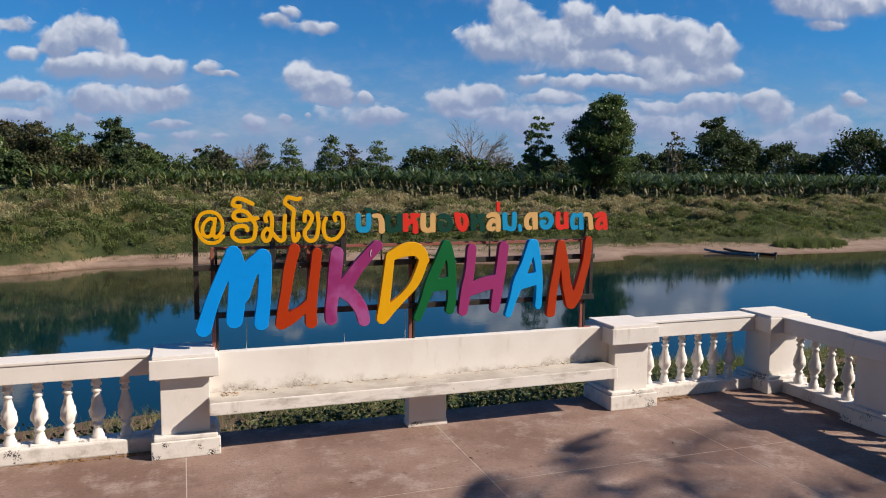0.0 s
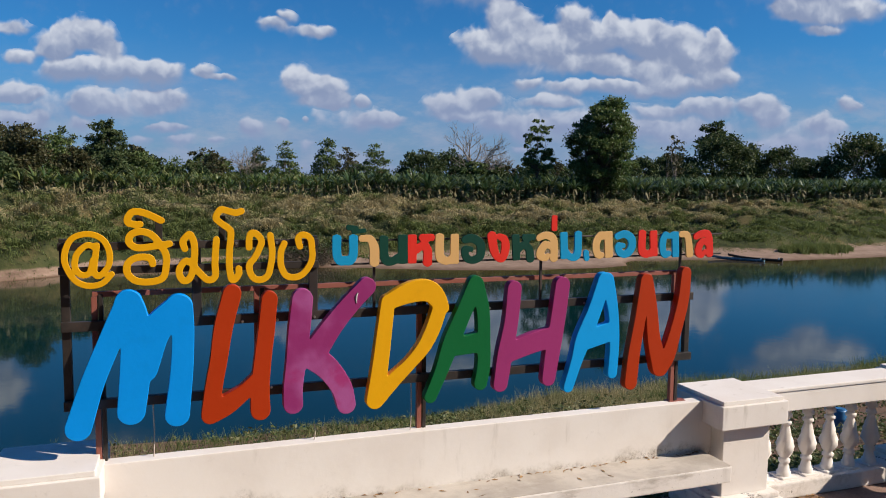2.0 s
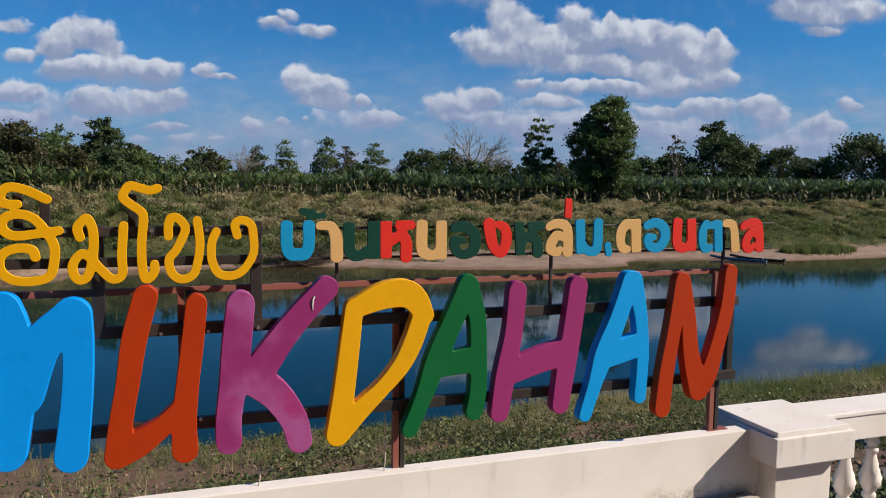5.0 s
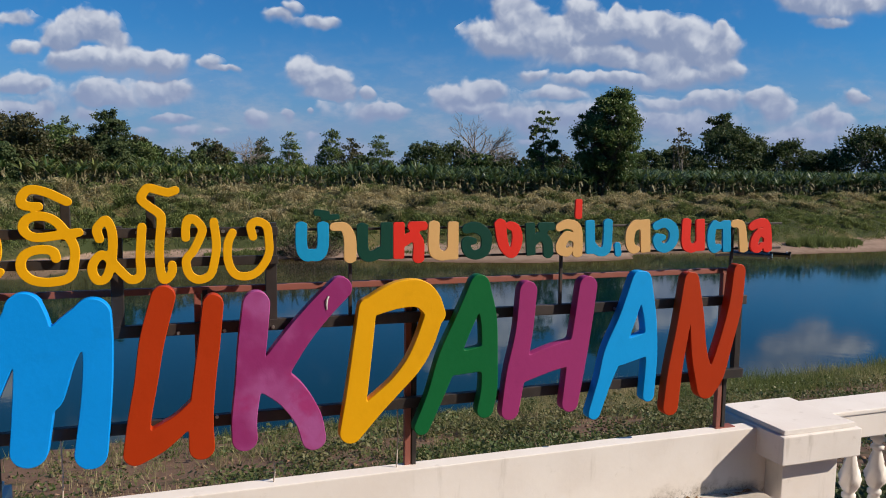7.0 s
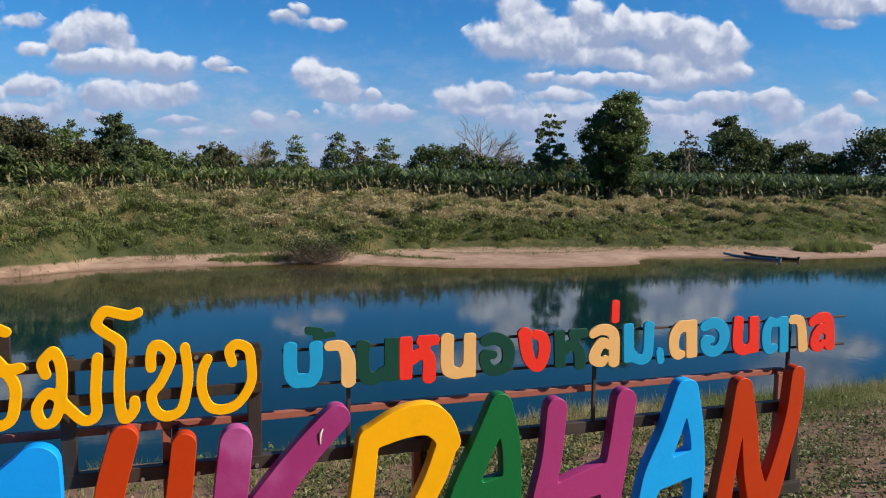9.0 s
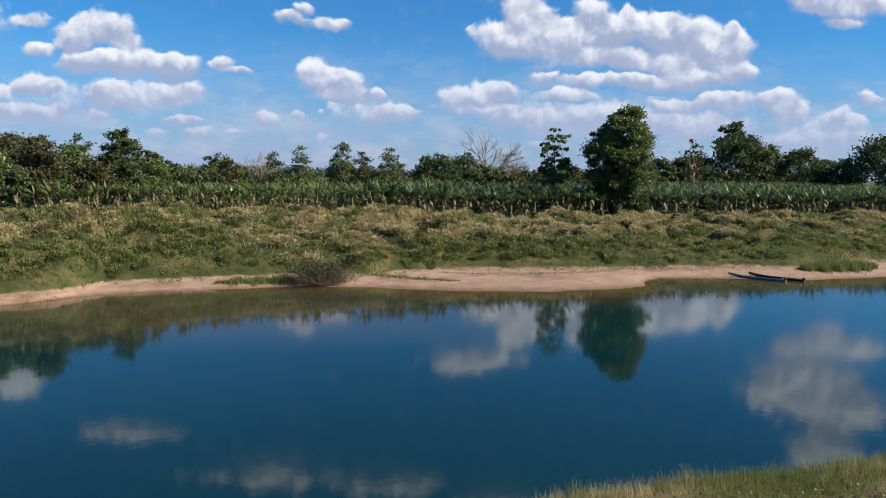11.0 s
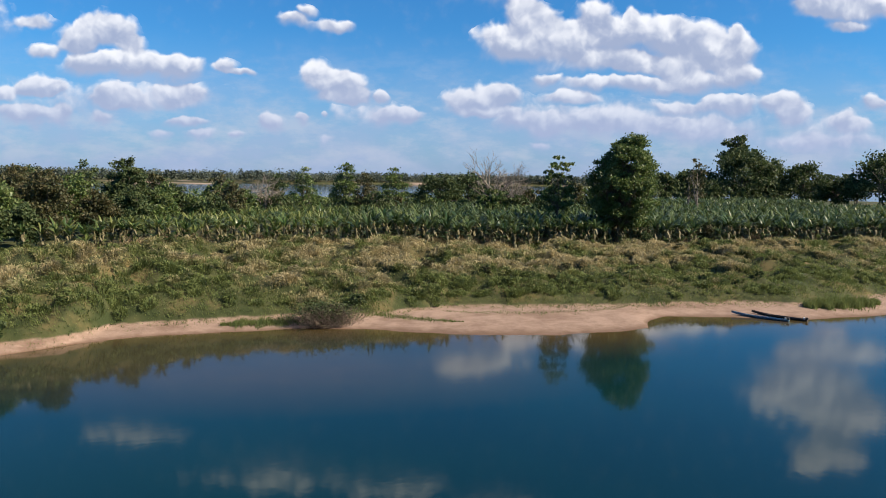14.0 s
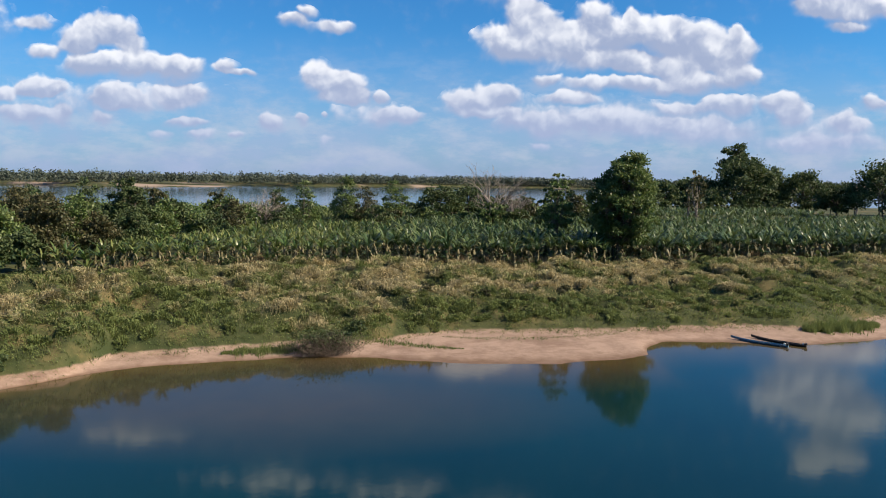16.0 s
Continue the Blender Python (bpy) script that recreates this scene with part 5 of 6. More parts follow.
def plant_trees():
    def put(u, v, lift=0.0, low=False):
        x, y, z = ground_at(u, v)
        return x, y, z + lift + (float(crest_drop(u, v, along(CREST, u))) if v > along(CREST, u) - 3 and not low else 0.0)

    across = lambda lobes: [(*(Vector(RGT) * l[0] + Vector(FWD) * l[1] + Vector((0, 0, l[2]))), *l[3:]) for l in lobes]
    # height, then how far the crown reaches to either side at it
    outline = ((2.5, -5.6, 5.8), (6.0, -6.8, 7.0), (9.0, -7.8, 7.4), (12.0, -8.2, 7.6), (15.0, -6.8, 7.2), (18.0, -4.2, 5.8), (20.2, -1.0, 3.0))
    build_tree("broadleaf_tree", "tall broadleaf tree with dense dark crown on several thin trunks", put(38.5, 161), across(boughs(outline, 84, 11)), (0.24, 4.0), 30000, 0.34, M_LEAF, seed=11, trunks=4, clump=0.46)
    airy = ((5.0, -2.4, 2.8), (8.0, -4.2, 4.2), (11.0, -4.0, 4.2), (14.0, -2.8, 3.0), (16.4, -0.5, 0.7))
    build_tree("young_tree", "slender young tree with open layered foliage and thin trunk", put(24.5, 163), across([(*l[:5], l[5] * 0.5) for l in boughs(airy, 30, 7, 0.9)]), (0.15, 4.5), 4600, 0.32, M_LEAF, seed=12, clump=0.5)
    teak = "tall teak tree with tiered olive-green foliage"
    build_tree("teak_tree", teak, put(-62.3, 149), across([(*l[:5], l[5] * 0.75) for l in boughs(spire(5.8, 14.6), 66, 8)]), (0.20, 2.5), 13000, 0.32, M_DARK_LEAF, clump=0.42, seed=13, group="teak trees")
    for i, (u, v, w, h, n, mat) in enumerate(((-79, 165, 4.0, 10.0, 2300, M_DARK_LEAF), (-57, 172, 2.6, 5.2, 1200, M_LEAF), (-66, 190, 3.6, 5.6, 1700, M_DARK_LEAF), (-55, 192, 3.2, 7.6, 1700, M_LEAF), (-46, 205, 3.8, 8.6, 1600, M_DARK_LEAF),
                                              (-29, 223, 4.2, 11.0, 2300, M_LEAF), (-39, 212, 3.8, 10.0, 1800, M_LEAF), (-22, 215, 4.0, 9.4, 2000, M_OLIVE_LEAF), (-15, 232, 4.6, 10.4, 2300, M_LEAF), (-50, 178, 3.0, 7.6, 1200, M_OLIVE_LEAF))):
        build_tree("teak_tree", teak, put(u, v), across([(*l[:5], l[5] * 1.1) for l in boughs(spire(w * 1.15, h * 1.3), 30, 20 + i, 0.95)]), (0.16, h * 0.2), int(n * 2.0), 0.34, mat, seed=30 + i, group="teak trees", clump=0.45)
    bushy = "low dark bushy tree with dense rounded crown"
    for i, (u, v, w, h, n, mat) in enumerate(((-66, 124, 4.2, 11.0, 3600, M_OLIVE_LEAF), (-71.5, 118, 4.6, 9.6, 4600, M_LEAF), (-63.8, 113, 3.0, 6.2, 2600, M_DARK_LEAF), (-58, 140, 3.6, 8.0, 2400, M_DARK_LEAF), (-75, 132, 5.0, 11.5, 4000, M_OLIVE_LEAF),
                                              (-52, 168, 3.4, 6.5, 1700, M_DARK_LEAF), (-47, 160, 2.6, 5.6, 1200, M_DARK_LEAF), (-18, 205, 5.0, 7.4, 2200, M_DARK_LEAF), (-44, 196, 5.0, 7.0, 1900, M_DARK_LEAF), (30, 200, 5.0, 8.2, 2200, M_DARK_LEAF),
                                              (44, 215, 5.0, 8.0, 2000, M_DARK_LEAF), (20, 222, 4.4, 9.2, 1700, M_DARK_LEAF), (60, 260, 8.0, 11.0, 2300, M_DARK_LEAF), (-60.5, 131, 3.4, 7.6, 2600, M_OLIVE_LEAF), (-69, 140, 4.8, 10.4, 3600, M_LEAF), (-65, 148, 4.4, 8.6, 3000, M_DARK_LEAF), (-58, 152, 3.8, 7.6, 2600, M_LEAF), (-67, 108, 3.6, 7.2, 3200, M_DARK_LEAF), (-82, 150, 6.0, 11.5, 3600, M_DARK_LEAF))):
        h = h * 1.12 if u < -50 else h
        build_tree("bushy_tree", bushy, put(u, v), across(upright(0, w * 1.2, h * 0.15, h * 0.9, 7, 50 + i)), (0.2, h * 0.25), int(n * 1.7), 0.33, mat, seed=60 + i, group="bushy trees")
    rng = np.random.default_rng(77)
    for i in range(40):
        u = (-84 + i * 3.8 if i < 26 else 14 + (i - 26) * 4.3) + rng.normal() * 1.5
        v = (172 if u < -50 else 205) + rng.uniform(0, 45) + max(0.0, u - 30) * 0.9
        w, h = rng.uniform(3.4, 6.0), rng.uniform(7.0, 10.4) if u < 14 else rng.uniform(7.0, 10.4)
        h = h + 1.8 if u < -45 else h
        if -62 < u < 10:
            if i % 3:
                continue
            h = h * 0.62
        mat = (M_DARK_LEAF, M_LEAF, M_DARK_LEAF, M_OLIVE_LEAF, M_LEAF)[i % 5]
        build_tree("bushy_tree", bushy, put(u, v), across(upright(0, w, h * 0.15, h * 0.92, 7, 300 + i)), (0.2, h * 0.25), 2200, 0.45, mat, seed=330 + i, group="bushy trees")
    for i in range(26):
        v = rng.uniform(268, 325)
        u = v * (-0.62 + i * 0.027) + rng.normal() * 3
        if u / v < 0.05 and i % 3:
            continue
        w, h = rng.uniform(5, 8), rng.uniform(3.2, 5.0)
        build_tree("bushy_tree", bushy, put(u, v), across(upright(0, w, h * 0.1, h * 0.92, 7, 600 + i)), (0.25, h * 0.25), 1300, 0.6, (M_DARK_LEAF, M_LEAF, M_OLIVE_LEAF)[i % 3], seed=630 + i, group="bushy trees")
    for i in range(20):
        u = 15 + i * 9.5 + rng.normal() * 4
        v = 285 + rng.uniform(0, 60) + max(0.0, u) * 0.35
        w, h = rng.uniform(6, 9), rng.uniform(6.5, 11.5)
        build_tree("bushy_tree", bushy, put(u, v), across(upright(0, w, h * 0.1, h * 0.92, 7, 400 + i)), (0.25, h * 0.25), 1300, 0.8, M_DARK_LEAF, seed=430 + i, group="bushy trees")
    rain = "broad rain tree with wide dark dome of foliage"
    for i, (u, v, w, h, n) in enumerate(((-1.5, 236, 9.0, 12.2, 4200), (7.5, 242, 7.5, 12.8, 3000), (145, 366, 21.0, 26.0, 9000), (122, 372, 13.0, 17.5, 3600), (172, 362, 14.0, 20.5, 3800), (193, 330, 19.0, 25.0, 6500), (212, 318, 17.0, 26.0, 5500), (160, 372, 12.0, 22.0, 3500), (104, 360, 12.0, 15.0, 2600), (228, 350, 18.0, 24.0, 4000), (180, 345, 12.0, 15.0, 2600), (92, 345, 11.0, 13.0, 2200))):
        build_tree("rain_tree", rain, put(u, v), across(spread_dome(w, h * 0.25, h, 16, 80 + i)), (0.45, h * 0.3), int(n * 1.7), 0.42 if v < 300 else 0.68, M_DARK_LEAF, seed=90 + i, group="rain trees", clump=0.5)
    build_tree("tall_tree", "round leafy tree top rising above a dark dome", put(146, 380), across(upright(0, 9.0, 21.0, 33.0, 6, 3)), (0.6, 18.0), 4600, 0.62, M_DARK_LEAF, seed=99)
    build_tree("thin_tree", "thin half-bare tree with sparse brownish leaves", put(83, 250), across(upright(0, 4.6, 5.0, 17.5, 7, 5)), (0.22, 4.0), 900, 0.5, M_OLIVE_LEAF, M_PALE_BARK, seed=101, trunks=2)
    build_tree("thin_tree", "thin half-bare tree with sparse brownish leaves", put(-60.5, 205), across(upright(0, 4.2, 4.0, 10.5, 6, 6)), (0.2, 3.0), 900, 0.4, M_OLIVE_LEAF, M_PALE_BARK, seed=102, trunks=2)
    build_bare_tree("dead_tree", "leafless dead tree with pale forked branches", put(14.5, 214), 22.0, 0.42, 5, 4)
    build_bare_tree("dead_tree", "leafless dead tree with pale forked branches", put(20.5, 218), 16.5, 0.5, 6, 5)
    build_bare_tree("dead_tree", "leafless grey-brown thicket crown of fine twigs", put(-46.5, 196), 12.5, 0.6, 8, 7)
    build_bare_tree("dead_tree", "white dead trunk with few forked limbs", put(188.5, 325), 24.0, 0.4, 9, 1, depth=3)
    build_bare_tree("dead_tree", "leafless dead tree with pale forked branches", put(197, 360), 25.0, 0.45, 10, 3)
    # unseen trees added behind the terrace to block skylight, out of the sun's way
    for i, (x, y, w, h) in enumerate(((-15, -7, 7.0, 15), (-8, -15, 7.5, 16), (2, -18, 7.5, 16), (-17, 2, 6.5, 13), (11, -21, 7.0, 14))):
        build_tree("sky_block_tree", "leafy tree added unseen behind the terrace to block skylight", (x, y, -0.3), upright(0, w * 1.5, h * 0.2, h * 1.4, 8, 500 + i), (0.3, 3.0), 6500, 0.55, M_LEAF, seed=520 + i, group="shade trees")
    # bushes on the bank
    bush = "low scrubby bush on the grassy bank"
    for i, (u, v, w, h, n, mat) in enumerate(((58.8, 167, 2.0, 4.6, 1300, M_OLIVE_LEAF), (41.5, 154, 1.9, 3.4, 1200, M_DARK_LEAF), (7.0, 124, 1.5, 1.7, 700, M_OLIVE_LEAF), (67.6, 143, 1.8, 2.0, 800, M_DARK_LEAF), (-2.5, 121, 1.8, 1.9, 800, M_OLIVE_LEAF),
                                              (21, 128, 1.4, 1.5, 600, M_OLIVE_LEAF), (30, 125, 1.6, 1.8, 700, M_DARK_LEAF), (18, 122, 1.3, 1.1, 500, M_OLIVE_LEAF), (-12.0, 104.8, 1.7, 1.6, 900, M_DARK_LEAF), (-46, 92, 1.2, 1.0, 500, M_DARK_LEAF), (-50.5, 82.5, 2.2, 2.4, 1500, M_DARK_LEAF), (-53.5, 80, 2.6, 3.0, 1600, M_DARK_LEAF),
                                              (47, 152, 2.4, 2.0, 900, M_OLIVE_LEAF), (75, 158, 2.0, 1.8, 700, M_DARK_LEAF), (-37, 128, 1.6, 1.6, 700, M_DARK_LEAF), (3, 147, 1.3, 1.0, 450, M_DARK_LEAF), (55, 130, 1.6, 1.4, 600, M_DARK_LEAF), (30, 158, 2.4, 3.2, 900, M_DARK_LEAF), (66, 170, 2.2, 2.2, 800, M_DARK_LEAF), (-44, 122, 2.0, 1.7, 800, M_DARK_LEAF))):
        build_tree("bush", bush, put(u, v, low=True), across(upright(0, w, h * 0.15, h * 0.85, 5, 110 + i)), (0.05, h * 0.3), n, 0.2, mat, seed=130 + i, group="bank bushes", category="bush")
    # dead brushwood at the water's edge
    x, y, z = put(-15.6, 99.4)
    t = thing("brushwood_bush", "tangled dry brushwood bush at the water's edge", "bush", (x, y, z))
    rng = np.random.default_rng(5)
    paths = []
    for _ in range(1000):
        a = rng.uniform(0, 6.28)
        l = rng.uniform(1.1, 3.3)
        e = rng.uniform(0.1, 1.3)
        o = np.array([rng.normal() * 1.5, rng.normal() * 0.9, 0])
        paths.append(limb_path(o, o + l * np.array([math.cos(a) * math.cos(e) * 1.1, math.sin(a) * math.cos(e) * 0.8, math.sin(e) * 0.95]), 0.035, 0.012, rng, 0.2, 4))
    v, f = tube(paths, 3)
    tagged(shared("brush", raw_mesh("brushwood", v, f, M_TWIG), t, Matrix()), kind="stuff")
    c = rng.normal(size=(2600, 3)) * (2.0, 1.1, 0.8) + (-0.2, 0.6, 1.6)
    v, f = leaf_quads(np.maximum(c, (-9, -9, 0.1)), rng.uniform(0.1, 0.25, len(c)), rng)
    shared("leaves", raw_mesh("brushwood_leaves", v, f, M_DARK_LEAF), t, Matrix())


plant_trees()


# ---- banana plantation
def banana_mesh(seed, spans=5, upper=14):
    """One banana plant: vertices and faces of its leaves, of its dry hanging leaves and of its stem."""
    rng = np.random.default_rng(seed)
    tall = rng.uniform(1.5, 2.3)

    def leaf(v, f, a, z0, up, length, wide, droop):
        c, s = math.cos(a), math.sin(a)
        start = len(v)
        for k in range(spans + 1):
            t = k / spans
            reach = length * (math.cos(up) * t + 0.22 * t * t)
            z = z0 + length * (math.sin(up) * t - droop * t * t)
            w = wide * (0.25 + math.sin(math.pi * min(1, 0.12 + t * 0.88)) ** 0.6) * rng.uniform(0.8, 1.1) if k < spans else 0.03
            fold = 0.15 * w
            v += [(c * reach - s * w, s * reach + c * w, z - fold), (c * reach, s * reach, z + fold), (c * reach + s * w, s * reach - c * w, z - fold)]
        for k in range(spans):
            q = start + 3 * k
            f += [(q, q + 1, q + 4, q + 3), (q + 1, q + 2, q + 5, q + 4)]

    v, f, dv, df = [], [], [], []
    for i in range(upper):
        leaf(v, f, i * 2.4 + rng.normal() * 0.3, tall - 0.15, rng.uniform(0.8, 1.45), rng.uniform(1.3, 2.3), rng.uniform(0.075, 0.125), rng.uniform(0.10, 0.6))
    for i in range(4 if spans > 3 else 1):
        leaf(v, f, i * 2.4 + 1.0, rng.uniform(0.1, 1.0), rng.uniform(0.7, 1.35), rng.uniform(0.9, 1.6), rng.uniform(0.13, 0.2), rng.uniform(0.2, 0.5))
    for i in range(8):
        leaf(dv, df, i * 1.7 + 0.5, tall * rng.uniform(0.45, 0.95), 0.5, rng.uniform(0.3, 0.6), 0.10, rng.uniform(1.6, 2.6))
    stem = limb_path((0, 0, -0.1), (rng.normal() * 0.15, rng.normal() * 0.15, tall), 0.15, 0.08, rng, 0.02, 4)
    sv, sf = tube([stem], 6)
    return np.array(v), np.array(f), np.vstack([sv, dv]), np.vstack([sf, np.array(df) + len(sv)])


def plant_bananas():
    rng = np.random.default_rng(21)
    kinds = [banana_mesh(200 + i) for i in range(7)]
    simple = [banana_mesh(230 + i, 3, 9) for i in range(7)]
    datas = [[(raw_mesh("banana_leaves", v, f, m), raw_mesh("banana_stem", sv, sf, M_STEM)) for v, f, sv, sf in kinds] for m in (M_BANANA, M_YOUNG_BANANA)]
    far_v, far_f, stem_v, stem_f, tone, nv, ns = [], [], [], [], [], 0, 0
    front = 0
    u = -60.0
    spots = []
    for row in range(39):
        for u in np.arange(-66, 150, 2.3):
            uu = u + rng.normal() * 0.7
            vv = float(along(CREST, uu)) - 5.0 + row * (2.6 if row < 26 else 3.6) + rng.normal() * 0.8
            if abs(uu - 38.5) < 5 and row < 2 or uu < -60 + row * 0.5:
                continue
            if uu > vv * 0.64 + 6 or uu < -vv * 0.64 - 6:
                continue
            spots.append((row, uu, vv))
    for row, uu, vv in spots:
        x, y, z = ground_at(uu, vv)
        k = rng.integers(0, 7)
        s = rng.uniform(1.0, 1.35) * (1.14 + 0.30 * float(crest_drop(uu, vv, along(CREST, uu))) / 2.1)
        young = int(uu + rng.normal() * 6 < -12)
        s = s * (0.86 if young else 1.0)
        turn = rng.uniform(0, 6.28)
        if row < 2 and front < 150:
            front += 1
            p = thing("banana_plant", "green banana plant with broad arching leaves, some torn", "banana plant", (x, y, z), group="banana plantation")
            p.rotation_euler.z, p.scale = turn, (s, s, s)
            shared("leaves", datas[young][k][0], p, Matrix())
            shared("stem", datas[young][k][1], p, Matrix())
            continue
        c, d = math.cos(turn), math.sin(turn)
        m = np.array([[c, -d, 0], [d, c, 0], [0, 0, 1]]) * s
        v, f, sv, sf = kinds[k] if row < 6 else simple[k]
        far_v.append(v @ m.T + (x, y, z)), far_f.append(f + nv), tone.append(np.full(len(f), young))
        nv += len(v)
        if row < 5:
            stem_v.append(sv @ m.T + (x, y, z)), stem_f.append(sf + ns)
            ns += len(sv)
    data = raw_mesh("banana_field", np.vstack(far_v), np.vstack(far_f), (M_BANANA, M_YOUNG_BANANA))
    data.polygons.foreach_set("material_index", np.concatenate(tone).astype(np.int32))
    tagged(new("banana_field", data), "dense field of green banana plants behind the front rows", "plants", kind="stuff")
    tagged(new("banana_field_stems", raw_mesh("banana_field_stems", np.vstack(stem_v), np.vstack(stem_f), M_STEM)), "brown stems of banana plants in the field", "plants", kind="stuff")


plant_bananas()


# ---- grass and weeds
def grow_grass():
    rng = np.random.default_rng(31)
    # far bank: short sward, and domed tussocks standing out of it
    def bank_spots(n, lo, hi):
        u = rng.uniform(-66, 112, n)
        s1, s2 = along(TURF, u), along(CREST, u)
        q = rng.uniform(lo, hi, n)
        v = s1 + (s2 - s1) * q + rng.normal(size=n) * 0.5
        keep = np.abs(u) < v * 0.63 + 4
        return u[keep], v[keep], q[keep]

    def droop(base, way, tall, lean, width):
        """Bent blades: up from the base, over at the middle, tips hanging along way (n x 2)."""
        n = len(base)
        flat = np.concatenate([way, np.zeros((n, 1))], 1)
        up = np.array((0, 0, 1.0))
        mid = base + flat * (lean * 0.42 * tall)[:, None] + up * (tall * 0.86)[:, None]
        end = base + flat * (lean * 1.05 * tall)[:, None] + up * (tall * rng.uniform(0.55, 1.05, n))[:, None]
        side = np.cross(end - base, rng.normal(size=(n, 3)))
        side /= np.maximum(np.linalg.norm(side, axis=1, keepdims=True), 1e-6)
        w = np.asarray(width).reshape(-1, 1) * side / 2
        return np.stack([base, mid + w, mid - w, end], 1)

    def blade_field(name, sets, material):
        p = np.vstack(sets)
        i = 4 * np.arange(len(p))[:, None]
        faces = np.stack([i + (0, 1, 2), i + (2, 1, 3)], 1).reshape(-1, 3)
        return new(name, raw_mesh(name, p.reshape(-1, 3), faces, material))

    # a combed sward, lying downhill and every which way in patches
    u, v, q = bank_spots(47000, -0.05, 1.10)
    v = v + wave(u, v, 2.6, 9.0) * 0.7
    x, y = uv_to_xy(u, v)
    tall = (0.34 + 0.45 * np.clip(wave(x, y, 4.0, 8.0) + 0.3, 0, 1.2)) * rng.uniform(0.6, 1.4, len(x)) * np.clip((q + 0.09) * 8, 0.35, 1) * np.clip((1.05 - q) * 4, 0.45, 1)
    k = 3
    bx, by = np.repeat(x, k) + rng.normal(size=len(x) * k) * 0.28, np.repeat(y, k) + rng.normal(size=len(x) * k) * 0.28
    h = np.repeat(tall, k) * rng.uniform(0.6, 1.25, len(bx))
    turn = np.repeat(-math.pi / 2 - HEAD + 1.5 * wave(x, y, 3.0, 2.5), k) + rng.normal(size=len(bx)) * 0.7
    way = np.stack([np.cos(turn), np.sin(turn)], 1)
    sward = droop(np.stack([bx, by, land_height(bx, by) - 0.05], 1), way, h, rng.uniform(0.4, 1.2, len(bx)), 0.05 + 0.08 * h)
    # domed tussocks, blades hanging outwards all round
    u, v, q = bank_spots(2900, 0.03, 0.98)
    keep = wave(*uv_to_xy(u, v), 6.0, 2.0) > rng.uniform(-1.2, 0.9, len(u))
    u, v, q = u[keep], v[keep], q[keep]
    cx, cy = uv_to_xy(u, v)
    size = rng.uniform(0.5, 1.0, len(u)) ** 1.5 * (1.2 + 1.0 * q) * np.clip((1.02 - q) * 4, 0.35, 1)
    count = (46 + 98 * size ** 2).astype(int)
    who = np.repeat(np.arange(len(u)), count)
    r, a = np.sqrt(rng.uniform(0, 1, len(who))), rng.uniform(0, 6.28, len(who))
    way = np.stack([np.cos(a), np.sin(a)], 1)
    far = r * size[who]
    bx, by = cx[who] + way[:, 0] * far * 0.8, cy[who] + way[:, 1] * far * 0.8
    h = size[who] * (0.95 - 0.62 * r * r) * rng.uniform(0.75, 1.15, len(who)) + 0.1
    comb = np.repeat(rng.normal(size=(len(u), 2)) * 0.35, count, 0)
    sheaf = droop(np.stack([bx, by, land_height(bx, by) - 0.05], 1), way * (0.3 + r)[:, None] + comb + rng.normal(size=(len(who), 2)) * 0.15, h, rng.uniform(0.4, 0.8, len(who)), rng.uniform(0.06, 0.14, len(who)))
    ob = blade_field("bank_grass", [sward, sheaf], M_GRASS)
    tagged(ob, "rank green and straw-dry grass covering the far bank", "grass", kind="stuff")
    # dry reed stands along the crest
    stands = ((-46, 2), (-43, 2), (-33.5, 1.5), (-9, 4), (-5.5, 3), (10, 8), (22, 7), (52, 4), (70, 5), (82, 6), (-49, 2.5), (0, 5))
    b, t = [], []
    for uc, wide in stands:
        m = int(300 * wide)
        uu = uc + rng.normal(size=m) * wide * 0.5
        vv = along(CREST, uu) - rng.uniform(0, 4, m)
        xx, yy = uv_to_xy(uu, vv)
        p = np.stack([xx, yy, land_height(xx, yy)], -1)
        hh = rng.uniform(0.5, 1.5, m)
        b.append(p), t.append(p + np.stack([rng.normal(size=m) * 0.3, rng.normal(size=m) * 0.3, hh], -1))
    straw = surface("dry_reed", lambda k, pos: k.mix(random_per_island(k), (0.155, 0.112, 0.053), (0.275, 0.21, 0.12)), 0.85)
    ob = new("dry_reeds", blades_mesh("dry_reeds", np.vstack(b), np.vstack(t), np.full(sum(map(len, b)), 0.10), straw))
    tagged(ob, "stands of tall dry straw-coloured reeds", "reeds", kind="stuff")
    # fresh reeds on the sand by the boats, and a grassy spit before the sand path
    b, t = [], []
    for n, u0, u1, off, deep, lo, hi in ((9000, 57.0, 72.0, 6.6, 2.4, 0.7, 1.8), (3200, -29, -17, 2.6, 1.6, 0.35, 0.85), (1500, -19, 3, 6.6, 1.2, 0.25, 0.6), (900, 0, 30, 12.5, 1.5, 0.15, 0.4)):
        uu = rng.uniform(u0, u1, n)
        edge = np.sin((uu - u0) / (u1 - u0) * np.pi) ** 0.5 * (0.75 + 0.25 * np.sin(uu * 2.3))
        vv = along(SHORE, uu) + off + rng.normal(size=n) * deep * edge * 0.6
        xx, yy = uv_to_xy(uu, vv)
        p = np.stack([xx, yy, land_height(xx, yy) - 0.03], -1)
        hh = rng.uniform(lo, hi, n) * (0.4 + 0.6 * edge)
        b.append(p), t.append(p + np.stack([rng.normal(size=n) * 0.25 * hh, rng.normal(size=n) * 0.25 * hh, hh], -1))
    ob = new("shore_reeds", blades_mesh("shore_reeds", np.vstack(b), np.vstack(t), np.full(sum(map(len, b)), 0.09), M_GRASS))
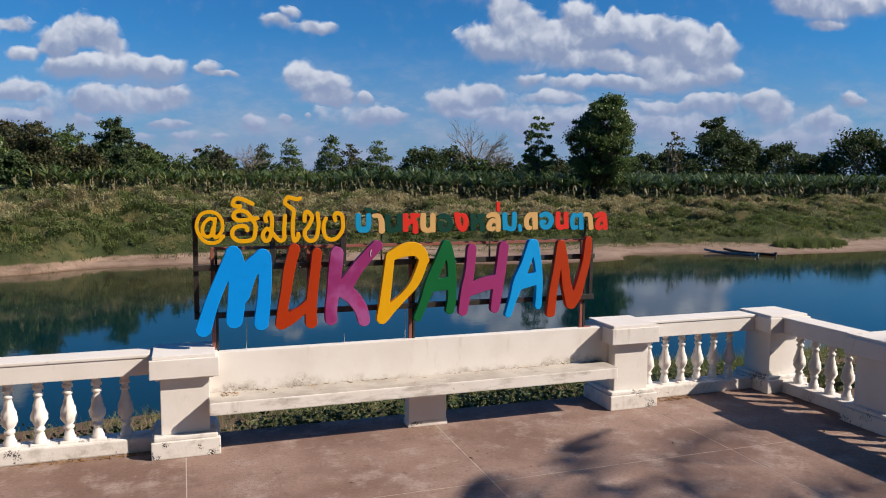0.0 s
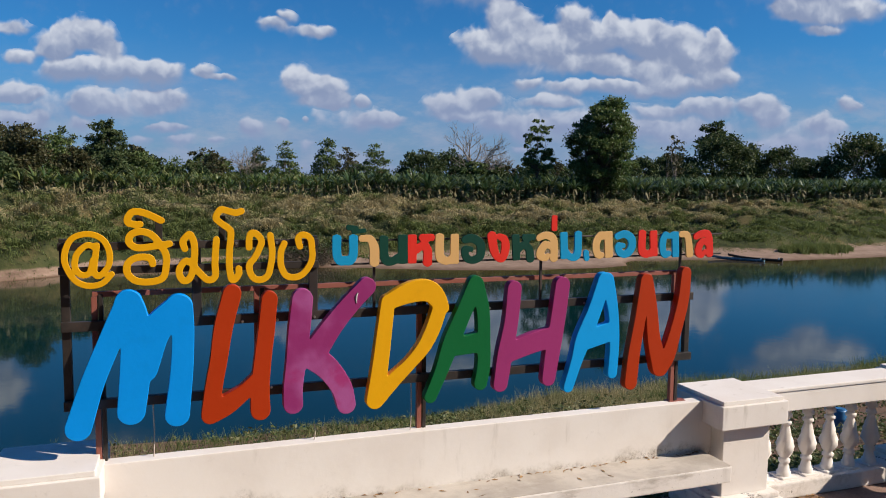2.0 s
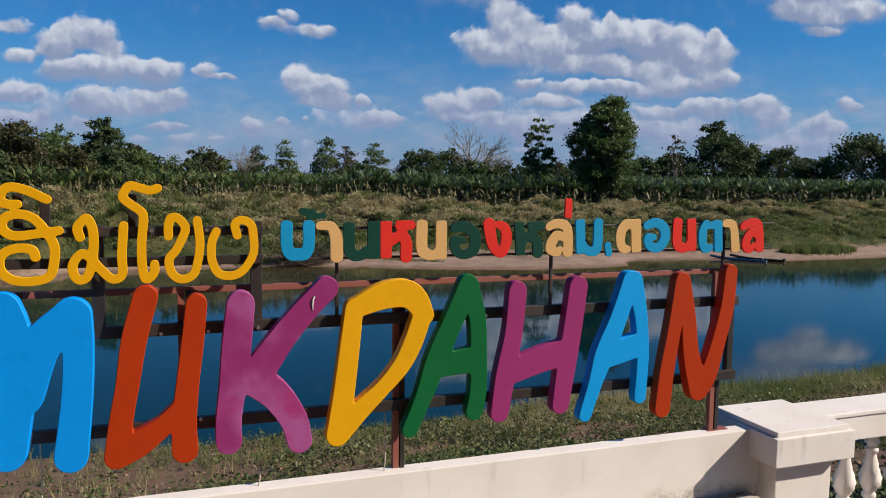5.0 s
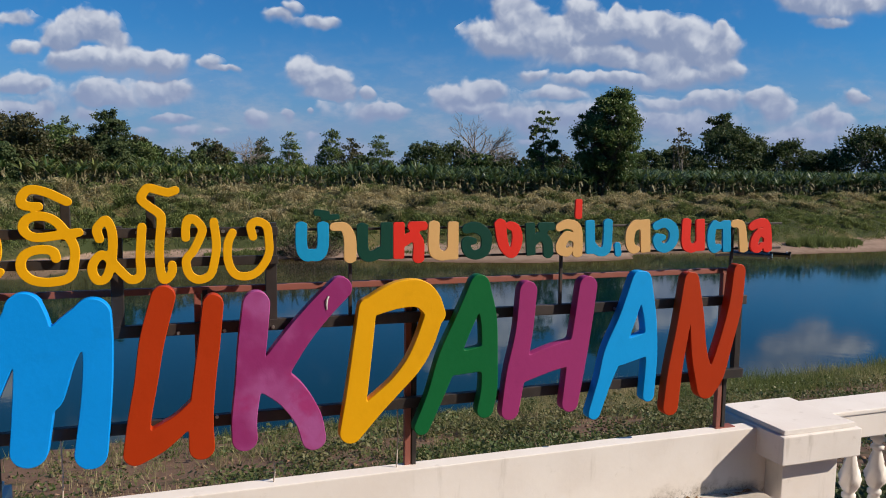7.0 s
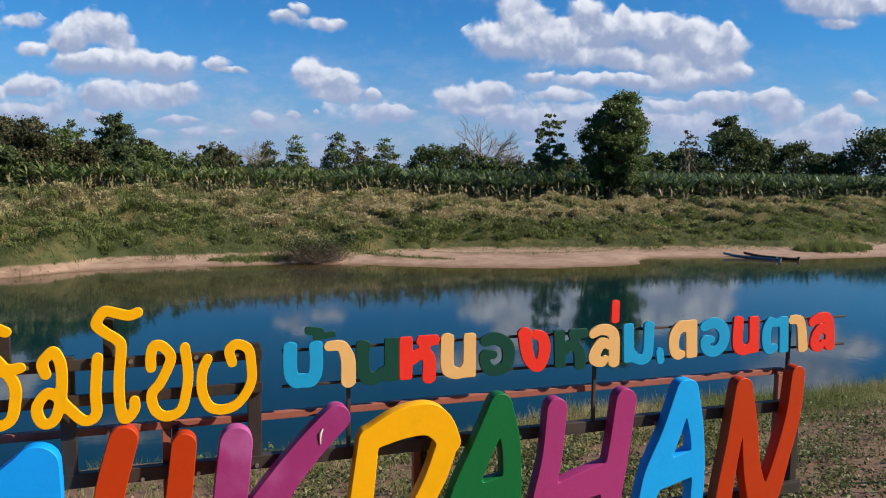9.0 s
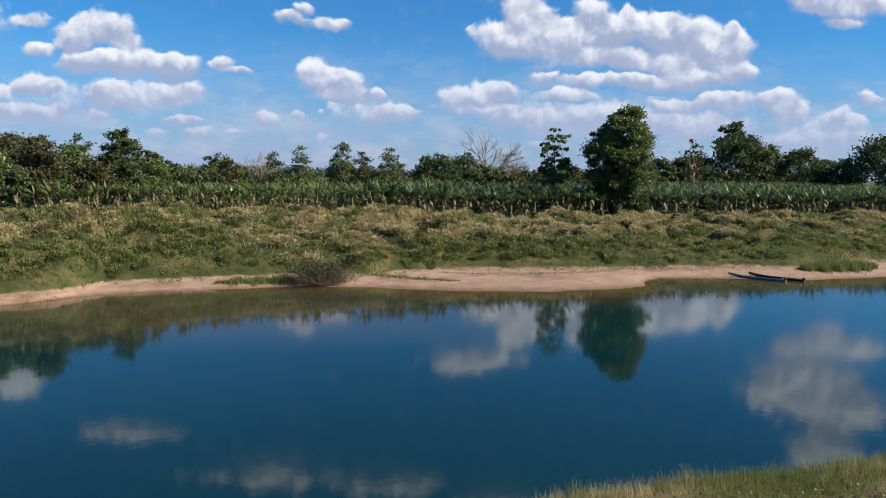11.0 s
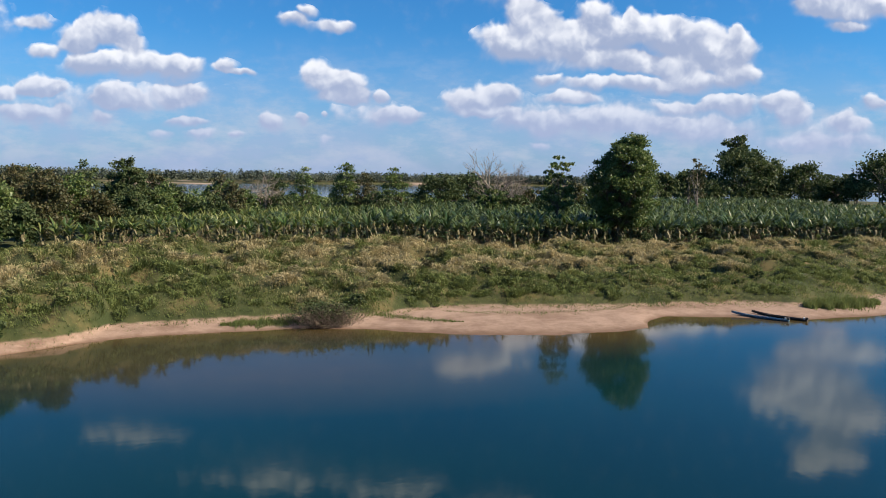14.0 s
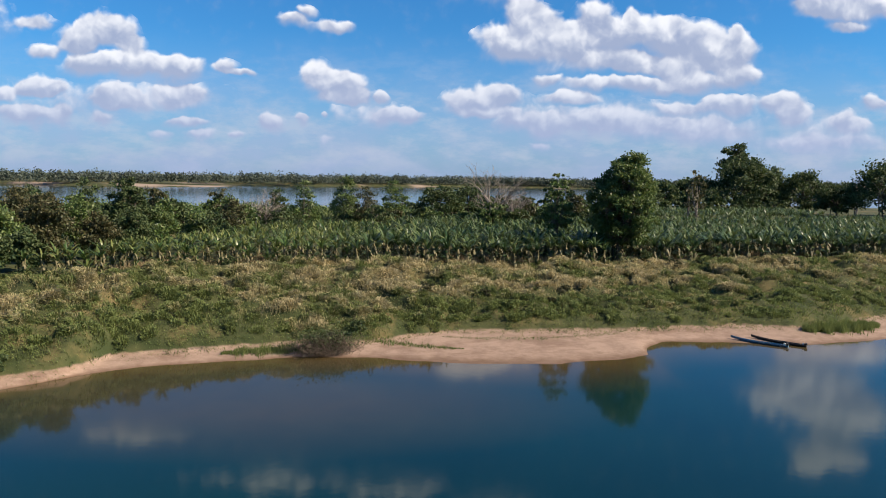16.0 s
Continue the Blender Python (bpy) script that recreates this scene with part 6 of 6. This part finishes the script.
    tagged(ob, "fresh green reeds and grass growing on the sand", "reeds", kind="stuff")
    # scrub between the plantation and the broad river
    n = 900
    uu, vv = rng.uniform(-170, 60, n), rng.uniform(225, 352, n)
    xx, yy = uv_to_xy(uu, vv)
    m = 26
    high = np.repeat(rng.uniform(1.0, 3.2, n), m)
    c = np.repeat(np.stack([xx, yy, land_height(xx, yy)], -1), m, 0) + rng.normal(size=(n * m, 3)) * (1.3, 1.3, 0) + np.stack([0 * high, 0 * high, high * rng.uniform(0.05, 1, len(high))], -1)
    v, f = leaf_quads(c, rng.uniform(0.4, 0.9, len(c)), rng, 1.1, 1.3)
    tagged(new("scrub", raw_mesh("scrub", v, f, M_LEAF)), "low green scrub behind the banana field", "scrub", kind="stuff")
    # near bank: low weeds and tufts, thicker close to the terrace
    n = 27000
    yy = 7.25 + rng.beta(1.0, 2.0, n) * 20
    xx = rng.uniform(-7, 1, n) + (yy - 7) * rng.uniform(0, 1, n) * 1.15 + rng.uniform(0, 11, n)
    patch = wave(xx, yy, 1.6, 3.0) + 0.6 * wave(xx, yy, 0.6, 1.0)
    keep = (patch > np.interp(xx, (3, 7), (0.30, -0.12)) + rng.uniform(-0.35, 0.35, n)) & (land_height(xx, yy) > WATER + 0.05)
    xx, yy = xx[keep], yy[keep]
    zz = land_height(xx, yy)
    k = 9
    big = rng.uniform(0.06, 0.16, len(xx)) * (1 + 0.8 * np.clip((yy - 14) / 14, 0, 1))
    c = np.repeat(np.stack([xx, yy, zz], -1), k, 0)
    hb = np.repeat(big, k)
    c = c + rng.normal(size=c.shape) * (0.6, 0.6, 0) * hb[:, None] + np.stack([0 * hb, 0 * hb, hb * rng.uniform(0.15, 1.3, len(hb))], -1)
    v, f = leaf_quads(c, hb * rng.uniform(0.16, 0.42, len(hb)), rng, 0.6)
    n = 2600
    wx, wy = rng.uniform(-3.2, 9.5, n), 7.2 + rng.beta(1.1, 2.2, n) * 1.6
    keep = wave(wx, wy, 0.7, 2.0) > rng.uniform(-1.2, 0.5, n)
    wx, wy = wx[keep], wy[keep]
    high = rng.uniform(0.12, 0.48, len(wx))
    k2 = 16
    c2 = np.repeat(np.stack([wx, wy, land_height(wx, wy)], -1), k2, 0)
    hh = np.repeat(high, k2)
    up = rng.uniform(0.1, 1.0, len(hh))
    c2 = c2 + rng.normal(size=c2.shape) * (0.05, 0.05, 0.01) * (1.3 - up)[:, None] + np.stack([0 * hh, 0 * hh, hh * up], -1)
    v2, f2 = leaf_quads(c2, rng.uniform(0.018, 0.045, len(hh)), rng, 0.6)
    v, f = np.vstack([v, v2]), np.vstack([f, f2 + len(v)])
    tagged(new("weeds", raw_mesh("weeds", v, f, M_WEED)), "low leafy green weeds scattered over bare earth", "weeds", kind="stuff")
    # clods of dug red earth between the weeds
    n = 7000
    cy = 7.25 + rng.beta(1.0, 1.7, n) * 16
    cx = rng.uniform(-7, 1, n) + (cy - 7) * rng.uniform(0, 1, n) * 1.15 + rng.uniform(0, 11, n)
    keep = wave(cx, cy, 1.6, 3.0) + 0.6 * wave(cx, cy, 0.6, 1.0) < 0.4
    cx, cy = cx[keep], cy[keep]
    size = 0.014 + 0.06 * rng.uniform(0, 1, len(cx)) ** 3
    corner = np.array(((1, 0, 0), (0, 1, 0), (-1, 0, 0), (0, -1, 0), (0, 0, 0.7), (0, 0, -0.5)))
    v = corner[None] * rng.uniform(0.6, 1.3, (len(cx), 6, 3)) * size[:, None, None] + rng.normal(size=(len(cx), 6, 3)) * 0.18 * size[:, None, None]
    v = v + np.stack([cx, cy, land_height(cx, cy) + 0.2 * size], -1)[:, None]
    f = np.array(((0, 1, 4), (1, 2, 4), (2, 3, 4), (3, 0, 4), (1, 0, 5), (2, 1, 5), (3, 2, 5), (0, 3, 5)))[None] + 6 * np.arange(len(cx))[:, None, None]
    tagged(new("soil_clods", raw_mesh("soil_clods", v.reshape(-1, 3), f.reshape(-1, 3), M_CLOD)), "crumbly clods of reddish-brown earth", "soil", kind="stuff")
    n = 15000
    yy = 7.3 + rng.beta(1.2, 1.3, n) * 20
    xx = rng.uniform(-8, 2, n) + (yy - 7) * rng.uniform(0, 1, n) * 1.15 + rng.uniform(0, 12, n)
    z = land_height(xx, yy)
    keep = (z > WATER + 0.02) & (wave(xx, yy, 2.2, 7.0) > rng.uniform(0.2, 2.4, n) - 1.9 * np.clip((yy - 17) / 6, 0, 1))
    xx, yy, z = xx[keep], yy[keep], z[keep]
    k = 6
    b = np.repeat(np.stack([xx, yy, z - 0.02], -1), k, 0)
    b = b + rng.normal(size=b.shape) * (0.05, 0.05, 0)
    h = np.repeat(rng.uniform(0.12, 0.42, len(xx)), k) * rng.uniform(0.6, 1.2, len(b))
    t = b + np.stack([rng.normal(size=len(h)) * 0.35 * h, rng.normal(size=len(h)) * 0.35 * h, h], -1)
    # tall rank grass along the near water's edge
    n = 9000
    xx = 7 + rng.uniform(0, 1, n) * 34
    edge = 27.6 + 0 * xx
    yy = edge - rng.beta(1.0, 1.6, n) * 6.5
    zz = land_height(xx, yy)
    keep = (zz > WATER - 0.02) & (wave(xx, yy, 1.8, 5.0) > rng.uniform(-1.2, 0.3, n))
    xx, yy, zz = xx[keep], yy[keep], zz[keep]
    hb = rng.uniform(0.35, 0.90, len(xx)) * np.clip((xx - 5) / 9, 0.3, 1) * np.clip(1 - (edge[keep] - yy) / 9, 0.3, 1)
    k = 7
    b2 = np.repeat(np.stack([xx, yy, zz - 0.02], -1), k, 0)
    b2 = b2 + rng.normal(size=b2.shape) * (0.10, 0.10, 0)
    h2 = np.repeat(hb, k) * rng.uniform(0.6, 1.2, len(b2))
    t2 = b2 + np.stack([rng.normal(size=len(h2)) * 0.3 * h2, rng.normal(size=len(h2)) * 0.3 * h2, h2], -1)
    b, t, h = np.vstack([b, b2]), np.vstack([t, t2]), np.concatenate([h, h2])
    tagged(new("near_grass", blades_mesh("near_grass", b, t, 0.010 + 0.02 * h, M_GRASS)), "tufts of wild grass on the near bank", "grass", kind="stuff")


grow_grass()


def far_woods():
    """The wooded shore beyond the second river."""
    rng = np.random.default_rng(41)
    n = 1500
    u = rng.uniform(-1050, 1000, n)
    v = far_shore(u) + 26 + rng.uniform(0, 1, n) ** 2.2 * 170
    x, y = uv_to_xy(u, v)
    tops = rng.uniform(16, 24, n) + rng.uniform(0, 1, n) ** 6 * 7
    verts = []
    m = 60
    for xi, yi, h in zip(x, y, tops):
        wide = rng.uniform(7, 17)
        c = rng.normal(size=(m, 3))
        c /= np.linalg.norm(c, axis=1, keepdims=True)
        verts.append(c * (wide, wide, h * 0.42) * rng.uniform(0.35, 1.0, (m, 1)) + (xi, yi, -5.0 + h * 0.5))
    c = np.vstack(verts)
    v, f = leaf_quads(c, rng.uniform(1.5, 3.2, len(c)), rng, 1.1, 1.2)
    tagged(new("far_woods", raw_mesh("far_woods", v, f, M_HAZED_LEAF)), "long low wood along the distant river shore", "woods", kind="stuff")


far_woods()

# ---- boats drawn up on the far sand
def build_boat(label, bow, stern, material):
    (u0, v0), (u1, v1) = stern, bow
    x0, y0 = uv_to_xy(u0, v0)
    x1, y1 = uv_to_xy(u1, v1)
    length = math.hypot(x1 - x0, y1 - y0)
    b = thing("longtail_boat", label, "boat", (x0, y0, WATER - 0.06), group="moored boats")
    z1 = float(land_height(x1, y1))
    b.rotation_euler = Euler((0, -math.atan2(max(0.0, z1 - WATER) * 0.6, length), math.atan2(y1 - y0, x1 - x0)))
    n, ribs = 18, []
    for i in range(n + 1):
        t = i / n
        half = 0.43 * (1 - t ** 2.6) ** 0.8 * (0.72 + 0.28 * min(1, t * 6)) + 0.015
        rise = 0.75 * max(0, t - 0.55) ** 2 * 2.2 + 0.10 * max(0, 0.2 - t)
        ribs.append((t * length, half, rise))
    def shell(off, top):
        verts, faces = [], []
        for x, h, r in ribs:
            h2 = max(h - off, 0.01)
            verts += [(x, -h2, r + top), (x, -h2 * 0.85, r + 0.16 + off), (x, -h2 * 0.4, r + off), (x, h2 * 0.4, r + off), (x, h2 * 0.85, r + 0.16 + off), (x, h2, r + top)]
        for i in range(n):
            for j in range(5):
                faces.append((i * 6 + j, i * 6 + j + 1, (i + 1) * 6 + j + 1, (i + 1) * 6 + j))
        return verts, faces
    v1_, f1 = shell(0.0, 0.34)
    v2_, f2 = shell(0.035, 0.34)
    k = len(v1_)
    rim = [(i * 6, (i + 1) * 6, k + (i + 1) * 6, k + i * 6) for i in range(n)] + [(i * 6 + 5, k + i * 6 + 5, k + (i + 1) * 6 + 5, (i + 1) * 6 + 5) for i in range(n)]
    stern_face = [(0, 5, 4, 1), (1, 4, 3, 2)]
    data = bpy.data.meshes.new("hull")
    data.from_pydata(v1_ + v2_, [], f1 + [tuple(reversed([q + k for q in f])) for f in f2] + rim + stern_face)
    data.materials.append(material)
    shared("hull", data, b, Matrix())
    for t in (0.16, 0.34, 0.52, 0.68):
        x, h, r = ribs[int(t * n)]
        part("thwart", one_box(x - 0.11, x + 0.11, -h + 0.03, h - 0.03, r + 0.24, r + 0.27, bevel=0.004), M_BOAT_DARK, b)
    part("engine", one_box(-0.05, 0.32, -0.16, 0.16, 0.32, 0.62, bevel=0.05), M_BOAT_DARK, b, "small dark stern engine")
    part("fuel_can", one_box(0.42, 0.62, -0.12, 0.12, 0.22, 0.60, bevel=0.03), M_WHITE, b, "white plastic fuel can")
    return b


build_boat("long narrow blue-painted wooden boat, bow on the sand", (43.9, 112.8), (50.5, 108.0), M_BOAT_BLUE)
build_boat("long narrow dark wooden boat beside a blue one", (47.2, 113.4), (53.4, 108.4), M_BOAT_DARK)


def build_barrel():
    x, y = 13.0, 13.0
    b = thing("barrel", "small blue plastic barrel standing on the weedy bank", "barrel", (x, y, float(land_height(x, y)) - 0.04))
    b.scale = (0.55, 0.55, 0.78)
    bm = bmesh.new()
    prof = ((0.0, 0.20), (0.03, 0.235), (0.18, 0.245), (0.20, 0.255), (0.22, 0.245), (0.46, 0.245), (0.48, 0.255), (0.50, 0.245), (0.66, 0.235), (0.70, 0.205), (0.70, 0.02))
    rings = [[bm.verts.new((r * math.cos(2 * math.pi * i / 24), r * math.sin(2 * math.pi * i / 24), z)) for i in range(24)] for z, r in prof]
    for a, c in zip(rings, rings[1:]):
        for i in range(24):
            bm.faces.new((a[i], a[(i + 1) % 24], c[(i + 1) % 24], c[i]))
    part("drum", bm, M_BARREL, b, smooth=True)
    bm = bmesh.new()
    bmesh.ops.create_cone(bm, cap_ends=True, segments=20, radius1=0.17, radius2=0.16, depth=0.03, matrix=Matrix.Translation((0, 0, 0.712)))
    part("lid", bm, M_BARREL, b)


build_barrel()


def build_bucket():
    x, y = 1.18, 7.78
    b = thing("bucket", "open blue plastic bucket standing on the bank below the parapet", "bucket", (x, y, float(land_height(x, y)) - 0.02))
    bm = bmesh.new()
    prof = ((0.010, 0.02), (0.0, 0.085), (0.02, 0.095), (0.18, 0.110), (0.185, 0.116), (0.20, 0.112), (0.285, 0.122), (0.29, 0.130), (0.31, 0.130), (0.31, 0.119), (0.20, 0.104), (0.03, 0.088), (0.025, 0.02))
    rings = [[bm.verts.new((r * math.cos(2 * math.pi * i / 28), r * math.sin(2 * math.pi * i / 28), z)) for i in range(28)] for z, r in prof]
    for a, c in zip(rings, rings[1:]):
        for i in range(28):
            bm.faces.new((a[i], a[(i + 1) % 28], c[(i + 1) % 28], c[i]))
    bm.faces.new(rings[-1])
    part("pail", bm, M_BARREL, b, smooth=True)
    arc = [(0.124 * math.cos(t), -0.02 + 0.10 * math.sin(t) * 0.3, 0.30 + 0.09 * math.sin(t), 0.0035) for t in [math.pi * i / 12 for i in range(13)]]
    v, f = tube([arc], 6)
    tagged(shared("handle", raw_mesh("bucket_handle", v, f, M_BOLT), b, Matrix()), "thin wire handle")


build_bucket()


# ---- the palm that shades the terrace, behind and beside the way in
def build_palm(x, y, tall, seed):
    rng = np.random.default_rng(seed)
    p = thing("palm_tree", "tall palm tree rising beside the terrace, feathery fronds", "palm tree", (x, y, -0.3))
    v, f = tube([limb_path((0, 0, -0.1), (0.2, 0.1, tall), 0.16, 0.10, rng, 0.02, 8)], 10)
    shared("trunk", raw_mesh("palm_trunk", v, f, M_BARK), p, Matrix())
    for i in range(9):
        a, up = i * 2.4, rng.uniform(0.0, 0.9)
        c, s = math.cos(a), math.sin(a)
        rib = []
        for k in range(9):
            t = k / 8
            rib.append((0.2 + c * 3.1 * t, 0.1 + s * 3.1 * t, tall + 3.1 * (math.sin(up) * t - 0.7 * t * t), 0.025 * (1 - 0.8 * t)))
        rv, rf = tube([rib], 4)
        b, t_ = [], []
        for k in range(1, 60):
            t = k / 60
            q = np.array([0.2 + c * 3.1 * t, 0.1 + s * 3.1 * t, tall + 3.1 * (math.sin(up) * t - 0.7 * t * t)])
            l = 0.55 * math.sin(math.pi * (0.1 + 0.85 * t)) + 0.1
            for side in (-1, 1):
                b.append(q), t_.append(q + np.array([-s * side * l + c * 0.25 * l, c * side * l + s * 0.25 * l, -0.25 * l]))
        frond = new("frond", blades_mesh("frond", np.array(b), np.array(t_), np.full(len(b), 0.038), M_LEAF))
        frond.parent = p
        shared("rib", raw_mesh("frond_rib", rv, rf, M_STEM), frond, Matrix())


build_palm(11.95, -1.0, 6.6, 4)
